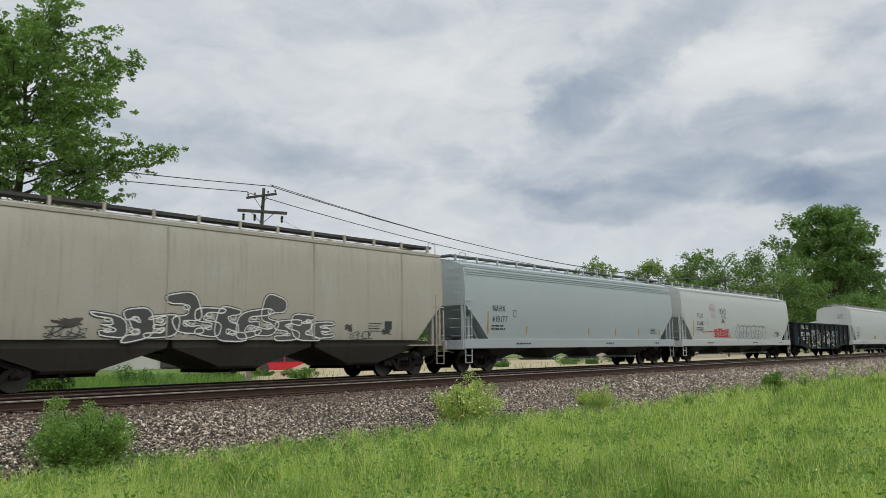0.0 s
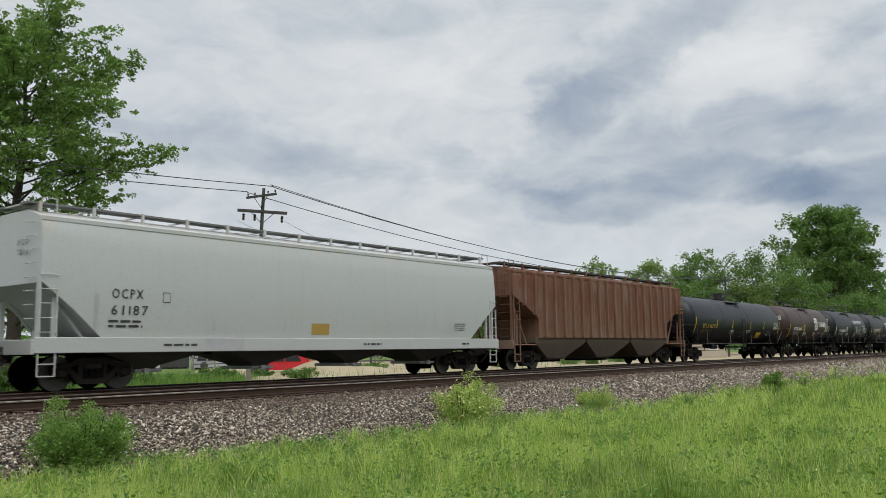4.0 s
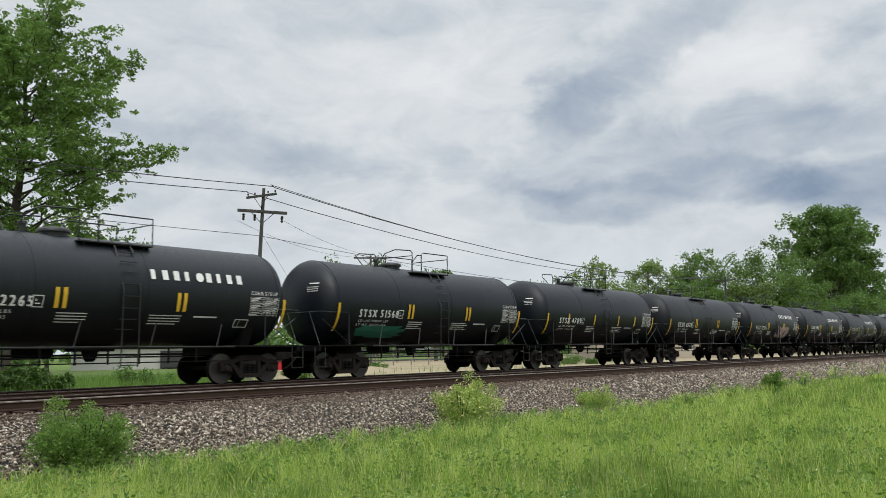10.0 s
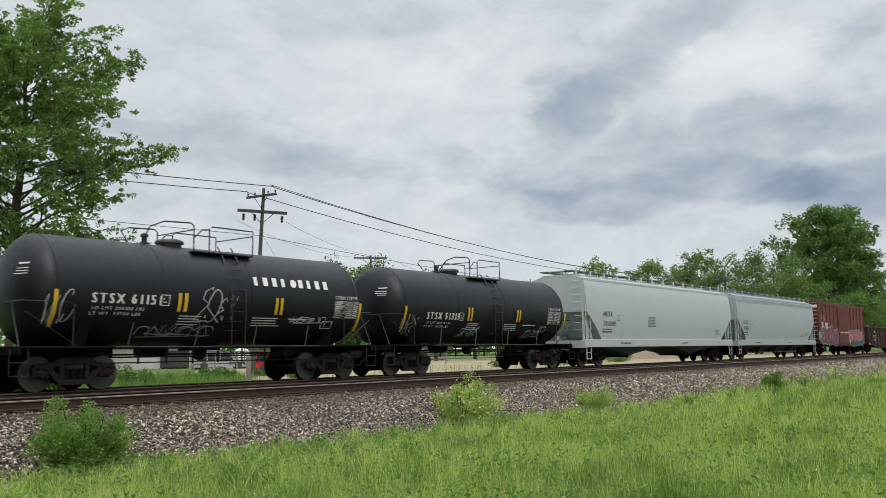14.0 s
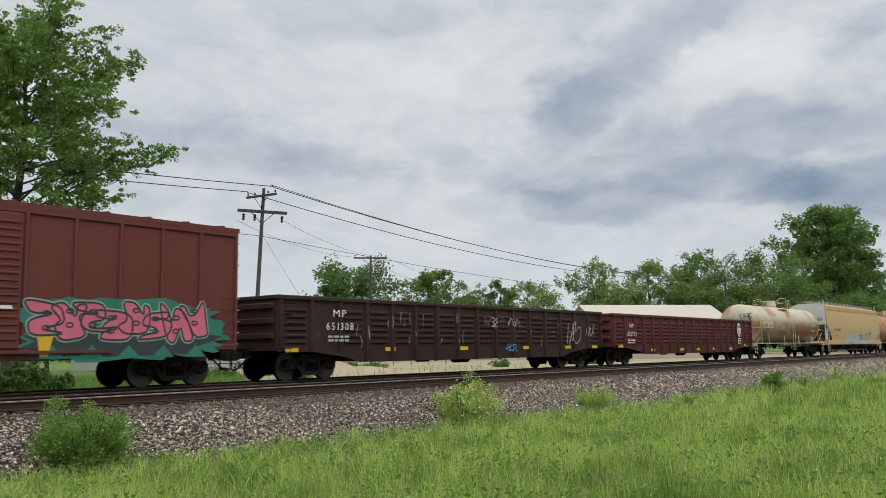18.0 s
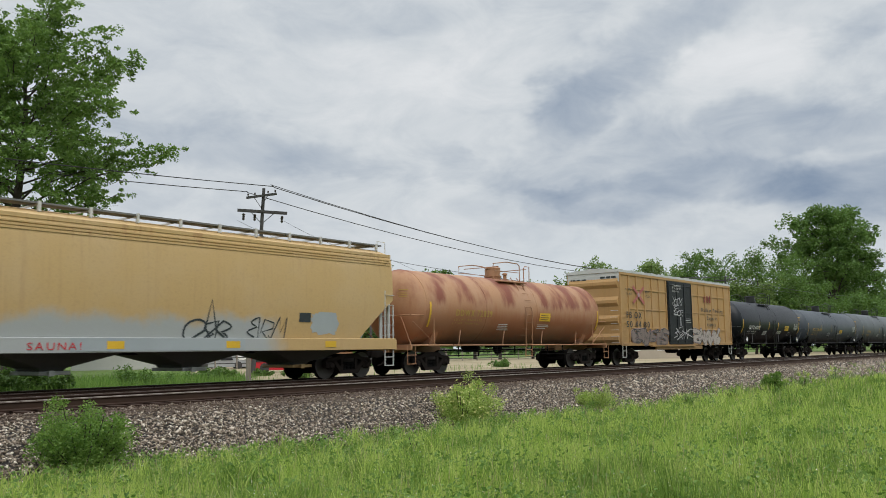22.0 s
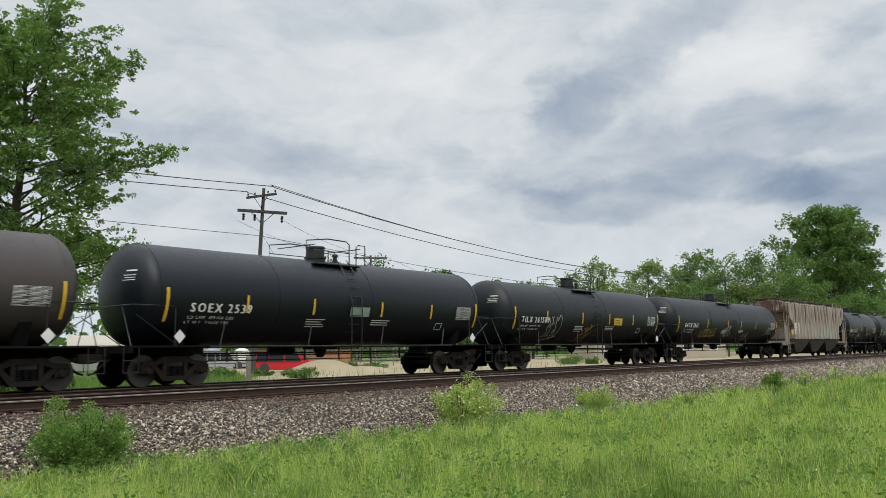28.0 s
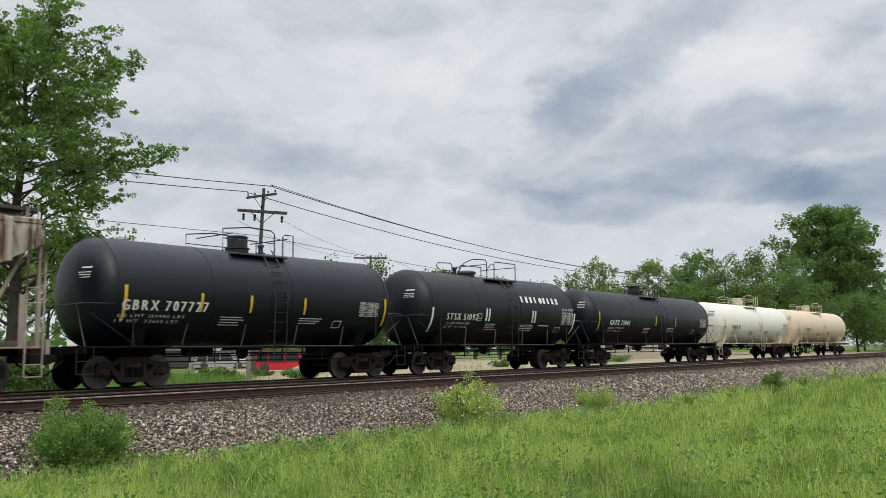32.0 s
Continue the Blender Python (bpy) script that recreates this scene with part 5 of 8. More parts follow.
def tank_marks(car, text, rnd, L, u0, width, stripes, col=MARK_WHITE, stripe=MARK_YELLOW, R=1.5, zc=2.66, base=2.14, placard=None, yellow=None, table=True, h=0.27, end=0.68, panel=None):
    F = on_tank(R, zc)
    w = Flat(F)
    w.fit(text, u0, base, h, width, bold=0.034)
    w.done("reporting_mark", col, car, "stencilled reporting mark")
    t = Flat(F)
    t.fit("LD LMT 189400 LBS", u0 - 0.05, base - 0.19, 0.085, width * 0.85)
    t.fit("LT WT  73600 LBS", u0 - 0.1, base - 0.33, 0.085, width * 0.8)
    t.done("weight_data", col, car, "small stencilled weight data")
    for u in stripes:
        Flat(F).bar(u, 2.16, 0.09, 0.52).done("reflector", stripe, car)
    for u in (-L / 2 + 1.5, L / 2 - 1.5):
        Flat(F).bar(u, 1.85, 0.10, 0.95).done("reflector", stripe, car)
    Flat(F).small(-1.9, 2.0, 0.9, 4, rnd, 0.032, 0.075).done("safety_data", MARK_WHITE if col is not MARK_BLACK else col, car)
    Flat(F).small(1.2, 2.02, 1.0, 3, rnd, 0.032, 0.075).done("safety_data", MARK_WHITE if col is not MARK_BLACK else col, car)
    if table:
        Flat(F).panel(L / 2 - 2.75, 2.16, 0.95, 0.48).done("test_table", MARK_WHITE if col is not MARK_BLACK else MARK_BLACK, car)
        Flat(F).border(L / 2 - 3.9, 1.75, 0.4, 0.24, 0.024).done("test_panel", MARK_WHITE if col is not MARK_BLACK else MARK_BLACK, car)
    if yellow is not None:
        Flat(F).bar(yellow[0], yellow[1], 0.92, 0.36).done("warning_panel", panel or MARK_YELLOW, car, "yellow warning panel")
        Flat(F).small(yellow[0] + 0.08, yellow[1] + 0.24, 0.74, 3, rnd, 0.03, 0.09).done("warning_text", MARK_DARK, car)
    if placard:
        for u in placard:
            Flat(F).quad([(u, 1.42), (u + 0.2, 1.62), (u, 1.82), (u - 0.2, 1.62)], 0.02) or None
            q = Flat(lambda a, v, p: (a, -1.42 - p, v))
            q.quad([(u, 1.22), (u + 0.19, 1.42), (u, 1.62), (u - 0.19, 1.42)], 0.06)
            q.done("placard", MARK_WHITE, car, "white diamond placard")
    Flat(lambda u, v, p: (-L / 2 + end + 0.70 * (1 - math.sqrt(max(0, 1 - (min(1.4, math.hypot(u, v - zc)) / R) ** 2))) - p - 0.01, u, v)).small(-0.95, 3.26, 0.40, 1, rnd, 0.05, 0.13).small(-0.95, 3.14, 0.46, 3, rnd, 0.026, 0.07).done("end_stencil", col, car)


def hopper_marks(car, ys, top, num, rnd, L, u0=-8.0, col=MARK_BLACK, stripes=(), z0=2.10, z1=2.55, h=0.27, w=(0.9, 1.05), stripe=MARK_YELLOW):
    F = on_side(ys)
    t = Flat(F)
    t.fit(top, u0, z1, h, w[0], bold=0.01)
    t.done("reporting_mark", col, car, "stencilled reporting mark")
    t = Flat(F)
    t.fit(num, u0, z0, h, w[1], bold=0.01)
    t.done("car_number", col, car)
    Flat(F).small(u0 - 0.05, z0 - 0.2, 1.1, 2, rnd, 0.06, 0.13).done("weight_data", col, car)
    Flat(F).border(u0 + 1.55, 2.35, 0.24, 0.28, 0.018).done("stencil_box", col, car)
    Flat(F).small(L * 0.33, 1.95, 0.8, 4, rnd, 0.03, 0.08).done("safety_data", col, car)
    for i, u in enumerate(stripes):
        Flat(F).bar(u, 1.58, 0.10, 0.36 if i else 0.95).done("reflector", stripe, car)
    Flat(on_side(lambda v: 1.652)).small(-L * 0.3, 1.15, 1.4, 1, rnd, 0.06).small(L * 0.08, 1.15, 1.0, 1, rnd, 0.06).small(L * 0.35, 1.15, 0.5, 1, rnd, 0.06).done("sill_stencil", col, car)


R0 = random.Random(100)
# beige hopper with a sprayed wall piece
L = length(0)
car, ys = hopper_car(L, "", BEIGE, eave=4.66, roof=4.90, bays=3, posts=13, bay_mat=GRIME_SHADE, rail_mat=BEIGE, slope=1.5, near_sill=False, zt=1.32, bay_bot=0.8, bay_low=0.45, cut=2.7, curve=0.06, lines=False)
place(0, car, "grimy beige covered hopper car with sprayed dark lettering shapes")
F = on_side(ys)
rnd = random.Random(4)
for q, hq in enumerate((0.62, 0.80, 0.62, 1.05, 0.82, 1.0, 0.72, 0.98, 0.62, 0.86, 0.58)):
    wall_piece(F, car, -4.95 + q * 0.76, 1.33, 0.72, hq * 1.12, 1, MARK_SMOKE, rnd, MARK_WHITE, MARK_DARK, 0.036)
    Flat(F).scrawl(-4.85 + q * 0.76, 1.45, 0.5, hq * 0.55, rnd, 0.02, 2).done("sprayed_highlight", MARK_WHITE, car)
for q in range(7):
    Flat(F).blob(-9.0 + q * 2.5 + rnd.uniform(-0.6, 0.6), 1.34 + rnd.uniform(0, 0.3), rnd.uniform(0.3, 0.8), rnd.uniform(0.1, 0.3), rnd, 0.003, 14, 0.5).done("grime_smear", GRIME_SHADE, car)
Flat(F).scrawl(-6.4, 1.36, 1.1, 0.28, rnd, 0.025, 5).scrawl(4.3, 1.36, 1.1, 0.25, rnd, 0.025, 5).done("sprayed_tag", MARK_DARK, car)
Flat(F).bar(6.05, 1.70, 0.38, 0.30).done("stencil_patch", MARK_DARK, car)
Flat(F).small(5.2, 1.9, 0.7, 4, rnd, 0.03, 0.09).done("safety_data", MARK_DARK, car)
for u in (-8.9, -2.95, 2.6, 7.0):
    part("side_seam", Geo().box(u - 0.015, u + 0.015, -ys(2.8) - 0.03, -ys(2.8) + 0.05, 1.34, 4.5), BEIGE, car)

L = length(1)
car, ys = hopper_car(L, "", GREYBLUE)
place(1, car, "clean light grey-blue covered hopper car")
hopper_marks(car, ys, "NAHX", "610177", R0, L, -8.15, stripes=(-8.5, -5.55, 0.05, 2.9, 5.6, 8.2), stripe=MARK_OCHRE)

L = length(2)
car, ys = hopper_car(L, "", OFFWHITE, lines=False)
place(2, car, "white covered hopper car tagged with red and black spray")
hopper_marks(car, ys, "TILX", "623663", R0, L, -7.98, stripes=(-8.6,), z0=2.28, z1=2.75, stripe=MARK_OCHRE)
F = on_side(ys)
rnd = random.Random(5)
Flat(F).scrawl(-5.9, 3.25, 1.0, 0.45, rnd, 0.03, 5).scrawl(-5.7, 2.75, 0.8, 0.4, rnd, 0.03, 4).done("sprayed_tag", MARK_ROSE, car, "faded pink sprayed scrawl")
bubble_piece(F, car, -1.3, 1.40, 2.75, 0.98, 4, None, rnd, MARK_DARK, MARK_DARK)
bubble_piece(F, car, 1.75, 1.40, 3.0, 0.98, 4, None, rnd, MARK_DARK, MARK_DARK)
wall_piece(F, car, -5.2, 1.55, 2.5, 0.5, 6, None, rnd, MARK_RED, lw=0.06)
Flat(F).stroke([(-7.1, 1.85), (-5.3, 1.9)], 0.05).fresh().stroke([(-2.6, 1.9), (-2.2, 1.5), (-2.5, 1.25), (-2.0, 1.2)], 0.05).done("sprayed_tag", MARK_RED, car, "bright red sprayed scrawl")
Flat(F).scrawl(-4.3, 3.0, 1.15, 0.45, rnd, 0.035, 4).scrawl(-4.0, 2.45, 0.8, 0.5, rnd, 0.035, 3).scrawl(6.7, 1.6, 1.0, 0.4, rnd, 0.03, 4).done("sprayed_tag", MARK_DARK, car, "black sprayed outline shapes")

L = length(3)
car = gondola_car(L, "", GONBLACK, corrugated=False, posts=12, bottom=0.62, top=2.78)
place(3, car, "black steel gondola car with white sprayed outlines")
F = on_side(lambda v: 1.515)
rnd = random.Random(6)
t = Flat(F)
t.fit("FU", -6.15, 2.28, 0.30, 0.55, bold=0.025)
t.fit("RX", -5.12, 2.28, 0.30, 0.60, bold=0.025)
t.fresh()
t.fit("322", -6.42, 1.74, 0.30, 0.88, bold=0.025)
t.fit("449", -5.12, 1.74, 0.30, 0.88, bold=0.025)
t.done("reporting_mark", MARK_WHITE, car, "white stencilled reporting mark")
Flat(F).scrawl(-0.95, 1.2, 0.6, 0.5, rnd, 0.03, 3).scrawl(0.05, 1.15, 0.6, 0.55, rnd, 0.03, 3).done("sprayed_tag", MARK_WHITE, car, "silver-white sprayed outline shapes")
Flat(F).scrawl(-7.4, 1.1, 0.7, 0.7, rnd, 0.05, 2).scrawl(4.1, 1.75, 0.7, 0.5, rnd, 0.05, 3).done("sprayed_tag", MARK_BLUE, car, "small blue sprayed tags")
wall_piece(F, car, -4.0, 0.75, 3.0, 1.35, 4, None, rnd, MARK_WHITE, lw=0.034)
wall_piece(F, car, 0.95, 0.9, 3.0, 1.2, 4, None, rnd, MARK_WHITE, lw=0.032)
for u in (-5.25, -2.0, 0.9):
    Flat(on_side(lambda v: 1.53)).bar(u, 1.10, 0.5, 0.14).done("reflector", MARK_YELLOW, car)
Flat(F).small(-6.0, 1.52, 0.7, 2, rnd, 0.06, 0.13).small(-5.1, 1.52, 0.6, 2, rnd, 0.06, 0.13).done("weight_data", MARK_WHITE, car)
t = Flat(F)
t.bar(5.3, 1.30, 0.45, 0.30).quad([(7.2, 1.4), (7.4, 1.65), (7.2, 1.9), (7.0, 1.65)])
t.done("data_plate", MARK_WHITE, car)

L = length(4)
car, ys = hopper_car(L, "", STAINWHITE, rail_mat=STAINWHITE, lines=False)
place(4, car, "white covered hopper car with a tan-edged roof")
hopper_marks(car, ys, "OCPX", "61187", R0, L, -7.85, stripes=(-8.3, -4.6, -1.9, 3.0, 6.6), z0=1.98, z1=2.42, stripe=MARK_GREY)
Flat(on_side(ys)).bar(-0.7, 1.5, 0.8, 0.36).done("warning_panel", MARK_OCHRE, car)
Flat(on_side(lambda v: 1.652)).bar(-4.9, 1.0, 1.4, 0.36).done("primer_patch", MARK_GREY, car)
t = Flat(lambda u, v, p: (-L / 2 + 0.70 - p, u, v))
t.fit("OCPX", -0.9, 3.75, 0.16, 0.6)
t.fit("61187", -0.9, 3.5, 0.16, 0.6)
t.done("end_stencil", MARK_BLACK, car)

L = length(5)
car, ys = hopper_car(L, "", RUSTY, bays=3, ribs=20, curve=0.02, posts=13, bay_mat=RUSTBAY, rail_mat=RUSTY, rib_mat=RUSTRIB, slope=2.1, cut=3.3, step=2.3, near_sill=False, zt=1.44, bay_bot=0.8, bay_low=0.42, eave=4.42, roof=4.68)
place(5, car, "heavily rusted ribbed covered hopper car")

L = length(6)
car = tank_car(L, "", BLACK, style="dome", end=0.82)
place(6, car, "long black tank car with yellow stencilled lettering")
tank_marks(car, "UTLX 680723", random.Random(7), L, -6.84, 2.05, (-4.5, -1.7, 1.8, 4.6), col=MARK_OCHRE, yellow=(3.5, 1.56), end=0.82)

L = length(7)
car = tank_car(L, "", MAROON)
place(7, car, "dark brown tank car with a white round emblem")
syrup_marks(car, "4049", random.Random(8), brand=False, L=L, right=False)
F = on_tank(1.5, 2.66)
t = Flat(F)
for a in range(4):
    c, sn = math.cos(a * math.pi / 2 + math.pi / 4), math.sin(a * math.pi / 2 + math.pi / 4)
    t.disc(1.72 + 0.26 * c, 2.73 + 0.26 * sn, 0.33, 20, 0.012 + 0.001 * a)
t.done("emblem", MARK_WHITE, car, "white four-lobed emblem with dark strapwork")
t = Flat(F)
for a in range(4):
    c, sn = math.cos(a * math.pi / 2), math.sin(a * math.pi / 2)
    t.stroke([(1.72 + 0.08 * c, 2.73 + 0.08 * sn), (1.72 + 0.50 * c, 2.73 + 0.50 * sn)], 0.05, 0.022)
    c, sn = math.cos(a * math.pi / 2 + math.pi / 4), math.sin(a * math.pi / 2 + math.pi / 4)
    t.stroke([(1.72 + 0.28 * c + 0.16 * math.cos(b), 2.73 + 0.28 * sn + 0.16 * math.sin(b)) for b in np.linspace(0, 6.2832, 15)], 0.05, 0.022)
t.done("emblem_cut", MAROON, car)
Flat(F).blocks(2.5, 2.50, 1.95, 0.42, 6).done("maker_name", MARK_WHITE, car, "row of white block shapes")

SYRUP = [("51002", True, True, MARK_WHITE, BLACK2), ("52208", True, True, MARK_YELLOW, BLACK2), ("4618", False, False, MARK_YELLOW, BLACK), ("52265", True, True, MARK_YELLOW, BLACK2),
         ("51568", True, False, MARK_YELLOW, BLACK), ("4709", False, False, MARK_YELLOW, BLACK), ("4078", True, False, MARK_YELLOW, BLACK2), ("3235", True, True, MARK_YELLOW, BLACK),
         ("3380", True, True, MARK_YELLOW, BLACK2), ("61151", True, True, MARK_YELLOW, BLACK2), ("51319", True, False, MARK_YELLOW, BLACK2)]
NOTES = {"51002": "black syrup tank car with white stripes and lettering", "3235": "glossy black syrup tank car with a dull pink sprayed piece", "61151": "weathered black syrup tank car with silver scrawls", "51568": "black syrup tank car with a green sprayed patch"}
for k, (num, pairs, brand, stripe, mat) in enumerate(SYRUP):
    i = 8 + k
    L = length(i)
    car = tank_car(L, "", mat)
    place(i, car, NOTES.get(num, "black syrup tank car with yellow reflector stripes"))
    rnd = random.Random(20 + k)
    syrup_marks(car, num, rnd, pairs, brand, stripe, base=2.30 if num in ("3380", "52208", "61151") else 2.15, L=L)
    F = on_tank(1.5, 2.66)
    if num == "51002":
        Flat(F).scrawl(2.2, 2.05, 1.5, 0.4, rnd, 0.045, 5).done("sprayed_tag", MARK_GREY, car)
    elif num == "52208":
        Flat(F).scrawl(-2.0, 1.6, 2.4, 0.35, rnd, 0.04, 6).scrawl(0.85, 2.65, 0.6, 0.35, rnd, 0.04, 2).done("sprayed_tag", MARK_GREY, car)
    elif num == "4618":
        Flat(F).scrawl(1.9, 1.95, 1.6, 0.45, rnd, 0.028, 6).done("sprayed_tag", MARK_GREY, car)
    elif num == "51568":
        Flat(F).blob(-4.4, 1.45, 2.6, 0.42, rnd).done("sprayed_patch", MARK_TEAL, car, "dull green sprayed patch")
    elif num == "3235":
        bubble_piece(F, car, 0.35, 1.58, 2.75, 0.78, 5, MARK_ROSE, rnd, MARK_BLUSH, MARK_DARK)
    elif num == "3380":
        Flat(F).scrawl(2.3, 1.95, 1.7, 0.26, rnd, 0.035, 6).done("sprayed_tag", MARK_GREY, car)
    elif num == "61151":
        Flat(F).scrawl(-5.6, 1.7, 0.7, 0.8, rnd, 0.03, 3).scrawl(-1.0, 1.9, 1.2, 0.9, rnd, 0.04, 4).scrawl(-2.8, 1.45, 2.4, 0.3, rnd, 0.03, 7).scrawl(2.6, 1.9, 1.4, 0.2, rnd, 0.03, 6).done("sprayed_tag", MARK_GREY, car)
    elif num == "51319":
        Flat(F).scrawl(-5.7, 1.6, 0.8, 0.8, rnd, 0.035, 3).scrawl(-2.0, 1.5, 1.3, 0.35, rnd, 0.05, 4).scrawl(2.7, 1.5, 1.3, 0.3, rnd, 0.03, 5).done("sprayed_tag", MARK_GREY, car)

L = length(19)
car, ys = hopper_car(L, "", OFFWHITE2, curve=0.14, bays=2, rail_mat=PALE_STEEL, lines=False)
place(19, car, "pale grey pressure hopper car with open end frames")
hopper_marks(car, ys, "NGSX", "200000", R0, L, -8.1, z0=2.06, z1=2.55, w=(0.95, 1.3))
Flat(on_side(ys)).small(-2.9, 2.6, 1.1, 7, R0, 0.03, 0.085).done("safety_data", MARK_BLACK, car)

L = length(20)
car, ys = hopper_car(L, "", GREYBLUE)
place(20, car, "light grey covered hopper car with yellow reflectors")
hopper_marks(car, ys, "ACFX", "39634", R0, L, -7.98, stripes=(-9.05, -6.7, -3.8, -1.0, 1.6, 4.4, 7.4), z0=2.06, z1=2.46)
Flat(on_side(ys)).bar(5.2, 1.62, 0.8, 0.26).done("warning_panel", MARK_OCHRE, car)

L = length(21)
car = box_car(L, "", BOXRED, top=4.72, ribs=(6, 6), door=(-1.8, 1.42), end_ribs=8)
place(21, car, "dark red boxcar with pink and teal sprayed pieces")
F = on_side(lambda v: 1.62)
rnd = random.Random(9)
t = Flat(F)
t.bar(-7.3, 2.48, 0.5, 0.46).fresh().bar(-6.15, 2.46, 0.75, 0.44)
t.done("stencil_panel", MARK_WHITE, car)
t = Flat(on_side(lambda v: 1.63))
t.fit("K", -7.2, 2.55, 0.32, 0.3)
t.fresh()
t.fit("CS", -6.08, 2.53, 0.30, 0.6)
t.done("reporting_mark", MARK_BLACK, car)
Flat(F).blob(-8.35, 0.92, 6.75, 1.5, rnd, 0.004, 26, 0.12).done("sprayed_ground", MARK_TEAL, car, "teal sprayed ground coat")
Flat(F).blob(-8.4, 1.55, 0.95, 0.55, rnd, 0.007, 12, 0.12).done("sprayed_patch", MARK_AQUA, car)
wall_piece(F, car, -7.45, 0.98, 5.35, 1.45, 8, MARK_MAGENTA, rnd, MARK_DARK, MARK_GREY, 0.06, fill_label="magenta sprayed letter shapes", rise=0.2)
Flat(F).scrawl(-7.35, 3.1, 1.1, 0.45, rnd, 0.02, 6).done("sprayed_tag", MARK_ROSE, car)
Flat(F).blob(1.35, 0.80, 6.1, 1.62, rnd, 0.004, 26, 0.16).done("sprayed_ground", MARK_TEAL, car, "teal sprayed ground coat")
Flat(F).blob(1.55, 0.85, 5.5, 0.85, rnd, 0.007, 24, 0.2).done("sprayed_shade", MARK_DARK, car)
wall_piece(F, car, 1.75, 1.35, 4.95, 0.85, 8, MARK_PINK, rnd, MARK_DARK, MARK_AQUA, 0.05, fill_label="pink sprayed letter shapes", rise=0.35)
for q in range(5):
    Flat(F).shape([(1.9 + q * 1.05, 0.84), (2.6 + q * 1.05, 0.84), (2.25 + q * 1.05, 1.18)], 0.010).done("sprayed_spike", MARK_TEAL, car)
Flat(F).shape([(1.95, 0.9), (2.15, 0.9), (2.3, 1.5), (1.85, 1.5)], 0.012).done("sprayed_spike", MARK_YELLOW, car)
Flat(F).border(4.55, 1.45, 0.5, 0.35, 0.03).done("test_panel", MARK_WHITE, car)
Flat(on_side(lambda v: 1.70)).bar(-1.6, 2.05, 1.3, 0.08).bar(0.0, 2.05, 1.2, 0.08).done("door_stripe", MARK_WHITE, car)
Flat(lambda u, v, p: (-L / 2 + 0.98 - 0.02 - p, u, v)).bar(-1.5, 4.20, 0.5, 0.24).bar(-0.9, 4.20, 0.6, 0.24).done("end_stencil", MARK_WHITE, car)

L = length(22)
car = gondola_car(L, "", GONBROWN, posts=17, bottom=0.56, top=2.72)
place(22, car, "rusty brown mill gondola car with faded white scrawls")
F = on_side(lambda v: 1.60)
rnd = random.Random(10)
t = Flat(F)
t.fit("MP", -8.3, 2.10, 0.26, 0.65)
t.fresh()
t.fit("651308", -8.6, 1.66, 0.26, 1.3)
t.done("reporting_mark", MARK_WHITE, car, "worn white stencilled reporting mark")
Flat(F).small(-8.5, 1.4, 1.1, 2, rnd, 0.07, 0.13).done("weight_data", MARK_GREY, car)
Flat(F).scrawl(7.2, 1.15, 1.1, 0.95, rnd, 0.05, 3).scrawl(0.5, 1.9, 1.0, 0.4, rnd, 0.04, 3).scrawl(2.2, 1.9, 0.9, 0.35, rnd, 0.04, 3).scrawl(9.0, 1.5, 0.6, 0.5, rnd, 0.05, 2).done("sprayed_tag", MARK_CHALK, car, "faded white sprayed scrawl")
Flat(F).scrawl(2.0, 0.85, 0.8, 0.35, rnd, 0.04, 3).done("sprayed_tag", MARK_BLUE, car)
for q in range(34):
    u, v, hq = rnd.uniform(-7.4, 10.2), rnd.uniform(1.0, 2.1), rnd.uniform(0.12, 0.5)
    Flat(F).stroke([(u, v), (u + rnd.uniform(-0.05, 0.05), v + hq * 0.5), (u + rnd.uniform(-0.08, 0.08), v + hq)], rnd.uniform(0.012, 0.035)).done("paint_scrape", MARK_CHALK, car)
for u in (-10.3, -5.6, -1.2, 3.4, 7.0, 9.6):
    Flat(on_side(lambda v: 1.53)).bar(u, 0.93, 0.55, 0.14).done("reflector", MARK_YELLOW, car)

L = length(23)
car = gondola_car(L, "", GONRED, posts=19, bottom=0.56, top=2.70)
place(23, car, "deep red mill gondola car with a painted shield")
t = Flat(F)
t.fit("MP", -8.7, 1.98, 0.26, 0.55)
t.fresh()
t.fit("650760", -8.95, 1.55, 0.26, 1.1)
t.done("reporting_mark", MARK_WHITE, car, "white stencilled reporting mark")
Flat(F).small(-8.9, 1.3, 1.0, 2, R0, 0.07, 0.13).done("weight_data", MARK_WHITE, car)
Flat(F).disc(7.75, 2.05, 0.36, 20, 0.012, 0.48).done("shield", MARK_WHITE, car, "white and blue shield shape")
Flat(F).bar(7.45, 2.18, 0.6, 0.18, 0.02).done("shield_band", MARK_BLUE, car)
t = Flat(F)
for q in range(4):
    t.bar(7.5 + q * 0.14, 1.68, 0.06, 0.46, 0.02)
t.done("shield_bar", MARK_RED, car)
Flat(F).border(7.5, 1.12, 0.5, 0.36, 0.05).bar(7.5, 1.28, 0.5, 0.05).done("test_panel", MARK_WHITE, car)
for u in (-9.9, -6.0, -2.0, 0.5, 3.1, 6.0, 8.8):
    Flat(on_side(lambda v: 1.53)).bar(u, 0.95 if abs(u) > 8 else 0.72, 0.52, 0.15).done("reflector", MARK_YELLOW, car)

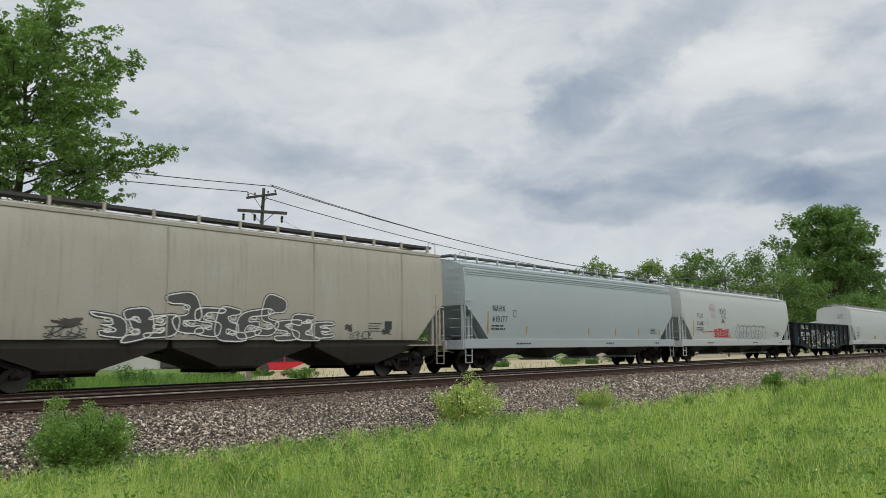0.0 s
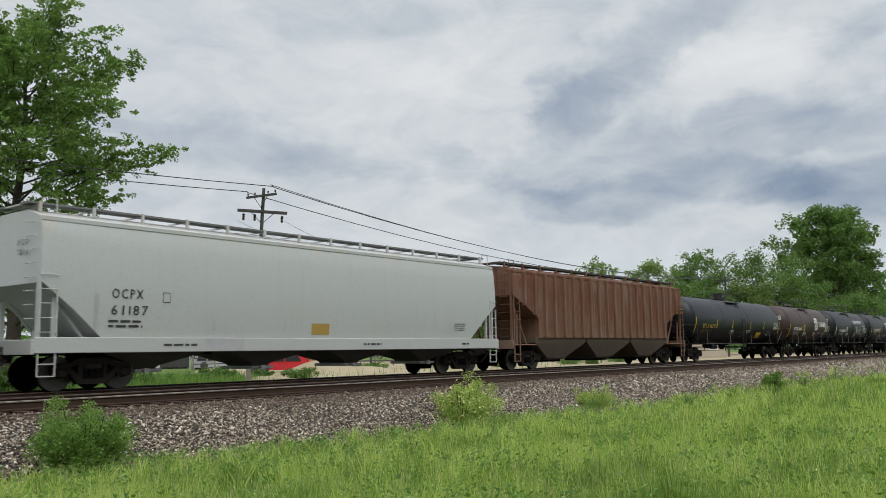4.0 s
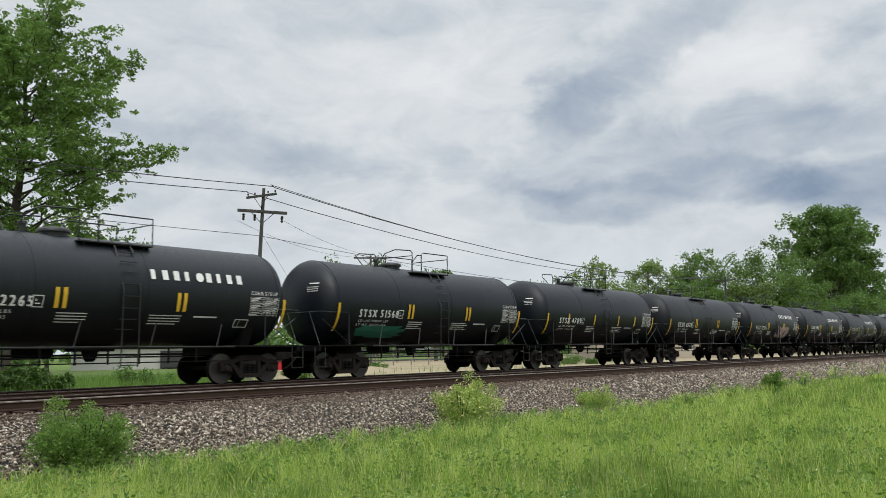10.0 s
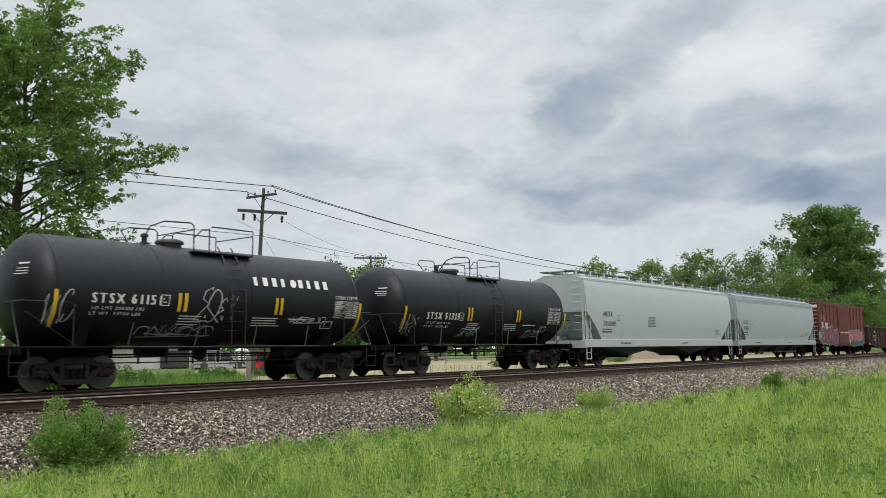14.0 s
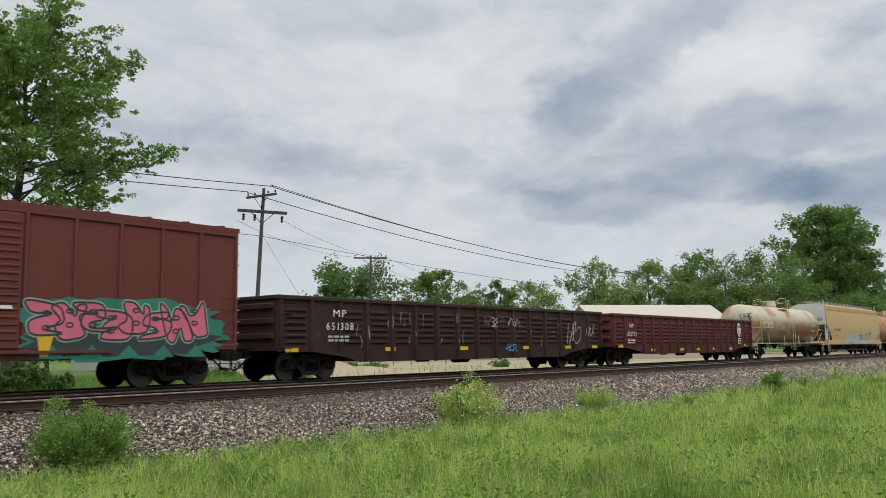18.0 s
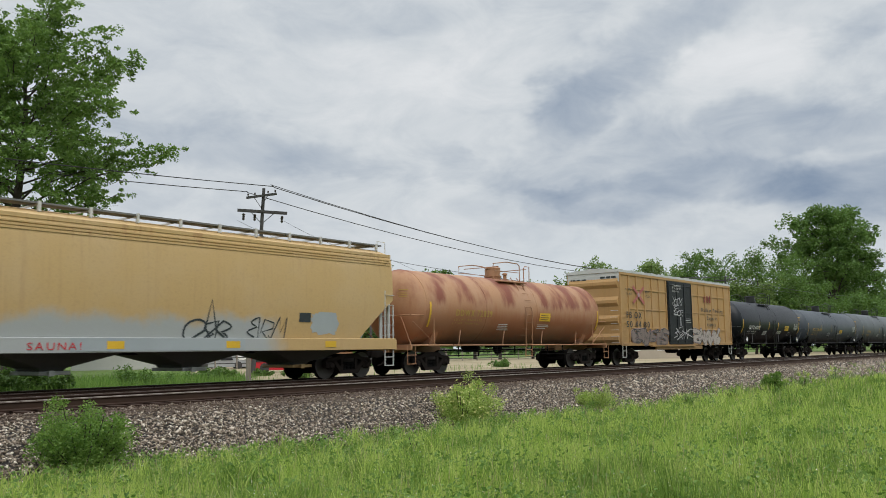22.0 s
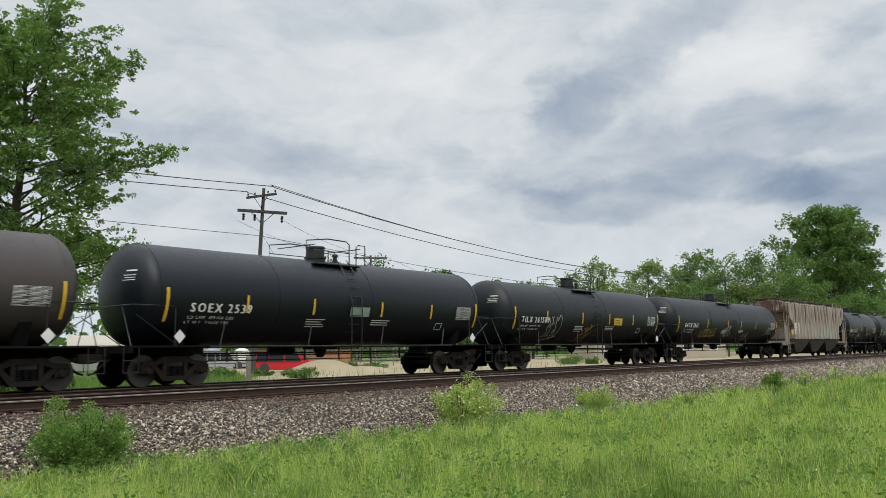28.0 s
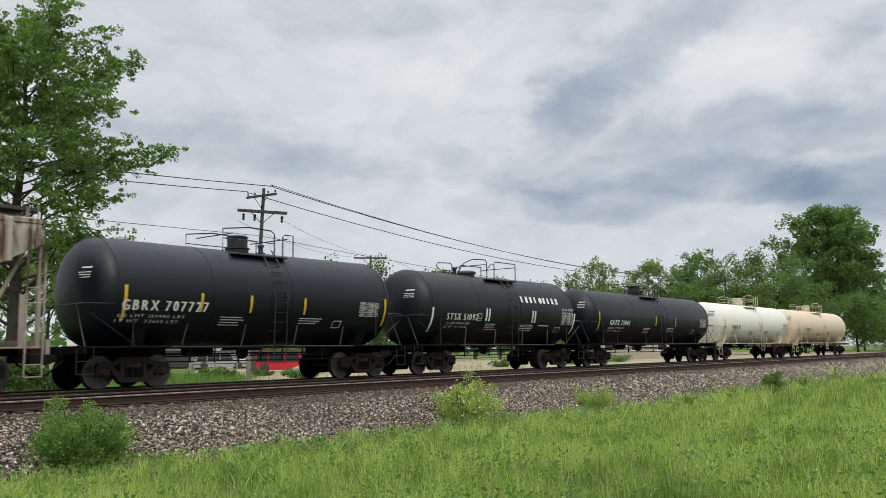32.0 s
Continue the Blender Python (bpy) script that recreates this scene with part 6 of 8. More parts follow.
L = length(24)
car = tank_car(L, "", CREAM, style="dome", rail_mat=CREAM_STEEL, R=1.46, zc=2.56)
place(24, car, "cream tank car streaked with orange rust")
tank_marks(car, "TAEX 1265", random.Random(31), L, -6.8, 1.75, (), col=MARK_BLACK, R=1.46, zc=2.56, base=2.36, yellow=(-2.8, 2.14), panel=MARK_TAN)
F = on_tank(1.46, 2.56)
Flat(F).bar(-6.95, 2.28, 2.4, 0.42, 0.004).done("name_panel", CREAM_STEEL, car)
Flat(F).scrawl(-7.1, 1.62, 1.6, 0.34, random.Random(41), 0.025, 6).done("sprayed_tag", MARK_DARK, car, "dark sprayed scrawl low on the flank")
Flat(F).bar(5.5, 2.08, 1.0, 0.58, 0.004).done("table_panel", CREAM_STEEL, car)
t = Flat(F)
for q in range(5):
    t.bar(5.58, 2.14 + q * 0.095, 0.84, 0.045, 0.008)
t.done("table_lines", MARK_DARK, car, "ruled black data lines")
rnd = random.Random(11)
Flat(lambda u, v, p: (-L / 2 + 0.68 + 0.70 * (1 - math.sqrt(max(0, 1 - (min(1.4, math.hypot(u, v - 2.56)) / 1.46) ** 2))) - p - 0.02, u, v)).scrawl(-1.2, 2.6, 0.9, 0.7, rnd, 0.05, 3).done("sprayed_tag", MARK_DARK, car, "black sprayed scrawl on the tank head")

L = length(25)
car, ys = hopper_car(L, "", TANY, posts=15, rail_mat=PALE_STEEL)
place(25, car, "faded tan covered hopper car with blue-grey patches")
F = on_side(ys)
rnd = random.Random(12)
t = Flat(F)
t.fit("MCEX 351010", -7.75, 2.24, 0.26, 2.0, bold=0.01)
t.done("reporting_mark", MARK_BLACK, car, "black stencilled reporting mark")
Flat(F).small(-7.7, 1.9, 1.7, 2, rnd, 0.05, 0.13).done("weight_data", MARK_OCHRE, car)
Flat(F).blob(6.0, 1.5, 1.3, 0.75, rnd, 0.005, 16, 0.15).done("repaint_patch", PALEBLUE, car, "pale blue-grey repainted patch")
Flat(on_side(lambda v: 1.652)).bar(-2.2, 1.02, 5.5, 0.34, 0.006).done("repaint_patch", PALEBLUE, car)
Flat(F).scrawl(1.3, 1.2, 1.5, 0.8, rnd, 0.06, 3).fresh().stroke([(1.2, 1.2), (1.9, 1.6), (2.1, 2.5), (2.3, 1.6), (3.0, 1.1)], 0.07).scrawl(3.5, 1.3, 1.4, 0.75, rnd, 0.05, 3).done("sprayed_tag", MARK_DARK, car, "black sprayed scrawl")
t = Flat(on_side(lambda v: 1.652))
t.fit("SAUNA!", -3.3, 1.06, 0.2, 1.4)
t.done("sprayed_word", MARK_RED, car, "small red sprayed word")
for u in (-9.2, -1.2, 2.6, 6.6):
    Flat(on_side(lambda v: 1.652)).bar(u, 1.08, 0.5, 0.2).done("reflector", MARK_YELLOW, car)
Flat(F).bar(5.5, 1.9, 0.5, 0.3).done("test_panel", MARK_DARK, car)
# grey bulkhead plate and dark slope sheet at the leading end
h = L / 2 - 0.72
end = [(sy * (1.50 - 0.06 * q), 2.78 + 1.60 * q) for sy, q in ((-1, 0), (-1, 1))] + [(-0.76, 4.63), (0.76, 4.63)] + [(1.44, 4.38), (1.50, 2.78)]
part("end_bulkhead", Geo().loft([[(x, y, z) for y, z in end] for x in (-h - 0.012, -h + 0.004)]), PALE_STEEL, car, "grey-white end bulkhead")
part("slope_sheet", Geo().loft([[(-h - 0.01, y, 2.74), (-h - 0.01, y, 2.70), (-h + 1.72, y, 1.26), (-h + 1.72, y, 1.30)] for y in (-1.50, 1.50)]), SLATE, car, "dark slope sheet under the end")
Flat(lambda u, v, p: (-L / 2 + 0.70 - p, u, v)).bar(-1.25, 3.1, 0.8, 0.28, 0.012).done("end_panel_patch", MARK_AQUA, car)

L = length(26)
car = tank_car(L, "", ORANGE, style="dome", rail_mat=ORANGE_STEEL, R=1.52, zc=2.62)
place(26, car, "faded orange tank car with dark red peeling patches")
tank_marks(car, "DDWX 72839", random.Random(32), L, -5.0, 2.2, (), col=MARK_OCHRE, R=1.52, zc=2.62, yellow=(1.25, 2.2), base=2.3, table=False)

L = length(27)
car = box_car(L, "", BOXYELLOW, top=5.12, ribs=(7, 7), door=(-2.1, 1.35), end_ribs=4, kind="yellow", door_mat=DOORBLACK)
place(27, car, "yellow high boxcar with a black sliding door")
F = on_side(lambda v: 1.62)
rnd = random.Random(14)
t = Flat(F)
for s0, u, v, w in (("next", -7.5, 4.0, 0.65), ("road", -7.4, 3.75, 0.65), ("any", -5.1, 3.95, 0.5), ("road", -5.0, 3.7, 0.6)):
    t.fresh().fit(s0, u, v, 0.2, w)
t.fresh().fit("FB OX", -7.45, 2.52, 0.36, 1.75, bold=0.03)
t.fresh().fit("50 44 80", -7.45, 2.02, 0.36, 2.65, bold=0.03)
t.done("reporting_mark", MARK_BLACK, car, "black stencilled reporting mark")
Flat(F).stroke([(-6.55, 3.35), (-5.2, 4.25)], 0.16, 0.012).fresh().stroke([(-6.55, 4.25), (-5.2, 3.35)], 0.16, 0.012).done("emblem_cross", MARK_ROSERED, car, "crossed bars emblem")
Flat(F).disc(-5.88, 3.8, 0.13, 16, 0.02).done("emblem_hub", MARK_ROSE, car)
Flat(F).blocks(3.3, 3.72, 1.3, 0.42, 3).done("maker_name", MARK_BRICK, car, "row of dark red block shapes")
t = Flat(F)
t.fit("Railcar Pooling", 2.85, 3.12, 0.26, 3.3, bold=0.02)
t.fit("Experts", 3.7, 2.62, 0.26, 1.6, bold=0.02)
t.done("slogan", MARK_DARK, car, "dark lettered slogan")
Flat(F).blocks(3.7, 2.22, 1.5, 0.18, 7).done("slogan_blocks", MARK_DARK, car)
wall_piece(F, car, -6.8, 1.12, 4.4, 0.85, 6, MARK_MAUVE, rnd, MARK_DARK, MARK_ROSE, 0.034, fill_label="dull mauve sprayed fill")
wall_piece(F, car, 1.6, 1.10, 4.1, 0.92, 5, MARK_CHALK, rnd, MARK_DARK, MARK_ROSE, 0.028, fill_label="silver sprayed letter shapes with pink edges", rise=0.1)
G = on_side(lambda v: 1.70)
t = Flat(G)
for s0, v0, w0 in (("CLOSE AND LOCK", 4.50, 1.25), ("BOTH DOORS BEFORE", 4.33, 1.45), ("MOVING CAR", 4.16, 0.9)):
    t.fit(s0, -1.6, v0, 0.10, w0)
t.done("door_notice", MARK_WHITE, car, "white door warning in capitals")
Flat(G).scrawl(-1.6, 3.3, 1.3, 0.55, rnd, 0.05, 4).scrawl(-1.6, 2.8, 1.4, 0.4, rnd, 0.05, 4).scrawl(-1.7, 1.4, 2.8, 0.7, rnd, 0.05, 4).bar(-0.6, 2.2, 0.12, 0.5).small(0.2, 2.6, 0.8, 3, rnd, 0.04, 0.1).done("sprayed_tag", MARK_GREY, car, "silver sprayed scrawl on the black door")
Flat(lambda u, v, p: (-L / 2 + 0.98 - 0.005 - p, u, v)).bar(-1.56, 4.45, 3.12, 0.5, 0.002).done("end_panel", PALE_STEEL, car)
Flat(lambda u, v, p: (-L / 2 + 0.98 - 0.03 - p, u, v)).small(-1.4, 4.65, 1.0, 1, rnd, 0.1).small(0.4, 4.6, 1.0, 1, rnd, 0.07).done("end_stencil", MARK_DARK, car)

L = length(28)
car = tank_car(L, "", BLACK, style="dome", R=1.53, zc=2.68)
place(28, car, "black tank car with a yellow warning panel")
tank_marks(car, "GATX 60812", random.Random(33), L, -5.15, 2.1, (-3.0, -0.9, 1.2), R=1.53, zc=2.68, yellow=(2.9, 2.1), placard=(-5.6, 5.9))

L = length(29)
car = tank_car(L, "", SLATE, style="dome", R=1.45, zc=2.56)
place(29, car, "slate-grey tank car with faded yellow lettering")
tank_marks(car, "UTLX 201400", random.Random(34), L, -6.65, 2.35, (-4.2, -0.8), col=MARK_OCHRE, stripe=MARK_OCHRE, R=1.45, zc=2.56, yellow=(1.95, 1.94), placard=(6.9,))

L = length(30)
car = tank_car(L, "", SLATE2, style="dome", R=1.5, zc=2.62)
place(30, car, "pale grey dusty tank car")
tank_marks(car, "UTLX 66", random.Random(35), L, -6.4, 1.4, (-1.0, 2.6), col=MARK_OCHRE, stripe=MARK_OCHRE, R=1.5, zc=2.62, yellow=(3.2, 1.9))

L = length(31)
car = tank_car(L, "", DKBROWN, style="dome")
place(31, car, "dark brown-black tank car with a yellow panel")
tank_marks(car, "UTLX 20", random.Random(36), L, -5.6, 1.4, (-3.0, -0.6, 2.0), yellow=(2.5, 2.0), placard=(-5.8, 6.2))
Flat(on_tank(1.5, 2.66)).scrawl(-3.4, 1.6, 2.2, 0.55, random.Random(15), 0.04, 5).done("sprayed_tag", MARK_GREY, car)

L = length(32)
car = tank_car(L, "", BLACK, style="dome")
place(32, car, "black tank car with white diamond placards")
tank_marks(car, "SOEX 2539", random.Random(37), L, -6.45, 1.95, (-4.45, -1.7, 1.6, 4.4), yellow=None, placard=(-6.8, 7.1))
Flat(on_tank(1.5, 2.66)).bar(0.05, 2.15, 0.95, 0.32).done("name_panel", MARK_AQUA, car)

L = length(33)
car = tank_car(L, "", BLACK2, style="dome", R=1.45, zc=2.58)
place(33, car, "black tank car tagged with silver and olive spray")
tank_marks(car, "TILX 261589", random.Random(38), L, -6.7, 2.0, (-4.6, -1.3, 1.5, 4.2), R=1.45, zc=2.58, yellow=(2.05, 2.12), placard=(7.1,))
F = on_tank(1.45, 2.58)
rnd = random.Random(16)
Flat(F).scrawl(-4.5, 1.45, 1.2, 0.95, rnd, 0.04, 5).done("sprayed_tag", MARK_GREY, car)
Flat(F).scrawl(-1.3, 1.3, 1.2, 0.75, rnd, 0.05, 4).done("sprayed_tag", MARK_OCHRE, car)

L = length(34)
car = tank_car(L, "", BLACK2, style="dome", R=1.45, zc=2.58)
place(34, car, "worn black tank car covered in small scrawls")
tank_marks(car, "GATX 2613", random.Random(39), L, -8.05, 1.75, (-4.5, -1.0, 1.5, 4.5), R=1.45, zc=2.58)
Flat(on_tank(1.45, 2.58)).scrawl(-5.4, 1.6, 2.6, 0.5, rnd, 0.04, 7).done("sprayed_tag", MARK_OCHRE, car)
Flat(on_tank(1.45, 2.58)).scrawl(-1.4, 1.6, 1.1, 0.6, rnd, 0.05, 4).scrawl(2.6, 1.4, 0.9, 0.5, rnd, 0.04, 3).scrawl(7.0, 1.8, 0.8, 0.5, rnd, 0.04, 3).done("sprayed_tag", MARK_GREY, car)

L = length(35)
car, ys = hopper_car(L, "", PEELED, bays=3, ribs=18, curve=0.02, posts=13, bay_mat=GRIME_SHADE, rail_mat=PEELED, rib_mat=PEELRIB, slope=2.25, cut=3.7, step=2.45, near_sill=False, zt=1.46, bay_bot=0.8, bay_low=0.36, eave=4.30, roof=4.55)
place(35, car, "peeling pale ribbed hopper car with brown rust streaks")
F = on_side(lambda v: 1.565)
t = Flat(F).bar(-6.85, 2.32, 0.62, 0.42).fresh().bar(-6.05, 2.32, 0.55, 0.42).fresh().bar(-6.85, 1.88, 0.55, 0.4).fresh().bar(-6.1, 1.88, 0.68, 0.4)
t.done("stencil_panel", MARK_WHITE, car)
t = Flat(on_side(lambda v: 1.575))
for s0, u, v, w in (("AE", -6.8, 2.38, 0.5), ("X", -5.9, 2.38, 0.26), ("16", -6.78, 1.94, 0.4), ("408", -6.06, 1.94, 0.6)):
    t.fresh().fit(s0, u, v, 0.29, w)
t.done("reporting_mark", MARK_BLACK, car, "black stencilled reporting mark")
for u in (-7.65, -4.4, -0.7, 3.2, 6.0):
    Flat(F).bar(u, 1.80 if u < -7 else 1.50, 0.56, 0.40 if u < -7 else 0.13).done("reflector", MARK_YELLOW, car)
Flat(F).blob(-0.1, 1.5, 5.4, 0.85, random.Random(17), 0.004, 26, 0.1).done("repaint_patch", MARK_AQUA, car, "pale aqua repainted patch")

L = length(36)
car = tank_car(L, "", BLACK, style="dome", R=1.53, zc=2.68)
place(36, car, "black tank car with bold white lettering")
tank_marks(car, "GBRX 707727", random.Random(40), L, -5.2, 2.45, (-2.7, -0.9, 1.3), R=1.53, zc=2.68, h=0.29)

L = length(37)
car = tank_car(L, "", BLACK2)
place(37, car, "black syrup tank car with white stripes and lettering")
syrup_marks(car, "51092", random.Random(41), True, True, MARK_WHITE, L=L)

L = length(38)
car = tank_car(L, "", BLACK, style="dome", R=1.42, zc=2.58)
place(38, car, "slim black tank car near the train's end")
tank_marks(car, "GATX 75045", random.Random(42), L, -6.0, 2.0, (-0.5, 2.2), R=1.42, zc=2.58)

L = length(39)
car = tank_car(L, "", TANKWHITE, style="dome", rail_mat=CREAM_STEEL, R=1.42, zc=2.52)
place(39, car, "off-white tank car near the train's end")
tank_marks(car, "TAEX 12", random.Random(43), L, -5.4, 1.4, (), col=MARK_BLACK, R=1.42, zc=2.52)

L = length(40)
car = tank_car(L, "", TANKTAN, style="dome", rail_mat=CREAM_STEEL, R=1.42, zc=2.52)
place(40, car, "tan stained tank car closing the train")
tank_marks(car, "TAEX 12", random.Random(44), L, -5.4, 1.4, (), col=MARK_BLACK, R=1.42, zc=2.52, table=False)

# tarpaulin over the load in the black gondola
load = thing("covered_load", "dull green tarpaulin-covered load heaped in the gondola", "load")
g = Geo()
rings = []
for k in range(7):
    q = k / 6
    rings.append([(math.cos(a) * 2.6 * (1 - q * 0.9), math.sin(a) * 1.3 * (1 - q * 0.9), 1.15 + 1.95 * math.sin(q * math.pi / 2) ** 0.6) for a in np.linspace(0, 6.283, 21)[:-1]])
g.loft(rings)
part("tarpaulin", g, TARP, load, smooth=True)
CARS.append((load, 80.2))


# ---- the place ----
GROUND = ground_mat()
SAND = sand_mat()
BALLAST = ballast_mat("ballast_stone", True)
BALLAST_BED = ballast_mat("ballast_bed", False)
STONE = ballast_mat("ballast_single_stone", True, True)
RAIL = plain("rail_rust", rgb(0.050, 0.031, 0.023), 0.85, 0.0, 0.4, 5, spec=0.15)
RAILTOP = plain("rail_head", rgb(0.42, 0.37, 0.33), 0.45, 0.6, 0.3, 3)
# same polished head, colour darkened on rails that catch no glint of sky
RAILTOP_DIM = plain("rail_head_dim", rgb(0.13, 0.105, 0.09), 0.5, 0.4, 0.3, 3)
TIE = plain("creosoted_tie", rgb(0.042, 0.026, 0.020), 0.9, 0.0, 0.5, 4, 0.5, spec=0.15)
NEAR_TRACK = -4.30


def hummock(x, y):
    """Low swells of the meadow."""
    fade = np.clip((-8.6 - y) / 1.5, 0, 1)
    return fade * (0.055 * np.sin(0.9 * x + 1.3 * np.sin(0.6 * y)) * np.sin(1.1 * y + 0.5 * x) + 0.035 * np.sin(2.3 * x - 1.1 * y) * np.sin(1.7 * y + 0.9 * x + 1.0))


def ground_height(x, y):
    """Embankment, shallow ditch on the near side, meadow rising to the lens; flat land beyond."""
    if y < -8.0:
        z = -1.235 + 0.0355 * (-8.0 - y)
    elif y < -5.75:
        z = -0.29 - (-5.75 - y) / 2.25 * 0.945
    elif y < 1.9:
        z = -0.36
    elif y < 5:
        z = -0.36 - (y - 1.9) / 3.1 * 0.10
    else:
        z = -0.46
    return z


def build_ground():
    ys = [-3000, -400, -120, -60, -40, -30] + list(np.linspace(-26, -8.0, 40)) + list(np.linspace(-7.6, 5, 32)) + [7, 9, 12, 16, 22, 30, 45, 70, 110, 200, 500, 3000]
    xs = [-3000, -500, -150, -60, -30, -15] + list(np.linspace(-8, 60, 120)) + list(np.linspace(62, 160, 60)) + [180, 220, 300, 500, 900, 3000]
    vs, fs = [], []
    for y in ys:
        for x in xs:
            z = ground_height(x, y)
            if -60 < y < -8.2 and abs(x) < 200:
                z += float(hummock(x, y))
            vs.append((x, y, z))
    n = len(xs)
    for j in range(len(ys) - 1):
        for i in range(n - 1):
            fs.append((j * n + i, j * n + i + 1, (j + 1) * n + i + 1, (j + 1) * n + i))
    g = Geo().add(vs, fs)
    ob = new("ground", g.mesh("ground", GROUND, True))
    return tagged(ob, "green meadow sloping to the railway bank", "ground", kind="structure")


build_ground()


def build_track(yc, dz, label, heads):
    """One track: two rails on tie plates and ties."""
    for sy, head in zip((-1, 1), heads):
        c = yc + sy * 0.755
        prof = [(-0.075, -0.185), (0.075, -0.185), (0.075, -0.17), (0.012, -0.15), (0.012, -0.050), (0.036, -0.036), (0.036, -0.006), (-0.036, -0.006), (-0.036, -0.036), (-0.012, -0.050), (-0.012, -0.15), (-0.075, -0.17)]
        g = Geo().loft([[(x, c + y, z + dz) for y, z in prof] for x in (-150, 60, 800)])
        r = tagged(new("rail", g.mesh("rail", RAIL)), label, "rail", "rails of the two tracks", "structure")
        part("rail_head", Geo().loft([[(x, c - 0.037, dz - 0.022), (x, c + 0.037, dz - 0.022), (x, c + 0.034, dz - 0.003), (x, c + 0.028, dz), (x, c - 0.028, dz), (x, c - 0.034, dz - 0.003)] for x in (-150, 60, 800)]), head, r)


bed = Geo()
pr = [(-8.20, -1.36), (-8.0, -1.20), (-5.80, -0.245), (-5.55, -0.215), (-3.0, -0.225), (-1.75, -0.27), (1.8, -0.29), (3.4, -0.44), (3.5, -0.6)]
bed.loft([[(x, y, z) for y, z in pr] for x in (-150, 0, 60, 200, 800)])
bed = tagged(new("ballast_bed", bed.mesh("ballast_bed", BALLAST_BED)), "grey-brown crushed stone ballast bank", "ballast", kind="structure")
build_track(0.0, 0.0, "dark rusty steel rail under the train", (RAILTOP_DIM, RAILTOP_DIM))
build_track(NEAR_TRACK, 0.03, "rusty steel rail with a polished head, empty track", (RAILTOP, RAILTOP_DIM))


def build_ties():
    me = Geo().box(-0.115, 0.115, -1.30, 1.30, -0.36, -0.19, 0.012).mesh("tie", TIE)
    for i in range(200):
        put("tie", me, bed, (4 + i * 0.5, 0, 0))
        put("tie", me, bed, (2.2 + i * 0.5, NEAR_TRACK, 0.028))
    far = Geo()
    for i in range(300):
        x = 104 + i * 0.5
        far.box(x - 0.115, x + 0.115, -1.3, 1.3, -0.36, -0.19)
        far.box(x - 0.115, x + 0.115, NEAR_TRACK - 1.3, NEAR_TRACK + 1.3, -0.33, -0.162)
    tagged(part("far_ties", far, TIE, bed), kind="stuff")


build_ties()


# ---- beyond the track ----
LEAF_NEAR = leaf_mat("leaf_ash", rgb(0.060, 0.125, 0.028), rgb(0.115, 0.215, 0.050), rgb(0.215, 0.335, 0.090), 0.52)
LEAF_DARK = leaf_mat("leaf_dark", rgb(0.045, 0.095, 0.028), rgb(0.080, 0.155, 0.042), rgb(0.13, 0.215, 0.062), 0.42)
LEAF_MID = leaf_mat("leaf_mid", rgb(0.050, 0.105, 0.026), rgb(0.092, 0.180, 0.042), rgb(0.155, 0.260, 0.068), 0.42)
LEAF_PALE = leaf_mat("leaf_pale", rgb(0.085, 0.14, 0.040), rgb(0.15, 0.23, 0.065), rgb(0.25, 0.34, 0.11), 0.38)
LEAF_BUSH = leaf_mat("leaf_bush", rgb(0.050, 0.12, 0.020), rgb(0.115, 0.235, 0.042), rgb(0.28, 0.42, 0.10), 0.5)
LEAF_YELLOW = leaf_mat("leaf_yellow_bush", rgb(0.15, 0.25, 0.035), rgb(0.30, 0.42, 0.07), rgb(0.52, 0.60, 0.20), 0.45)
BARK = plain("bark", rgb(0.055, 0.045, 0.036), 0.95, 0.0, 0.5, 6, 0.8)
POLEWOOD = plain("pole_wood", rgb(0.068, 0.067, 0.066), 0.9, 0.0, 0.4, 5, 0.5)
WIRE = plain("wire_dark", rgb(0.05, 0.05, 0.052), 0.6, 0.2, 0.1, 3, 0.0)
CERAMIC = plain("insulator_dark", rgb(0.045, 0.035, 0.03), 0.25, 0.0, 0.2, 3, 0.0)
REDPAINT = plain("red_paint", rgb(0.55, 0.018, 0.030), 0.45, 0.0, 0.25, 2, 0.1)
WHITEWALL = plain("white_siding", rgb(0.74, 0.74, 0.72), 0.6, 0.0, 0.15, 1.5, 0.1)
SHEDWALL = plain("weathered_white_siding", rgb(0.46, 0.46, 0.44), 0.7, 0.0, 0.3, 1.5, 0.1)
CREAMROOF = plain("cream_metal_roof", rgb(0.46, 0.405, 0.325), 0.5, 0.0, 0.15, 0.6, 0.1)
SILVER = plain("silver_paint", rgb(0.42, 0.44, 0.46), 0.4, 0.3, 0.2, 2, 0.1)
GREYWOOD = plain("grey_wood", rgb(0.24, 0.21, 0.18), 0.9, 0.0, 0.45, 5, 0.4)
DARKSTEEL = plain("dark_machinery", rgb(0.05, 0.05, 0.05), 0.6, 0.1, 0.4, 3)
GLASSDARK = plain("window_dark", rgb(0.03, 0.035, 0.04), 0.15, 0.0, 0.1, 2, 0.0)


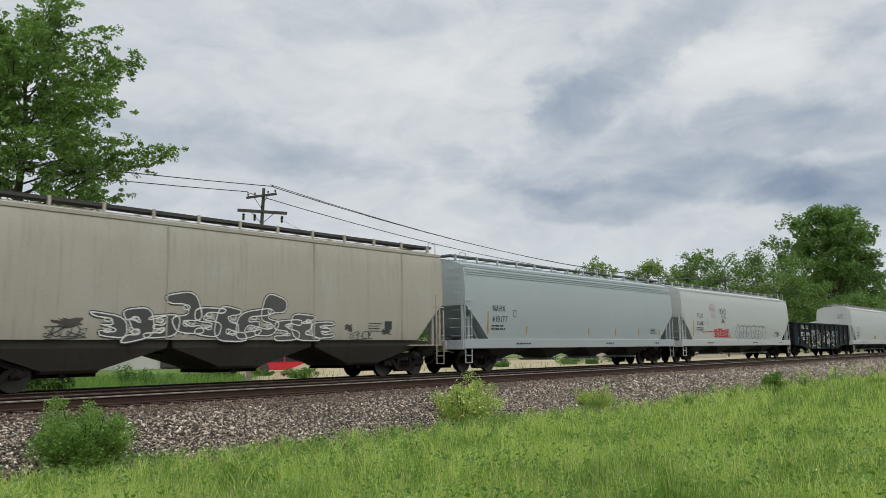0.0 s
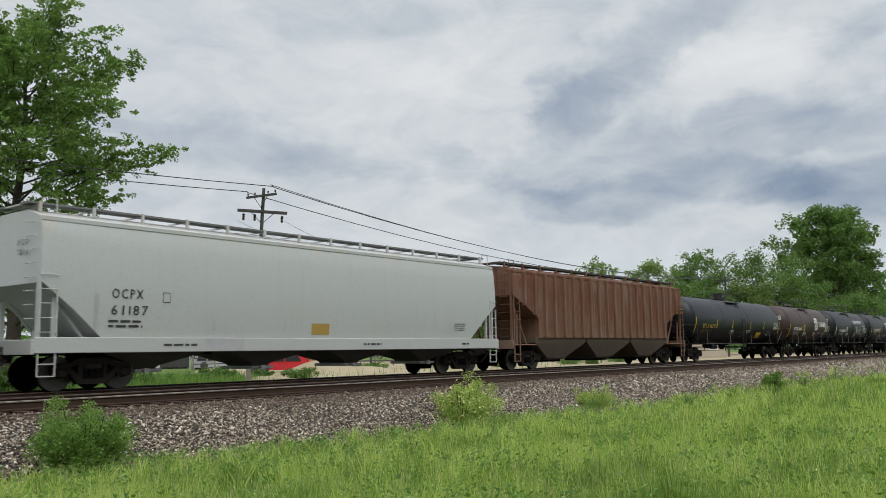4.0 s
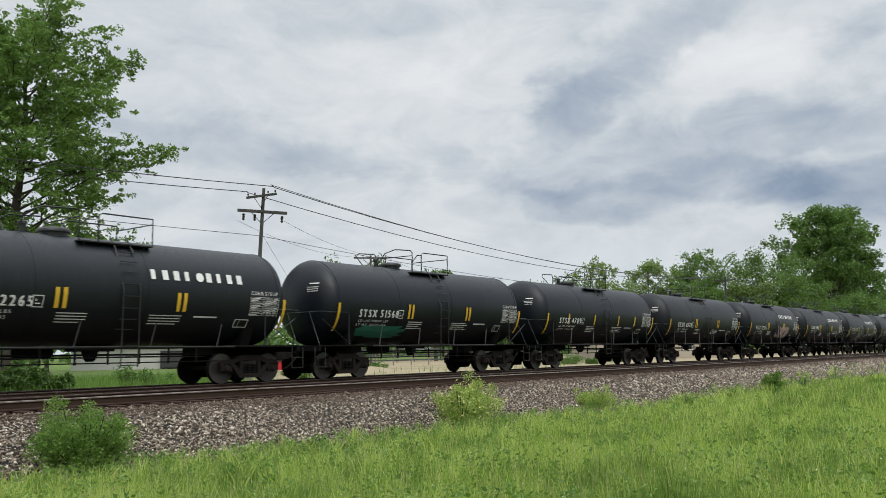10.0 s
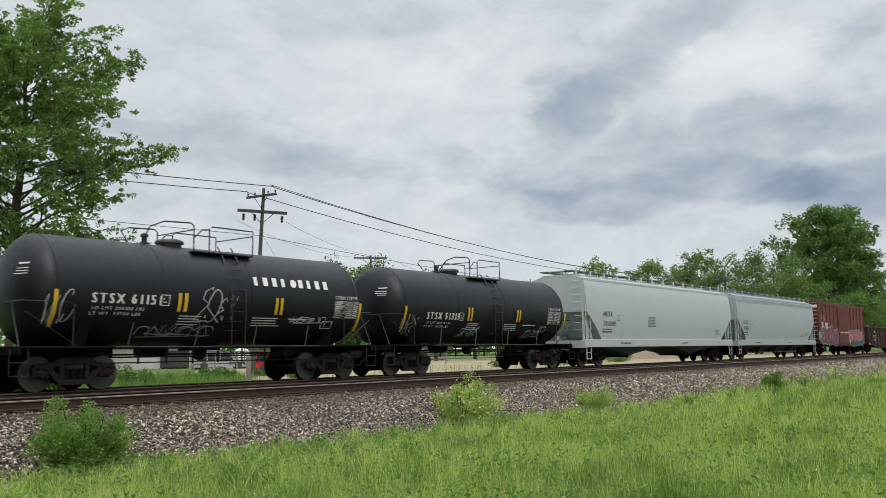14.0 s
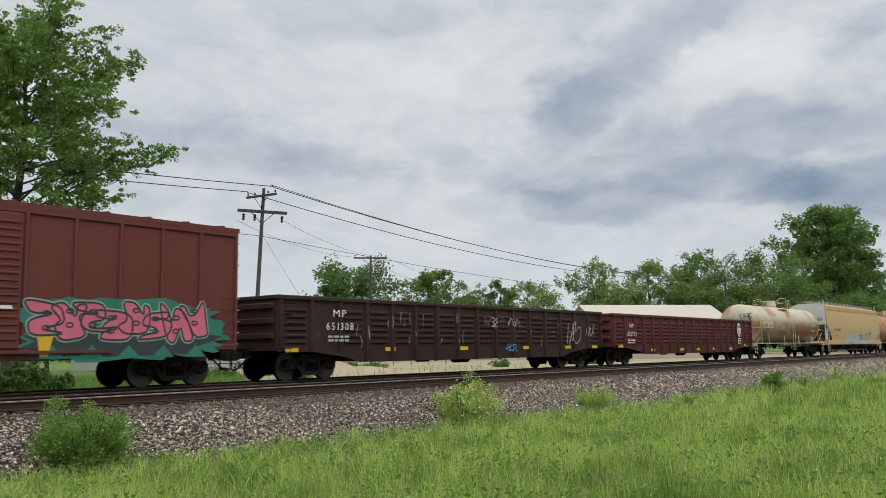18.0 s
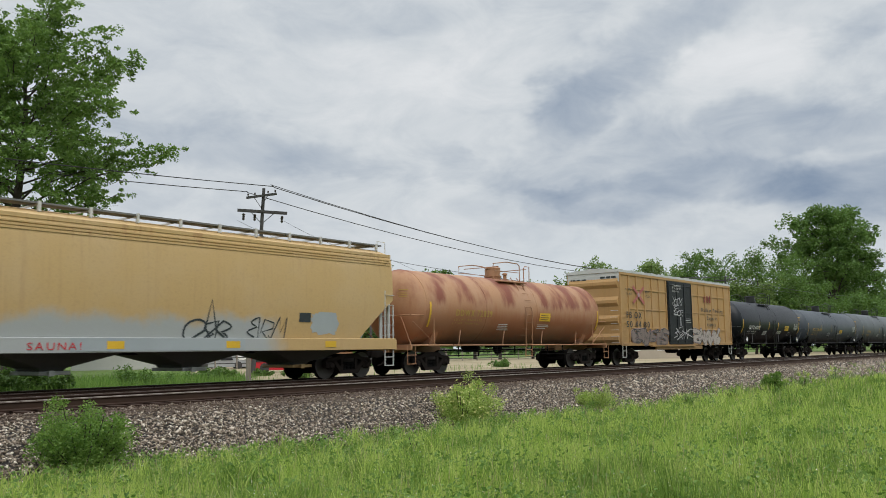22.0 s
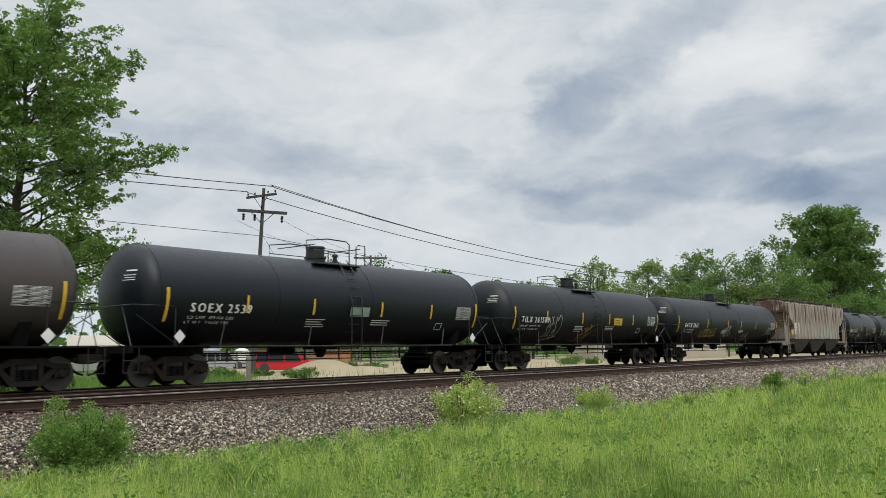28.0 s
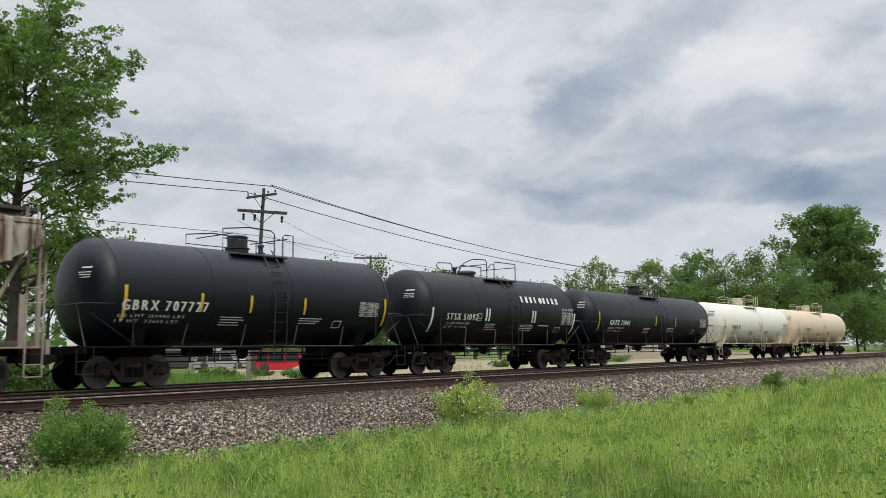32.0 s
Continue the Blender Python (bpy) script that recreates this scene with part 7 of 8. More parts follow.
def leaf_cloud(name, centres, radii, per, size, mat, seed, aspect=0.55, droop=0.35, flat=1.0):
    """Many small pointed leaves scattered in clumps; one mesh."""
    rs = np.random.RandomState(seed)
    c = np.repeat(np.asarray(centres, float), per, axis=0)
    r = np.repeat(np.asarray(radii, float), per)
    n = len(c)
    d = rs.normal(size=(n, 3))
    d /= np.linalg.norm(d, axis=1)[:, None] + 1e-9
    d *= (rs.uniform(0, 1, n) ** 0.45 * r)[:, None]
    d[:, 2] *= flat
    p = c + d
    a = rs.normal(size=(n, 3))
    a[:, 2] = a[:, 2] * 0.7 - droop
    a /= np.linalg.norm(a, axis=1)[:, None]
    b = np.cross(a, rs.normal(size=(n, 3)))
    b /= np.linalg.norm(b, axis=1)[:, None] + 1e-9
    s = size * rs.uniform(0.6, 1.35, n)
    a, b = a * s[:, None] * 0.5, b * s[:, None] * 0.5 * aspect
    v = np.stack([p - a, p + b - a * 0.1, p + a, p - b - a * 0.1], axis=1).reshape(-1, 3)
    me = bpy.data.meshes.new(name)
    me.vertices.add(4 * n)
    me.vertices.foreach_set("co", v.ravel().astype(np.float32))
    me.loops.add(4 * n)
    me.loops.foreach_set("vertex_index", np.arange(4 * n, dtype=np.int32))
    me.polygons.add(n)
    me.polygons.foreach_set("loop_start", np.arange(0, 4 * n, 4, dtype=np.int32))
    me.materials.append(mat)
    me.update()
    return me


def tree(label, x, y, H, W, leaf, seed, leaves=6000, size=0.6, trunk=0.3, low=0.25, limbs=15, clump=0.16, airy=1.0, z0=-0.46, stems=1, top_heavy=0.55, twigs=2, spread=0.24, dome=False):
    """Tapered trunk, rising limbs with side branches, and leaves gathered at their ends."""
    rnd = random.Random(seed)
    ob = thing("tree", label, "tree", "trees along the railway", at=(x, y, z0))
    wood, cs, rr = Geo(), [], []
    for st in range(stems):
        lean = (rnd.uniform(-0.05, 0.05) * H + (st - (stems - 1) / 2) * W * 0.12, rnd.uniform(-0.04, 0.04) * H)
        spine = []
        for k in range(9):
            q = k / 8
            spine.append(Vector((lean[0] * q + 0.012 * H * math.sin(3 * q + seed), lean[1] * q + 0.012 * H * math.cos(4 * q + seed), H * 0.9 * q)))
        for k in range(8):
            wood.cyl(spine[k], spine[k + 1], trunk * (1 - 0.115 * k) * (1.25 if k == 0 else 1), 9, trunk * (1 - 0.115 * (k + 1)))
        for i in range(limbs):
            q = low + (0.93 - low) * (i + rnd.random()) / limbs
            base = spine[min(7, int(q * 8))].lerp(spine[min(8, int(q * 8) + 1)], q * 8 - int(q * 8))
            ang = i * 2.4 + rnd.uniform(-0.5, 0.5)
            e = (q - low) / (1 - low)
            span = W / 2 * (0.22 + 0.78 * math.sin(math.pi * min(1, (e * (1 - 0.28) + 0.28)) ** (0.6 + top_heavy * 0.6))) * rnd.uniform(0.72, 1.12)
            if dome:
                span = W / 2 * (0.30 + 0.70 * math.sin(math.pi * (0.30 + 0.58 * e))) * rnd.uniform(0.8, 1.08)
            rise = span * rnd.uniform(0.25, 0.7) + 0.05 * H
            mid = base + Vector((math.cos(ang) * span * 0.5, math.sin(ang) * span * 0.5, rise * 0.62))
            tip = base + Vector((math.cos(ang) * span, math.sin(ang) * span, rise * rnd.uniform(0.7, 1.05)))
            tip.z = min(tip.z, H * 0.99)
            lr = trunk * (1 - 0.8 * q) * 0.42
            wood.cyl(base, mid, lr, 6, lr * 0.6)
            wood.cyl(mid, tip, lr * 0.6, 5, lr * 0.15)
            for t in (0.45, 0.7, 0.85, 1.0):
                if rnd.random() > airy:
                    continue
                c = base.lerp(mid, t * 2) if t < 0.5 else mid.lerp(tip, t * 2 - 1)
                for s in range(twigs):
                    off = Vector((rnd.gauss(0, 1), rnd.gauss(0, 1), rnd.gauss(0.2, 0.7))) * span * spread
                    cs.append(c + off)
                    rr.append(W * clump * rnd.uniform(0.55, 1.1))
                    wood.cyl(c, c + off * 0.9, lr * 0.3, 4, lr * 0.08)
    cs.append(Vector((lean[0], lean[1], H * 0.95)))
    rr.append(W * clump * 0.8)
    put("trunk", wood.mesh("trunk", BARK, True), ob)
    put("crown", leaf_cloud("crown", cs, rr, max(1, leaves // len(cs)), size, leaf, seed), ob)
    return ob


def ash_tree(label, x, y, z0, leaf, seed):
    """A tall ash: forked trunk, long rising limbs, leaves in layered sprays, dense above and open below."""
    rnd = random.Random(seed)
    ob = thing("tree", label, "tree", "trees along the railway", at=(x, y, z0))
    reach = lambda z: float(np.interp(z, [3, 5.5, 9.3, 10.8, 12.3, 13.2, 15, 17.3, 18.8, 20.2, 22.4], [5.4, 6.4, 6.4, 7.0, 8.9, 8.3, 7.5, 6.9, 6.2, 4.2, 1.4]))
    wood, dense, loose = Geo(), [[], []], [[], []]
    spine = [Vector((0.10 * math.sin(k * 1.3) + 0.02 * k, 0.10 * math.cos(k * 1.7), 2.4 * k)) for k in range(9)]
    for k in range(8):
        wood.cyl(spine[k], spine[k + 1], 0.42 * (1 - 0.115 * k) * (1.2 if k == 0 else 1), 10, 0.42 * (1 - 0.115 * (k + 1)))
    n = 84
    for i in range(n):
        q = (i + rnd.random()) / n
        z = 2.4 + 14.8 * q ** 0.85
        k = min(7, int(z / 2.4))
        base = spine[k].lerp(spine[k + 1], z / 2.4 - k)
        ang = i * 2.399 + rnd.uniform(-0.5, 0.5)
        ztip = min(22.3, z + rnd.uniform(1.8, 6.0) * (0.6 + 0.4 * q))
        span = reach(ztip) * (rnd.uniform(0.84, 1.0) if i % 3 else rnd.uniform(0.45, 0.8))
        d = Vector((math.cos(ang), math.sin(ang), 0))
        tip = d * span + Vector((0, 0, ztip))
        p1 = base.lerp(tip, 0.40) + Vector((rnd.gauss(0, 0.25), rnd.gauss(0, 0.25), 0.08 * span * rnd.uniform(0.0, 1.0)))
        p2 = base.lerp(tip, 0.75) + Vector((rnd.gauss(0, 0.25), rnd.gauss(0, 0.25), 0.06 * span * rnd.uniform(-0.5, 1.0)))
        lr = 0.10 * (1 - 0.6 * q)
        for a, b, r0, r1 in ((base, p1, lr, lr * 0.6), (p1, p2, lr * 0.6, lr * 0.35), (p2, tip, lr * 0.35, lr * 0.1)):
            wood.cyl(a, b, r0, 6, r1)
        low = ztip < 11.0
        for j in range(12):
            t = 0.28 + 0.72 * (j + rnd.random()) / 12
            if low and (t < 0.45 or rnd.random() < 0.22):
                continue
            c = base.lerp(p1, t / 0.4) if t < 0.4 else p1.lerp(p2, (t - 0.4) / 0.35) if t < 0.75 else p2.lerp(tip, (t - 0.75) / 0.25)
            way = Vector((rnd.gauss(0, 1), rnd.gauss(0, 1), rnd.gauss(0.35, 0.75))).normalized() + d * 0.5
            e = c + way * rnd.uniform(0.6, 2.1) * (1.15 - 0.5 * t)
            out = math.hypot(e.x, e.y)
            if out > reach(e.z) * 1.03:
                e.x, e.y = e.x * reach(e.z) / out, e.y * reach(e.z) / out
            wood.cyl(c, e, lr * 0.24, 4, lr * 0.06)
            for m in range(6):
                p = c.lerp(e, 0.25 + 0.16 * m) + Vector((rnd.gauss(0, 0.32), rnd.gauss(0, 0.32), rnd.gauss(0, 0.22)))
                into = loose if low else dense
                into[0].append(p)
                into[1].append(rnd.uniform(0.20, 0.42))
    put("trunk", wood.mesh("trunk", BARK, True), ob)
    put("crown", leaf_cloud("crown", dense[0], dense[1], 20, 0.21, leaf, seed, aspect=0.5, droop=0.25, flat=0.6), ob)
    put("lower_crown", leaf_cloud("lower_crown", loose[0], loose[1], 15, 0.21, leaf, seed + 1, aspect=0.5, droop=0.25, flat=0.6), ob)
    return ob


ash_tree("tall leafy ash tree with a broad layered green crown", 21.6, 24.6, -0.46, LEAF_NEAR, 5)
tree("slender half-bare young tree with pale spring leaves", 34.5, 46.0, 13.0, 9.0, LEAF_PALE, 11, leaves=7000, size=0.34, trunk=0.16, low=0.2, limbs=16, clump=0.12, airy=0.8)
tree("bushy roadside tree with pale spring leaves", 22.0, 40.0, 10.5, 9.0, LEAF_MID, 12, leaves=7000, size=0.34, trunk=0.16, low=0.1, limbs=14, clump=0.14)
# belt of trees across the fields
BELT = [
    (85.7, 61.6, 12.8, 12.6, LEAF_DARK, 2, 9000, 0.60, 1.0, 0.08, "dense dark green tree across the field"),
    (82.0, 62.3, 10.2, 6.0, LEAF_DARK, 23, 5000, 0.55, 1.0, 0.08, "dense dark green tree across the field"),
    (88.7, 49.9, 12.3, 9.5, LEAF_MID, 3, 5000, 0.52, 0.75, 0.1, "airy green field tree with loose foliage"),
    (104.3, 54.9, 10.0, 7.5, LEAF_MID, 4, 4000, 0.52, 1.0, 0.05, "low rounded green tree at the field edge"),
    (98.4, 46.0, 11.2, 4.6, LEAF_DARK, 6, 3600, 0.5, 1.0, 0.05, "narrow dark green tree at the field edge"),
    (105.5, 45.3, 10.4, 9.0, LEAF_PALE, 7, 5500, 0.5, 1.0, 0.05, "pale yellow-green tree in new leaf"),
    (111.2, 37.4, 14.4, 11.0, LEAF_PALE, 8, 3600, 0.5, 0.55, 0.1, "half-bare spring tree with thin pale leaves"),
    (116.0, 38.5, 9.0, 9.0, LEAF_MID, 28, 5000, 0.55, 1.0, 0.03, "rounded green thicket tree beside the line"),
    (129.9, 37.9, 15.8, 12.0, LEAF_PALE, 9, 5200, 0.55, 0.7, 0.1, "loose-crowned spring tree with visible limbs"),
    (144.1, 36.0, 17.8, 15.0, LEAF_MID, 10, 7500, 0.6, 0.85, 0.1, "tall green tree with gaps in its crown"),
    (151.0, 27.6, 16.4, 15.5, LEAF_MID, 13, 9000, 0.6, 1.0, 0.08, "dense green tree in the tree belt"),
    (136.0, 33.0, 11.5, 11.0, LEAF_MID, 14, 7500, 0.6, 1.0, 0.03, "rounded green thicket tree beside the line"),
    (146.0, 27.0, 11.0, 11.0, LEAF_PALE, 15, 7500, 0.6, 1.0, 0.03, "rounded green thicket tree beside the line"),
    (158.0, 22.5, 11.5, 11.0, LEAF_MID, 16, 7500, 0.6, 1.0, 0.03, "rounded green thicket tree beside the line"),
    (172.0, 17.0, 10.0, 12.0, LEAF_MID, 17, 7500, 0.6, 1.0, 0.03, "rounded green thicket tree beside the line"),
    (185.0, 13.5, 9.0, 12.0, LEAF_MID, 18, 6500, 0.65, 1.0, 0.03, "rounded green thicket tree beside the line"),
    (205.0, 12.0, 10.0, 13.0, LEAF_MID, 19, 6000, 0.7, 1.0, 0.03, "rounded green thicket tree beside the line"),
    (125.0, 42.0, 10.0, 12.0, LEAF_MID, 20, 6000, 0.6, 1.0, 0.03, "rounded green thicket tree beside the line"),
    (240.0, 22.0, 14.0, 22.0, LEAF_DARK, 29, 7000, 0.9, 1.0, 0.03, "broad dark green tree in the far belt"),
    (215.0, 34.0, 16.0, 20.0, LEAF_DARK, 30, 7000, 0.9, 1.0, 0.03, "broad dark green tree in the far belt"),
    (270.0, 12.0, 12.0, 22.0, LEAF_MID, 31, 6000, 0.9, 1.0, 0.03, "broad green tree in the far belt"),
]
for x, y, H, W, leaf, seed, n, size, airy, low, label in BELT:
    tree(label, x, y, H, W, leaf, seed, leaves=int(n * 1.9), size=size * 0.66, trunk=0.22, low=low, limbs=18 if airy > 0.9 else 14, clump=0.115 if airy > 0.9 else 0.075, twigs=4 if airy > 0.9 else 3, spread=0.2, dome=airy > 0.9, airy=airy, stems=2 if airy < 0.9 else 1)
tree("huge spreading cottonwood tree rising over the tree belt", 193.6, 26.6, 29.6, 22.5, LEAF_MID, 32, leaves=46000, size=0.56, trunk=0.7, low=0.22, limbs=44, clump=0.062, dome=True, twigs=4, spread=0.15)
# distant wood closing the horizon, and an unseen one added behind the viewer
rs = np.random.RandomState(40)
cs = [(x, 150 + rs.uniform(-25, 25) + abs(x - 150) * 0.1, rs.uniform(0, 6)) for x in np.linspace(-250, 700, 420)]
tagged(new("far_wood", leaf_cloud("far_wood", cs, [5.0] * len(cs), 45, 2.4, LEAF_DARK, 41)), "distant dark green wood along the horizon", "wood", kind="stuff")
# out of view, added so the black tank sides reflect something dark
cs = [(x, -95 + rs.uniform(-12, 12), rs.uniform(0, 9)) for x in np.linspace(-220, 260, 240)]
tagged(new("far_wood", leaf_cloud("far_wood", cs, [5.5] * len(cs), 45, 2.4, LEAF_DARK, 42)), "unseen dark green wood added behind the viewer to darken reflections", "wood", kind="stuff")


def shrub(name, label, x, y, z, H, W, leaf, seed, n=4000, size=0.09, stems=16, group="", flower=None, depth=0.8):
    rnd = random.Random(seed)
    ob = thing(name, label, "bush", group, at=(x, y, z))
    g, cs, rr = Geo(), [], []
    for i in range(stems):
        a, q = rnd.uniform(0, 6.28), rnd.uniform(0.02, 1.0) ** 0.6
        hh = H * (rnd.uniform(0.55, 0.95) if i % 7 else rnd.uniform(1.0, 1.25)) * (1 - 0.35 * q)
        tip = Vector((math.cos(a) * W / 2 * q, math.sin(a) * W / 2 * q * depth, hh))
        mid = Vector((tip.x * 0.6, tip.y * 0.6, hh * 0.5))
        g.tube([(tip.x * 0.1, tip.y * 0.1, -0.05), mid, tip], 0.010, 4)
        for t in (0.25, 0.5, 0.75, 1.0):
            p = mid.lerp(tip, t * 2 - 1) if t > 0.5 else Vector((tip.x * 0.1, tip.y * 0.1, 0)).lerp(mid, t * 2)
            cs.append(p + Vector((rnd.gauss(0, 0.06), rnd.gauss(0, 0.06), 0)) * W)
            rr.append(W * 0.14 * (1.15 - 0.6 * t))
    put("stem", g.mesh("stem", BARK), ob)
    put("foliage", leaf_cloud("foliage", cs, rr, n // len(cs), size, leaf, seed, droop=-0.1), ob)
    if flower:
        fc = [c for c in cs if c.z > H * 0.3]
        put("blossom", leaf_cloud("blossom", fc, [W * 0.13] * len(fc), 9, 0.055, flower, seed + 1, aspect=0.9), ob, label="pale yellow blossom")
    return ob


for x, y, H, W, s in ((11.2, 6.2, 2.0, 2.6, 1), (13.4, 6.6, 1.5, 2.2, 2), (15.2, 7.2, 0.9, 1.8, 3)):
    shrub("bush", "dark green leafy bush behind the rails", x, y, -0.46, H, W, LEAF_DARK, 50 + s, n=5000, size=0.13, stems=18, group="bushes behind the rails")
for x, y, H, W, s in ((21.0, 11.0, 0.8, 3.0, 5), (26.5, 13.5, 0.7, 2.6, 6), (42.6, 19.4, 0.75, 3.0, 1), (44.6, 19.6, 0.65, 2.4, 2), (33.0, 17.5, 0.4, 1.4, 3), (55.5, 16.0, 0.7, 2.0, 7), (31.5, 12.5, 0.6, 2.2, 8), (68.0, 15.0, 0.6, 2.0, 9), (66.0, 16.0, 0.8, 3.4, 10), (76.0, 16.5, 0.8, 4.0, 11), (29.5, 17.5, 0.5, 1.8, 4)):
    shrub("bush", "low green weed clump on bare earth", x, y, -0.46, H, W, LEAF_MID, 60 + s, n=2600, size=0.11, stems=14, group="weed clumps in the yard")


# ---- utility poles and wires ----
def utility_pole(label, x, y, top, arms, r=0.15, z0=-0.5, lean=0.0):
    """arms: (height, half length, direction in degrees, insulators hang)."""
    ob = thing("utility_pole", label, "utility pole", "utility poles along the railway", at=(x, y, z0))
    H = top - z0
    part("pole", Geo().turn_z([(0, r), (H * 0.5, r * 0.85), (H, r * 0.68), (H + 0.03, r * 0.4)], 12), POLEWOOD, ob, smooth=True)
    for z, half, deg, hang in arms:
        d = Vector((math.cos(radians(deg)), math.sin(radians(deg)), 0))
        zz = z - z0
        q = Vector((-d.y, d.x, 0)) * (r + 0.02)
        g = Geo()
        a, b, w = -d * half + q, d * half + q, Vector((-d.y, d.x, 0)) * 0.05
        g.loft([[a - w + Vector((0, 0, zz - 0.07)), a + w + Vector((0, 0, zz - 0.07)), a + w + Vector((0, 0, zz + 0.07)), a - w + Vector((0, 0, zz + 0.07))], [b - w + Vector((0, 0, zz - 0.07)), b + w + Vector((0, 0, zz - 0.07)), b + w + Vector((0, 0, zz + 0.07)), b - w + Vector((0, 0, zz + 0.07))]])
        part("crossarm", g, POLEWOOD, ob)
        if hang:
            o2 = q * -2.0
            part("crossarm", Geo().loft([[p - w + o2 + Vector((0, 0, zz - 0.07)), p + w + o2 + Vector((0, 0, zz - 0.07)), p + w + o2 + Vector((0, 0, zz + 0.07)), p - w + o2 + Vector((0, 0, zz + 0.07))] for p in (a, b)]), POLEWOOD, ob)
        for s in (-1, 1):
            part("arm_brace", Geo().tube([q * 0.9 + Vector((0, 0, zz - 0.75)), d * s * half * 0.45 + q * 1.2 + Vector((0, 0, zz - 0.06))], 0.022, 5), POLEWOOD, ob)
        for s in ((-0.92, -0.45, 0.45, 0.92) if not hang else (-0.75, -0.3, 0.8)):
            p = d * half * s + q
            if hang:
                gi = Geo().turn_z([(zz - 0.16, 0.03), (zz - 0.22, 0.11), (zz - 0.30, 0.05), (zz - 0.34, 0.11), (zz - 0.44, 0.05), (zz - 0.50, 0.10), (zz - 0.60, 0.04)], 10, p.x, p.y)
            else:
                gi = Geo().turn_z([(zz + 0.06, 0.02), (zz + 0.14, 0.02), (zz + 0.15, 0.06), (zz + 0.24, 0.055), (zz + 0.27, 0.02)], 8, p.x, p.y)
            part("insulator", gi, CERAMIC, ob)
    return ob


leaning = utility_pole("tall weathered wooden power pole with two crossarms", 34.49, 20.26, 11.35, [(10.85, 1.45, 90, False), (9.85, 1.55, -39, True)])
leaning.rotation_euler = (radians(2.1), radians(1.7), 0)
utility_pole("shorter wooden pole with one crossarm in the field", 55.4, 30.0, 9.45, [(9.25, 1.5, -42, False), (7.85, 1.05, -42, False)], 0.13)
utility_pole("slim wooden power pole before the trees", 114.8, 20.0, 10.4, [(9.9, 1.5, 90, False)], 0.16)
utility_pole("slim wooden power pole before the trees", 190.3, 20.0, 10.9, [(10.4, 1.5, 90, False)], 0.2)
utility_pole("wooden power pole beside the track", -46.0, 20.0, 11.4, [(10.9, 1.45, 90, False), (9.9, 1.55, -39, True)])


def wire(a, b, sag, r=0.016):
    a, b = Vector(a), Vector(b)
    pts = []
    for k in range(17):
        q = k / 16
        p = a.lerp(b, q)
        p.z -= 4 * sag * q * (1 - q)
        pts.append(p)
    tagged(new("overhead_wire", Geo().tube(pts, r, 5).mesh("overhead_wire", WIRE)), "thin dark overhead wire strung between poles", "wire", "overhead wires")


for xa, xb, za, zb, sag in ((-46, 34.7, 11.2, 11.3, 1.5), (34.7, 114.8, 11.25, 10.4, 2.0), (114.8, 190.3, 10.1, 10.6, 0.6)):
    wire((xa, 18.7, za), (xb, 18.7, zb), sag, 0.028)
    wire((xa, 21.3, za), (xb, 21.3, zb), sag, 0.028)
wire((34.7, 19.0, 11.45), (114.8, 19.2, 10.4), 2.05, 0.022)
wire((-46, 20, 8.5), (34.7, 20, 8.3), 0.5, 0.018)
wire((34.7, 20, 8.3), (114.8, 20, 7.6), 1.1, 0.018)
for dz, dx in ((9.25, -1.1), (9.25, 1.2)):
    wire((34.7 + dx, 20.0 - dx * 0.8, dz), (55.4 + dx, 30.0 - dx * 0.8, 9.3), 0.5, 0.010)
    wire((55.4 + dx, 30.0 - dx * 0.8, 9.3), (118 + dx, 52.0, 9.0), 1.4, 0.010)
wire((34.9, 20.0, 8.4), (42.0, 24.0, 4.6), 0.05, 0.010)


# ---- yard, shed and barn behind the rails ----
def build_yard():
    rim = [(33, 26.0), (31.4, 17.0), (26.5, 10.0), (22.8, 5.4), (40, 5.0), (80, 5.0), (112, 5.0), (190, 5.0), (200, 60), (117, 57), (88, 67), (50, 46)]
    g = Geo()
    c = (85, 32)
    vs = [(c[0], c[1], -0.42)]
    for k in range(12):
        a, b = rim[k], rim[(k + 1) % 12]
        for q in np.linspace(0, 1, 6)[:-1]:
            x, y = a[0] + (b[0] - a[0]) * q, a[1] + (b[1] - a[1]) * q
            w = 0.5 * noise.noise(Vector((x * 0.5, y * 0.5, 1)))
            vs.append((x + w, y + w, -0.435))
    n = len(vs) - 1
    g.add(vs, [(0, 1 + i, 1 + (i + 1) % n) for i in range(n)])
    tagged(new("yard_ground", g.mesh("yard_ground", SAND)), "bare tan earth of the yard behind the track", "ground", kind="structure")


build_yard()


def mound(label, x, y, rx, ry, H, mat, rz, seed):
    g, rings = Geo(), []
    for k in range(8):
        q = k / 7
        rings.append([(math.cos(a) * rx * (1 - q * 0.96) * (1 + 0.12 * noise.noise(Vector((math.cos(a) * 2, math.sin(a) * 2, seed)))), math.sin(a) * ry * (1 - q * 0.96), -0.03 + H * math.sin(q * math.pi / 2) ** 1.3) for a in np.linspace(0, 2 * math.pi, 29)[:-1]])
    g.loft(rings)
    ob = tagged(new("earth_mound", g.mesh("earth_mound", mat, True)), label, "mound")
    ob.location, ob.rotation_euler = (x, y, -0.44), (0, 0, radians(rz))


mound("smooth pile of tan sand", 37.9, 17.4, 3.0, 2.0, 0.92, SAND, -38, 1)
mound("low heap of tan sand", 41.6, 17.8, 3.4, 1.8, 0.42, SAND, -30, 2)


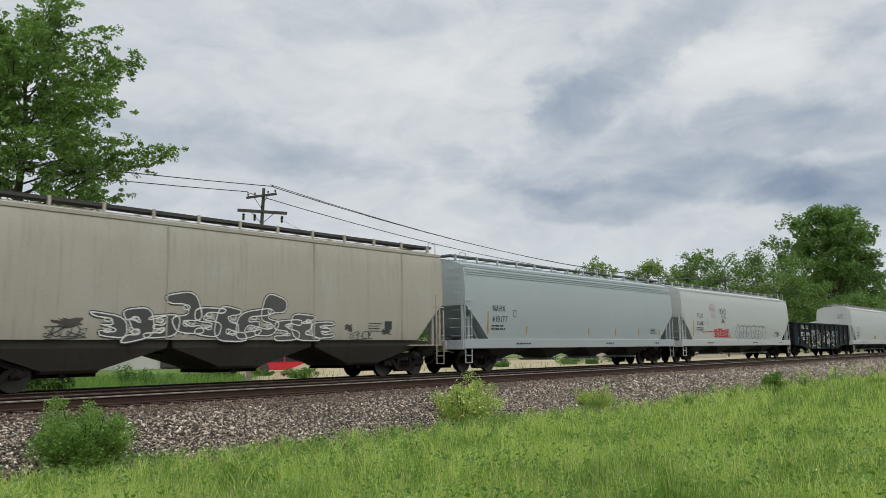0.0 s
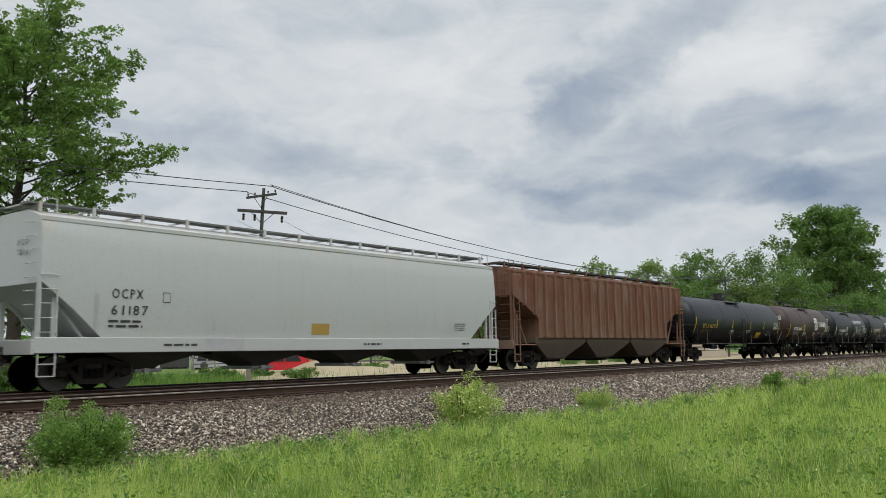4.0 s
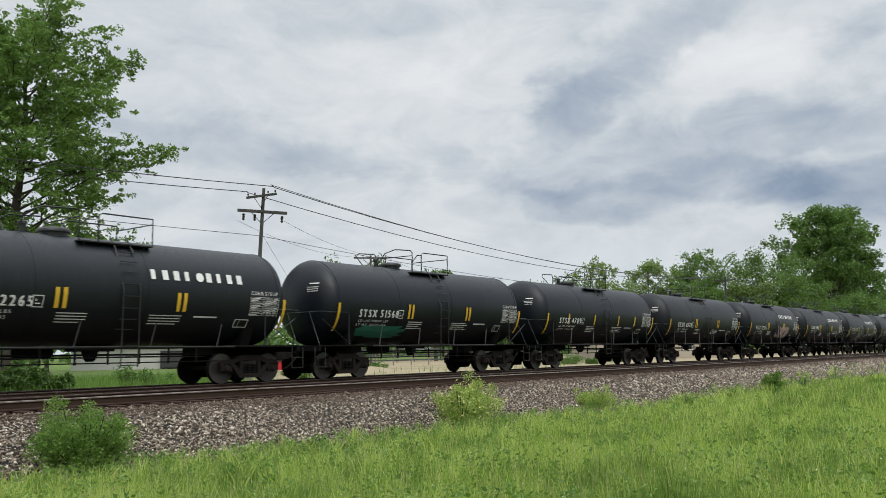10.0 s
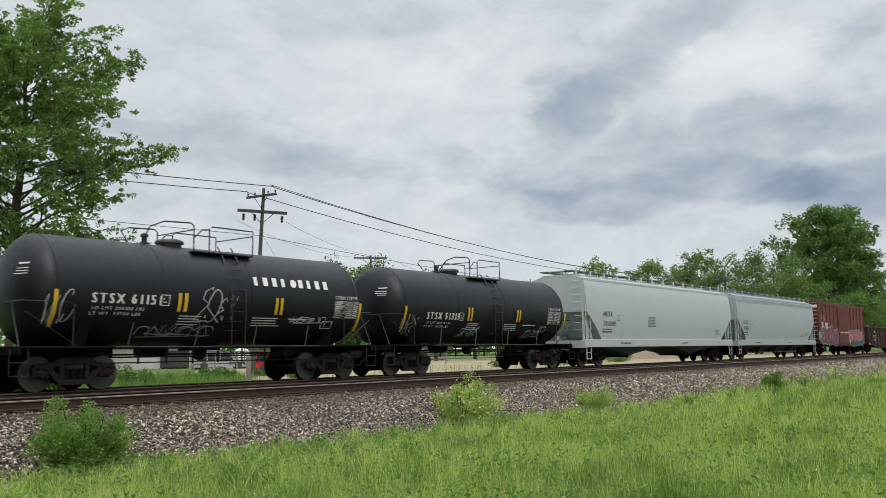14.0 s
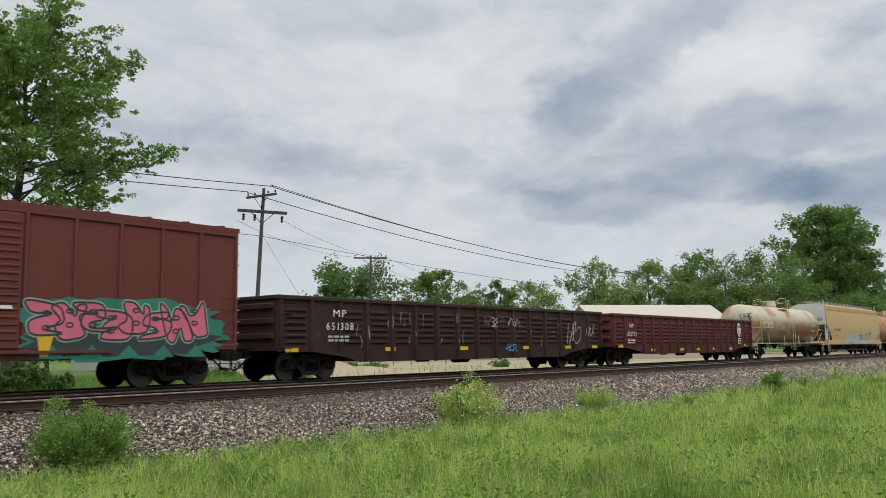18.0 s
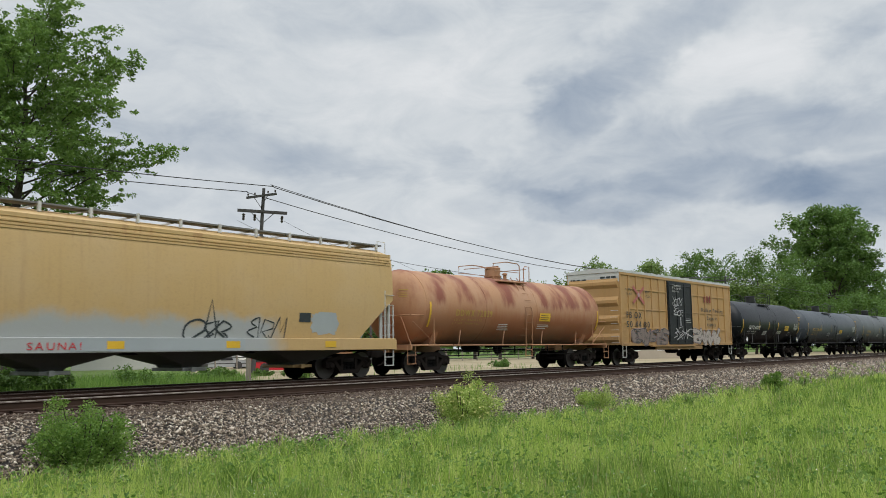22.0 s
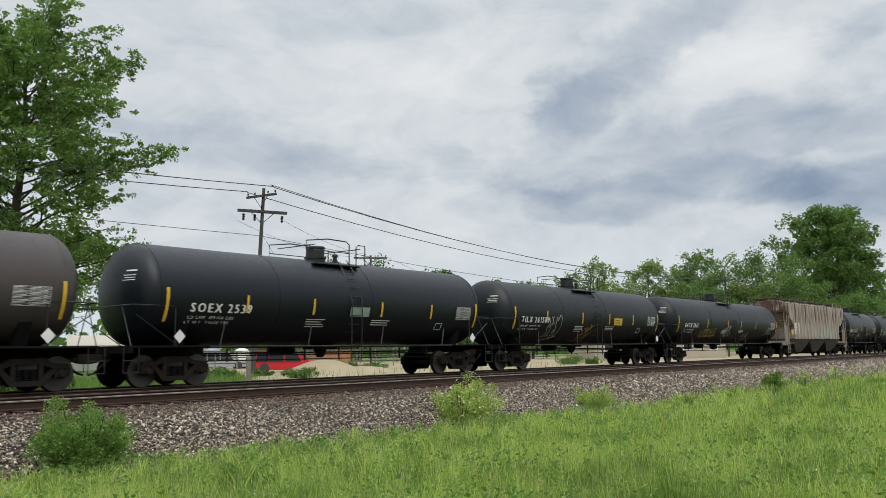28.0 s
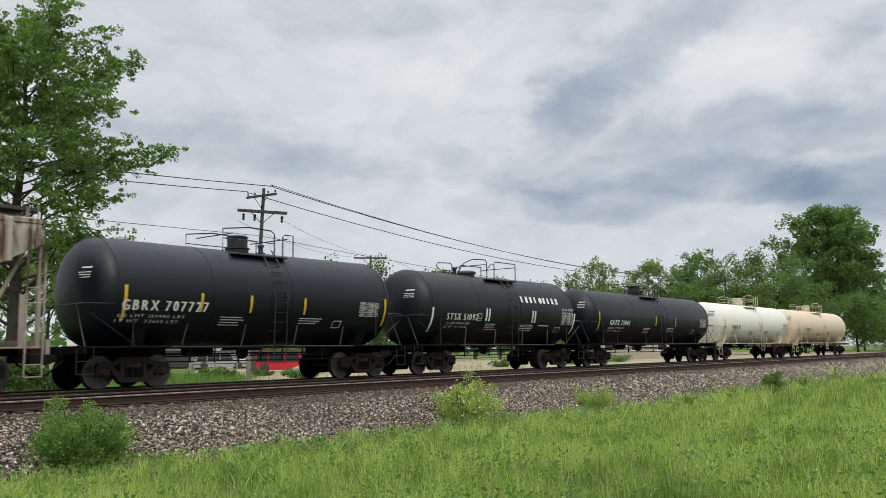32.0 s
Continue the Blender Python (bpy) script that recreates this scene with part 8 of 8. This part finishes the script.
def parked_car(label, x, y, rz, paint):
    """A parked people carrier."""
    ob = thing("van", label, "car", at=(x, y, -0.44))
    ob.rotation_euler = (0, 0, radians(rz))
    prof = [(-2.35, 0.16), (-2.40, 0.56), (-2.30, 0.72), (-2.12, 1.42), (-1.85, 1.52), (0.55, 1.50), (0.95, 1.38), (1.55, 0.80), (2.25, 0.72), (2.42, 0.54), (2.40, 0.16)]
    ring = lambda y, k: [(x * k, y, 0.16 + (z - 0.16) * (1 if k == 1 else 0.98)) for x, z in prof]
    part("body", Geo().loft([ring(-0.86, 0.97), ring(-0.90, 1), ring(0.90, 1), ring(0.86, 0.97)]), paint, ob)
    for sy in (-1, 1):
        for x0, x1, x2, x3 in ((-2.05, -1.25, -1.25, -1.92), (-1.15, -0.15, -0.15, -1.15), (-0.05, 1.05, 0.72, -0.05)):
            part("side_window", Geo().loft([[(x0, y, 0.76), (x1, y, 0.76), (x2, y, 1.40), (x3, y, 1.40)] for y in sorted((sy * 0.895, sy * 0.912))]), GLASSDARK, ob)
        for x in (-1.45, 1.5):
            w = part("wheel", Geo().turn_y([(sy * 0.90 - 0.11, 0.16), (sy * 0.90 - 0.10, 0.31), (sy * 0.90 + 0.06, 0.33), (sy * 0.90 + 0.08, 0.2)], 18, x, 0.33), DARKSTEEL, ob)
            part("hub_cap", Geo().turn_y([(sy * 0.985, 0.02), (sy * 0.98, 0.17), (sy * 0.95, 0.19)] if sy < 0 else [(0.95, 0.19), (0.98, 0.17), (0.985, 0.02)], 14, x, 0.33), PALE_STEEL, w)
        part("tail_light", Geo().box(-2.40, -2.28, min(sy * 0.72, sy * 0.9), max(sy * 0.72, sy * 0.9), 0.66, 1.0, 0.02), paint, ob)
        part("headlight", Geo().box(2.28, 2.43, min(sy * 0.55, sy * 0.85), max(sy * 0.55, sy * 0.85), 0.60, 0.72, 0.02), PALE_STEEL, ob)
    part("windscreen", Geo().loft([[(x, -0.78, z), (x, 0.78, z), (x + 0.02, 0.78, z + 0.012), (x + 0.02, -0.78, z + 0.012)] for x, z in ((1.50, 0.925), (0.99, 1.37))]), GLASSDARK, ob)
    part("rear_window", Geo().loft([[(x, -0.75, z), (x, 0.75, z), (x - 0.02, 0.75, z + 0.01), (x - 0.02, -0.75, z + 0.01)] for x, z in ((-2.29, 0.87), (-2.14, 1.38))]), GLASSDARK, ob)


parked_car("bright red people carrier parked behind a sand pile", 40.6, 24.2, -42, REDPAINT)
parked_car("silver people carrier parked at the yard's edge", 47.5, 41.0, -30, SILVER)


def yard_tank(label, x, y, r, H, mat):
    """An upright poly tank with ribs and a lid."""
    ob = thing("storage_tank", label, "tank", at=(x, y, -0.45))
    part("tank_body", Geo().turn_z([(0, r * 0.97)] + [(H * 0.8 * k / 8, r * (1.0 if k % 2 else 0.965)) for k in range(1, 9)] + [(H * 0.92, r * 0.7), (H, r * 0.3)], 20), mat, ob, smooth=True)
    part("lid", Geo().turn_z([(H - 0.02, r * 0.26), (H + 0.08, r * 0.26), (H + 0.1, r * 0.2)], 14), DARKSTEEL, ob)


yard_tank("grey upright plastic tank in the yard", 52.0, 48.5, 0.9, 2.3, SILVER)
yard_tank("white upright plastic tank in the yard", 55.0, 47.5, 0.8, 1.9, WHITEWALL)


def steel_bin(label, x, y, rz, l, w, h, mat):
    """An open steel bin with corner posts, side ribs and a rolled rim."""
    ob = thing("steel_bin", label, "bin", at=(x, y, -0.44))
    ob.rotation_euler = (0, 0, radians(rz))
    part("shell", Geo().box(-l / 2, l / 2, -w / 2, -w / 2 + 0.05, 0.1, h).box(-l / 2, l / 2, w / 2 - 0.05, w / 2, 0.1, h).box(-l / 2, -l / 2 + 0.05, -w / 2, w / 2, 0.1, h).box(l / 2 - 0.05, l / 2, -w / 2, w / 2, 0.1, h).box(-l / 2, l / 2, -w / 2, w / 2, 0.1, 0.15), mat, ob)
    part("rim", Geo().box(-l / 2 - 0.05, l / 2 + 0.05, -w / 2 - 0.05, -w / 2 + 0.06, h, h + 0.1, 0.02).box(-l / 2 - 0.05, l / 2 + 0.05, w / 2 - 0.06, w / 2 + 0.05, h, h + 0.1, 0.02), mat, ob)
    for x2 in np.linspace(-l / 2 + 0.2, l / 2 - 0.2, 5):
        part("rib", Geo().box(x2 - 0.05, x2 + 0.05, -w / 2 - 0.07, -w / 2, 0.1, h, 0.015), mat, ob)
    for x2 in (-l / 2 + 0.3, l / 2 - 0.3):
        part("skid", Geo().box(x2 - 0.1, x2 + 0.1, -w / 2 + 0.1, w / 2 - 0.1, 0, 0.1), DARKSTEEL, ob)


steel_bin("dark grey steel bin beside the white shed", 48.2, 49.0, -30, 2.6, 1.6, 1.6, DARKSTEEL)
steel_bin("faded orange steel bin behind the red car", 46.0, 25.5, -35, 3.2, 1.8, 1.35, ORANGE_STEEL)
ob = thing("fence_post", "short grey weathered wooden post in the weeds", "post", at=(23.9, 7.4, -0.46))
part("post", Geo().turn_z([(-0.1, 0.12), (0.5, 0.115), (1.22, 0.11), (1.26, 0.08)], 10), GREYWOOD, ob)


def yard_fence(label, x0, y0, x1, y1, n, H, rails):
    ob = thing("fence", label, "fence", at=(x0, y0, -0.45))
    d = Vector((x1 - x0, y1 - y0, 0))
    for i in range(n):
        p = d * i / (n - 1)
        part("post", Geo().cyl(p, p + Vector((0, 0, H)), 0.07, 7), GREYWOOD, ob)
    for z in rails:
        part("rail", Geo().cyl(Vector((0, 0, z)), d + Vector((0, 0, z)), 0.045, 5), DARKSTEEL, ob)


yard_fence("dark pipe fence across the bare yard", 56, 47, 116, 42, 22, 1.5, (0.35, 0.75, 1.15, 1.48))
yard_fence("dark pipe fence along the yard's far side", 44, 40, 66, 30, 14, 1.6, (0.5, 1.0, 1.55))


def barn(label, x, y, rz, l, w, eave, ridge, wall, roof, doors):
    ob = thing("shed", label, "shed", at=(x, y, -0.46))
    ob.rotation_euler = (0, 0, radians(rz))
    a, b = l / 2, w / 2
    part("wall", Geo().loft([[(xx, -b, -0.1), (xx, b, -0.1), (xx, b, eave), (xx, 0, ridge - 0.05), (xx, -b, eave)] for xx in (-a, a)]), wall, ob)
    for s in (-1, 1):
        part("roof", Geo().loft([[(xx, s * (b + 0.4), eave - 0.22), (xx, s * (b + 0.4), eave - 0.12), (xx, 0, ridge + 0.06), (xx, 0, ridge - 0.06)] for xx in (-a - 0.4, a + 0.4)]), roof, ob)
    for i in range(doors):
        xx = -a + l * (i + 0.5) / doors
        wn = part("window", Geo().box(xx - 0.55, xx + 0.55, -b - 0.03, -b + 0.02, 1.1, 2.1), GLASSDARK, ob)
        part("frame", Geo().box(xx - 0.62, xx + 0.62, -b - 0.05, -b - 0.031, 1.02, 1.1).box(xx - 0.62, xx + 0.62, -b - 0.05, -b - 0.031, 2.1, 2.18).box(xx - 0.62, xx - 0.55, -b - 0.05, -b - 0.031, 1.1, 2.1).box(xx + 0.55, xx + 0.62, -b - 0.05, -b - 0.031, 1.1, 2.1), WHITEWALL, wn)


barn("long barn with a cream metal roof at the yard's end", 101.5, 25.5, -38, 17.5, 7.5, 5.0, 6.75, TANWALL, CREAMROOF, 5)
barn("low white shed beyond the weeds", 46.0, 53.0, -28, 10.5, 6.0, 2.4, 3.2, SHEDWALL, CREAMROOF, 0)


def log_stack(x, y, rz, seed):
    rnd = random.Random(seed)
    ob = thing("timber_stack", "untidy stack of pale cut timber in the yard", "timber stack", at=(x, y, -0.44))
    ob.rotation_euler = (0, 0, radians(rz))
    for row in range(3):
        for i in range(9 - row):
            r = rnd.uniform(0.10, 0.16)
            xx = (i - (8 - row) / 2) * 0.34 + rnd.uniform(-0.05, 0.05)
            part("log", Geo().cyl((xx, -0.8 + rnd.uniform(-0.2, 0.2), 0.15 + row * 0.27), (xx + rnd.uniform(-0.1, 0.1), 0.9, 0.15 + row * 0.27), r, 8), GREYWOOD if rnd.random() < 0.5 else SAND, ob)


log_stack(47.0, 42.0, -35, 1)
log_stack(51.0, 40.0, -20, 2)


# ---- foreground: loose stone, grass, bushes ----
GRASS = leaf_mat("grass_blade", rgb(0.14, 0.26, 0.035), rgb(0.40, 0.58, 0.105), rgb(0.76, 0.82, 0.27), 0.54)
GRASS_DEEP = leaf_mat("grass_deep", rgb(0.035, 0.09, 0.016), rgb(0.125, 0.24, 0.042), rgb(0.33, 0.46, 0.105), 0.5)
WEED_DEEP = leaf_mat("weed_deep", rgb(0.06, 0.14, 0.028), rgb(0.13, 0.25, 0.05), rgb(0.25, 0.38, 0.10), 0.45)
DRY = leaf_mat("dry_grass", rgb(0.30, 0.27, 0.12), rgb(0.42, 0.37, 0.19), rgb(0.55, 0.48, 0.28), 0.3)
WEED = leaf_mat("weed_leaf", rgb(0.12, 0.22, 0.045), rgb(0.20, 0.34, 0.075), rgb(0.32, 0.45, 0.13), 0.45)
FLOWER = plain("flower_white", rgb(0.75, 0.75, 0.68), 0.6, 0, 0.1, 20, 0.0)
FLOWERY = plain("flower_pale_yellow", rgb(0.62, 0.60, 0.22), 0.6, 0, 0.2, 20, 0.0)


def raw_mesh(name, verts, faces_flat, sizes, mat):
    me = bpy.data.meshes.new(name)
    me.vertices.add(len(verts))
    me.vertices.foreach_set("co", verts.ravel().astype(np.float32))
    me.loops.add(len(faces_flat))
    me.loops.foreach_set("vertex_index", faces_flat.astype(np.int32))
    me.polygons.add(len(sizes))
    me.polygons.foreach_set("loop_start", np.concatenate([[0], np.cumsum(sizes)[:-1]]).astype(np.int32))
    me.materials.append(mat)
    me.update()
    return me


def bank_z(y):
    return np.where(y > -5.75, -0.235, -0.235 - (-5.75 - y) / 2.25 * 0.965)


def stones():
    """Loose crushed stone on the near shoulder of the bank."""
    rs = np.random.RandomState(7)
    zones = ((5.0, 14, 800, 1.0), (14, 30, 600, 1.0), (30, 60, 270, 1.3), (60, 120, 90, 2.0))
    for zi, (x0, x1, dens, k) in enumerate(zones):
        n = int((x1 - x0) * 3.2 * dens)
        x, y = rs.uniform(x0, x1, n), rs.uniform(-8.5, -5.35, n)
        keep = (y > -8.0) | (rs.uniform(0, 1, n) < 0.4)
        x, y = x[keep], y[keep]
        n = len(x)
        z = np.where(y < -8.0, -1.19, bank_z(y)) + rs.uniform(-0.02, 0.035, n)
        s = rs.gamma(6, 0.0043, n).clip(0.013, 0.052) * k
        o = np.array([(1, 0, 0), (-1, 0, 0), (0, 1, 0), (0, -1, 0), (0, 0, 1), (0, 0, -1)], float)
        v = o[None] * rs.uniform(0.6, 1.15, (n, 6, 1)) + rs.normal(0, 0.22, (n, 6, 3))
        v[:, :, 2] *= 0.75
        a = rs.uniform(0, 6.283, n)
        c, sn = np.cos(a)[:, None], np.sin(a)[:, None]
        vx, vy = v[:, :, 0] * c - v[:, :, 1] * sn, v[:, :, 0] * sn + v[:, :, 1] * c
        v = np.stack([vx, vy, v[:, :, 2]], 2) * s[:, None, None] + np.stack([x, y, z], 1)[:, None]
        f = np.array([(0, 2, 4), (2, 1, 4), (1, 3, 4), (3, 0, 4), (2, 0, 5), (1, 2, 5), (3, 1, 5), (0, 3, 5)])
        ff = (f[None] + 6 * np.arange(n)[:, None, None]).reshape(-1)
        me = raw_mesh("ballast_stones", v.reshape(-1, 3), ff, np.full(8 * n, 3), BALLAST)
        tagged(new("ballast_stones", me), "loose grey-brown crushed ballast stones on the bank", "ballast", kind="stuff")


stones()


def near_stones():
    """The larger loose stones lying nearest, one by one."""
    rnd = random.Random(77)
    kinds = []
    for k in range(8):
        v = [Vector((rnd.gauss(0, 1), rnd.gauss(0, 1), rnd.gauss(0, 0.8))).normalized() * rnd.uniform(0.75, 1.1) for _ in range(14)]
        bm = bmesh.new()
        for p in v:
            bm.verts.new((p.x, p.y, p.z * 0.72))
        bmesh.ops.convex_hull(bm, input=list(bm.verts))
        me = bpy.data.meshes.new("stone")
        bm.to_mesh(me)
        bm.free()
        me.materials.append(STONE)
        kinds.append(me)
    for k in range(300):
        x, y = rnd.uniform(6.2, 13.5), rnd.uniform(-7.95, -5.75)
        ob = put("stone", rnd.choice(kinds), bed, (x, y, float(bank_z(y)) + rnd.uniform(0.0, 0.03)), rnd.uniform(0, 6.28))
        s = rnd.uniform(0.026, 0.048)
        ob.scale = (s, s * rnd.uniform(0.7, 1), s * rnd.uniform(0.7, 1))


near_stones()


def meadow_z(x, y):
    return np.where(np.asarray(y) < -8.0, -1.235 + 0.0355 * (-8.0 - np.asarray(y)) + hummock(np.asarray(x), np.asarray(y)), bank_z(np.asarray(y)))


def blades(name, label, x, y, z, h, w, mat, rs, lean=0.35):
    """Bent three-sided blades of grass, one mesh."""
    n = len(x)
    a = rs.uniform(0, 6.283, n)
    dx, dy = np.cos(a), np.sin(a)
    b = rs.uniform(0, 6.283, n)
    l = lean * h * rs.uniform(0.2, 1.2, n)
    p = np.stack([x, y, z], 1)
    side = np.stack([dx, dy, np.zeros(n)], 1) * (w / 2)[:, None]
    bend = np.stack([np.cos(b), np.sin(b), np.zeros(n)], 1) * l[:, None]
    up = np.zeros((n, 3))
    up[:, 2] = h
    v = np.stack([p - side, p + side, p + up * 0.55 + bend * 0.35 + side * 0.8, p + up * 0.55 + bend * 0.35 - side * 0.8, p + up * 0.98 + bend], 1)
    idx = 5 * np.arange(n)[:, None] + np.array([0, 1, 2, 3, 3, 2, 4])[None]
    me = raw_mesh(name, v.reshape(-1, 3), idx.reshape(-1), np.tile([4, 3], n), mat)
    return tagged(new(name, me), label, "grass", kind="stuff")


def field(a, b, k):
    """Soft value noise over the meadow."""
    return np.array([noise.noise(Vector((p * k, q * k, 0.3 + k))) for p, q in zip(a, b)])


def meadow_points(rs, n, far=150.0):
    """Points over the meadow, thinning with distance from the viewer's stand."""
    d = 9.0 * (far / 9.0) ** rs.uniform(0, 1, n)
    az = radians(20) + rs.uniform(0, 1, n) * radians(63)
    x, y = d * np.sin(az), -22.6 + d * np.cos(az)
    f, f2 = field(x, y, 0.8), field(x, y, 0.22)
    edge = -8.0 + 0.32 * f2 + 0.3 * f + 1.5 * np.clip((x - 32) / 34, 0, 1)
    keep = y < edge
    return [q[keep] for q in (x, y, d, f, f2)]


BARE = ((11.6, -11.1, 1.0, 0.45), (8.9, -12.7, 0.5, 0.5), (17.7, -10.1, 0.9, 0.5), (25.0, -12.0, 1.0, 0.5), (13.0, -13.5, 0.6, 0.35))


def grass():
    rs = np.random.RandomState(3)
    x, y, d, f, f2 = meadow_points(rs, 400000)
    bare = np.zeros(len(x), bool)
    for bx, by, rx, ry in BARE:
        bare |= ((x - bx) / rx) ** 2 + ((y - by) / ry) ** 2 < 1 + f
    keep = (rs.uniform(0, 1, len(x)) < 0.80 + 0.8 * f) & ~(bare & (rs.uniform(0, 1, len(x)) < 0.9))
    x, y, d, f, f2 = [q[keep] for q in (x, y, d, f, f2)]
    n = len(x)
    tall = field(x, y, 2.3)
    hh = (0.15 + 0.12 * f + 0.10 * f2 + 0.22 * tall + 0.10 * (y < -11.5)).clip(0.045, 0.6) * rs.uniform(0.55, 1.5, n)
    w = rs.uniform(0.0045, 0.0100, n) * (d / 11) ** 0.72
    z = meadow_z(x, y) - 0.03
    dry = (rs.uniform(0, 1, n) < 0.03 + 0.35 * np.clip(f2 * 1.6 + (x - y * 0.6 - 24) / 60, 0, 0.5)) & (rs.uniform(0, 1, n) < 0.3)
    patch = field(x, y, 0.45) + 0.5 * field(x, y, 1.7)
    deep = ~dry & (rs.uniform(-0.3, 0.3, n) < 1.3 * patch + 0.05)
    for name, label, mat, sel in (("meadow_grass", "tall bright green meadow grass below the bank", GRASS, ~dry & ~deep), ("deep_grass", "darker green patches of meadow grass", GRASS_DEEP, deep), ("dry_grass", "pale yellowed blades among the meadow grass", DRY, dry)):
        blades(name, label, x[sel], y[sel], z[sel], hh[sel], w[sel], mat, rs, 0.26)
    # coarse tufts with arching blades
    tx, ty, td, tf, tf2 = meadow_points(rs, 3600, 90.0)
    k = 16
    tx, ty, td = np.repeat(tx, k), np.repeat(ty, k), np.repeat(td, k)
    th = np.repeat(rs.uniform(0.24, 0.5, len(tf)), k) * rs.uniform(0.6, 1.15, len(tx))
    tx, ty = tx + rs.normal(0, 0.035, len(tx)), ty + rs.normal(0, 0.035, len(tx))
    blades("grass_tufts", "coarse arching tufts of green grass", tx, ty, meadow_z(tx, ty) - 0.02, th, rs.uniform(0.008, 0.015, len(tx)) * (td / 11) ** 0.7, GRASS, rs, 0.55)
    sx, sy, sd, sf, sf2 = meadow_points(rs, 2600, 60.0)
    blades("grass_stalks", "thin pale seed stalks standing over the grass", sx, sy, meadow_z(sx, sy), rs.uniform(0.35, 0.62, len(sx)), rs.uniform(0.005, 0.009, len(sx)) * (sd / 11) ** 0.6, DRY, rs, 0.25)
    # broad-leaved weeds, thickest along the foot of the stone
    wx, wy, wd, wf, wf2 = meadow_points(rs, 16000, 90.0)
    near = np.exp(-((wy + 8.3) / 1.3) ** 2)
    sel = rs.uniform(0, 1, len(wx)) < 0.22 + 0.75 * near * (wf + 0.45 > 0)
    wx, wy, wd = wx[sel], wy[sel], wd[sel]
    pts = np.stack([wx, wy, meadow_z(wx, wy) + rs.uniform(0.05, 0.34, len(wx))], 1)
    tagged(new("low_weeds", leaf_cloud("low_weeds", pts, 0.10 + 0.05 * rs.uniform(0, 1, len(pts)), 14, 0.066, WEED_DEEP, 19, droop=-0.1)), "low broad-leaved weeds along the foot of the ballast", "weeds", kind="stuff")
    n = 30000
    x, y = rs.uniform(9, 60, n), rs.uniform(4.2, 20, n)
    keep = (x < 0.78 * (y + 22.6) + 0.7 * rs.normal(size=n)) | (rs.uniform(0, 1, n) < 0.025)
    x, y = x[keep], y[keep]
    blades("trackside_grass", "rank green grass behind the track", x, y, np.full(len(x), -0.47), rs.uniform(0.15, 0.6, len(x)), rs.uniform(0.015, 0.04, len(x)), WEED_DEEP, rs)
    fx, fy, fd, ff, ff2 = meadow_points(rs, 1500, 50.0)
    pts = np.stack([fx, fy, meadow_z(fx, fy) + rs.uniform(0.15, 0.36, len(fx))], 1)
    tagged(new("wild_flowers", leaf_cloud("wild_flowers", pts, [0.03] * len(pts), 2, 0.0135, FLOWER, 9, aspect=0.9)), "tiny white wild flowers in the grass", "flowers", kind="stuff")


grass()
shrub("bush", "leafy green bush growing at the foot of the ballast", 8.15, -7.75, -1.14, 1.22, 2.25, LEAF_BUSH, 71, n=24000, size=0.05, stems=40)
shrub("bush", "yellow-green flowering bush on the edge of the ballast", 19.3, -7.75, -1.12, 1.12, 2.7, LEAF_YELLOW, 72, n=20000, size=0.055, stems=34, flower=FLOWERY)
shrub("bush", "low yellowing bush on the edge of the ballast", 27.0, -7.85, -1.16, 0.70, 2.1, LEAF_YELLOW, 73, n=5000, size=0.06, stems=18)
shrub("bush", "small round green bush in the grass", 42.5, -8.9, -1.2, 0.95, 1.5, LEAF_BUSH, 74, n=4000, size=0.08, stems=14)
WEEDS = ((10.8, -9.2, 0.34), (15.2, -9.0, 0.38), (29.3, -10.2, 0.42), (33.3, -10.3, 0.42), (36.0, -11.1, 0.40), (45.4, -9.5, 0.6), (52.3, -9.2, 0.65), (12.3, -11.9, 0.34))
for i, (x, y, H) in enumerate(WEEDS):
    shrub("weed_plant", "leafy green weed standing in the meadow grass", x, y, float(meadow_z(x, y)) - 0.02, H * 1.1, H * 1.5, WEED, 80 + i, n=700, size=0.06, stems=9, group="weeds in the meadow")


# ---- the train rolls from right to left, slowing slightly ----
def travelled(t):
    return 19.4469 * t - 0.011127 * (t - 16) ** 2 - 0.0000319 * (t - 16) ** 3


def motions():
    for car, x in CARS:
        walk(car, [(t, pose(x - travelled(t), 0, 0)) for t in range(0, 33, 4)])


motions()
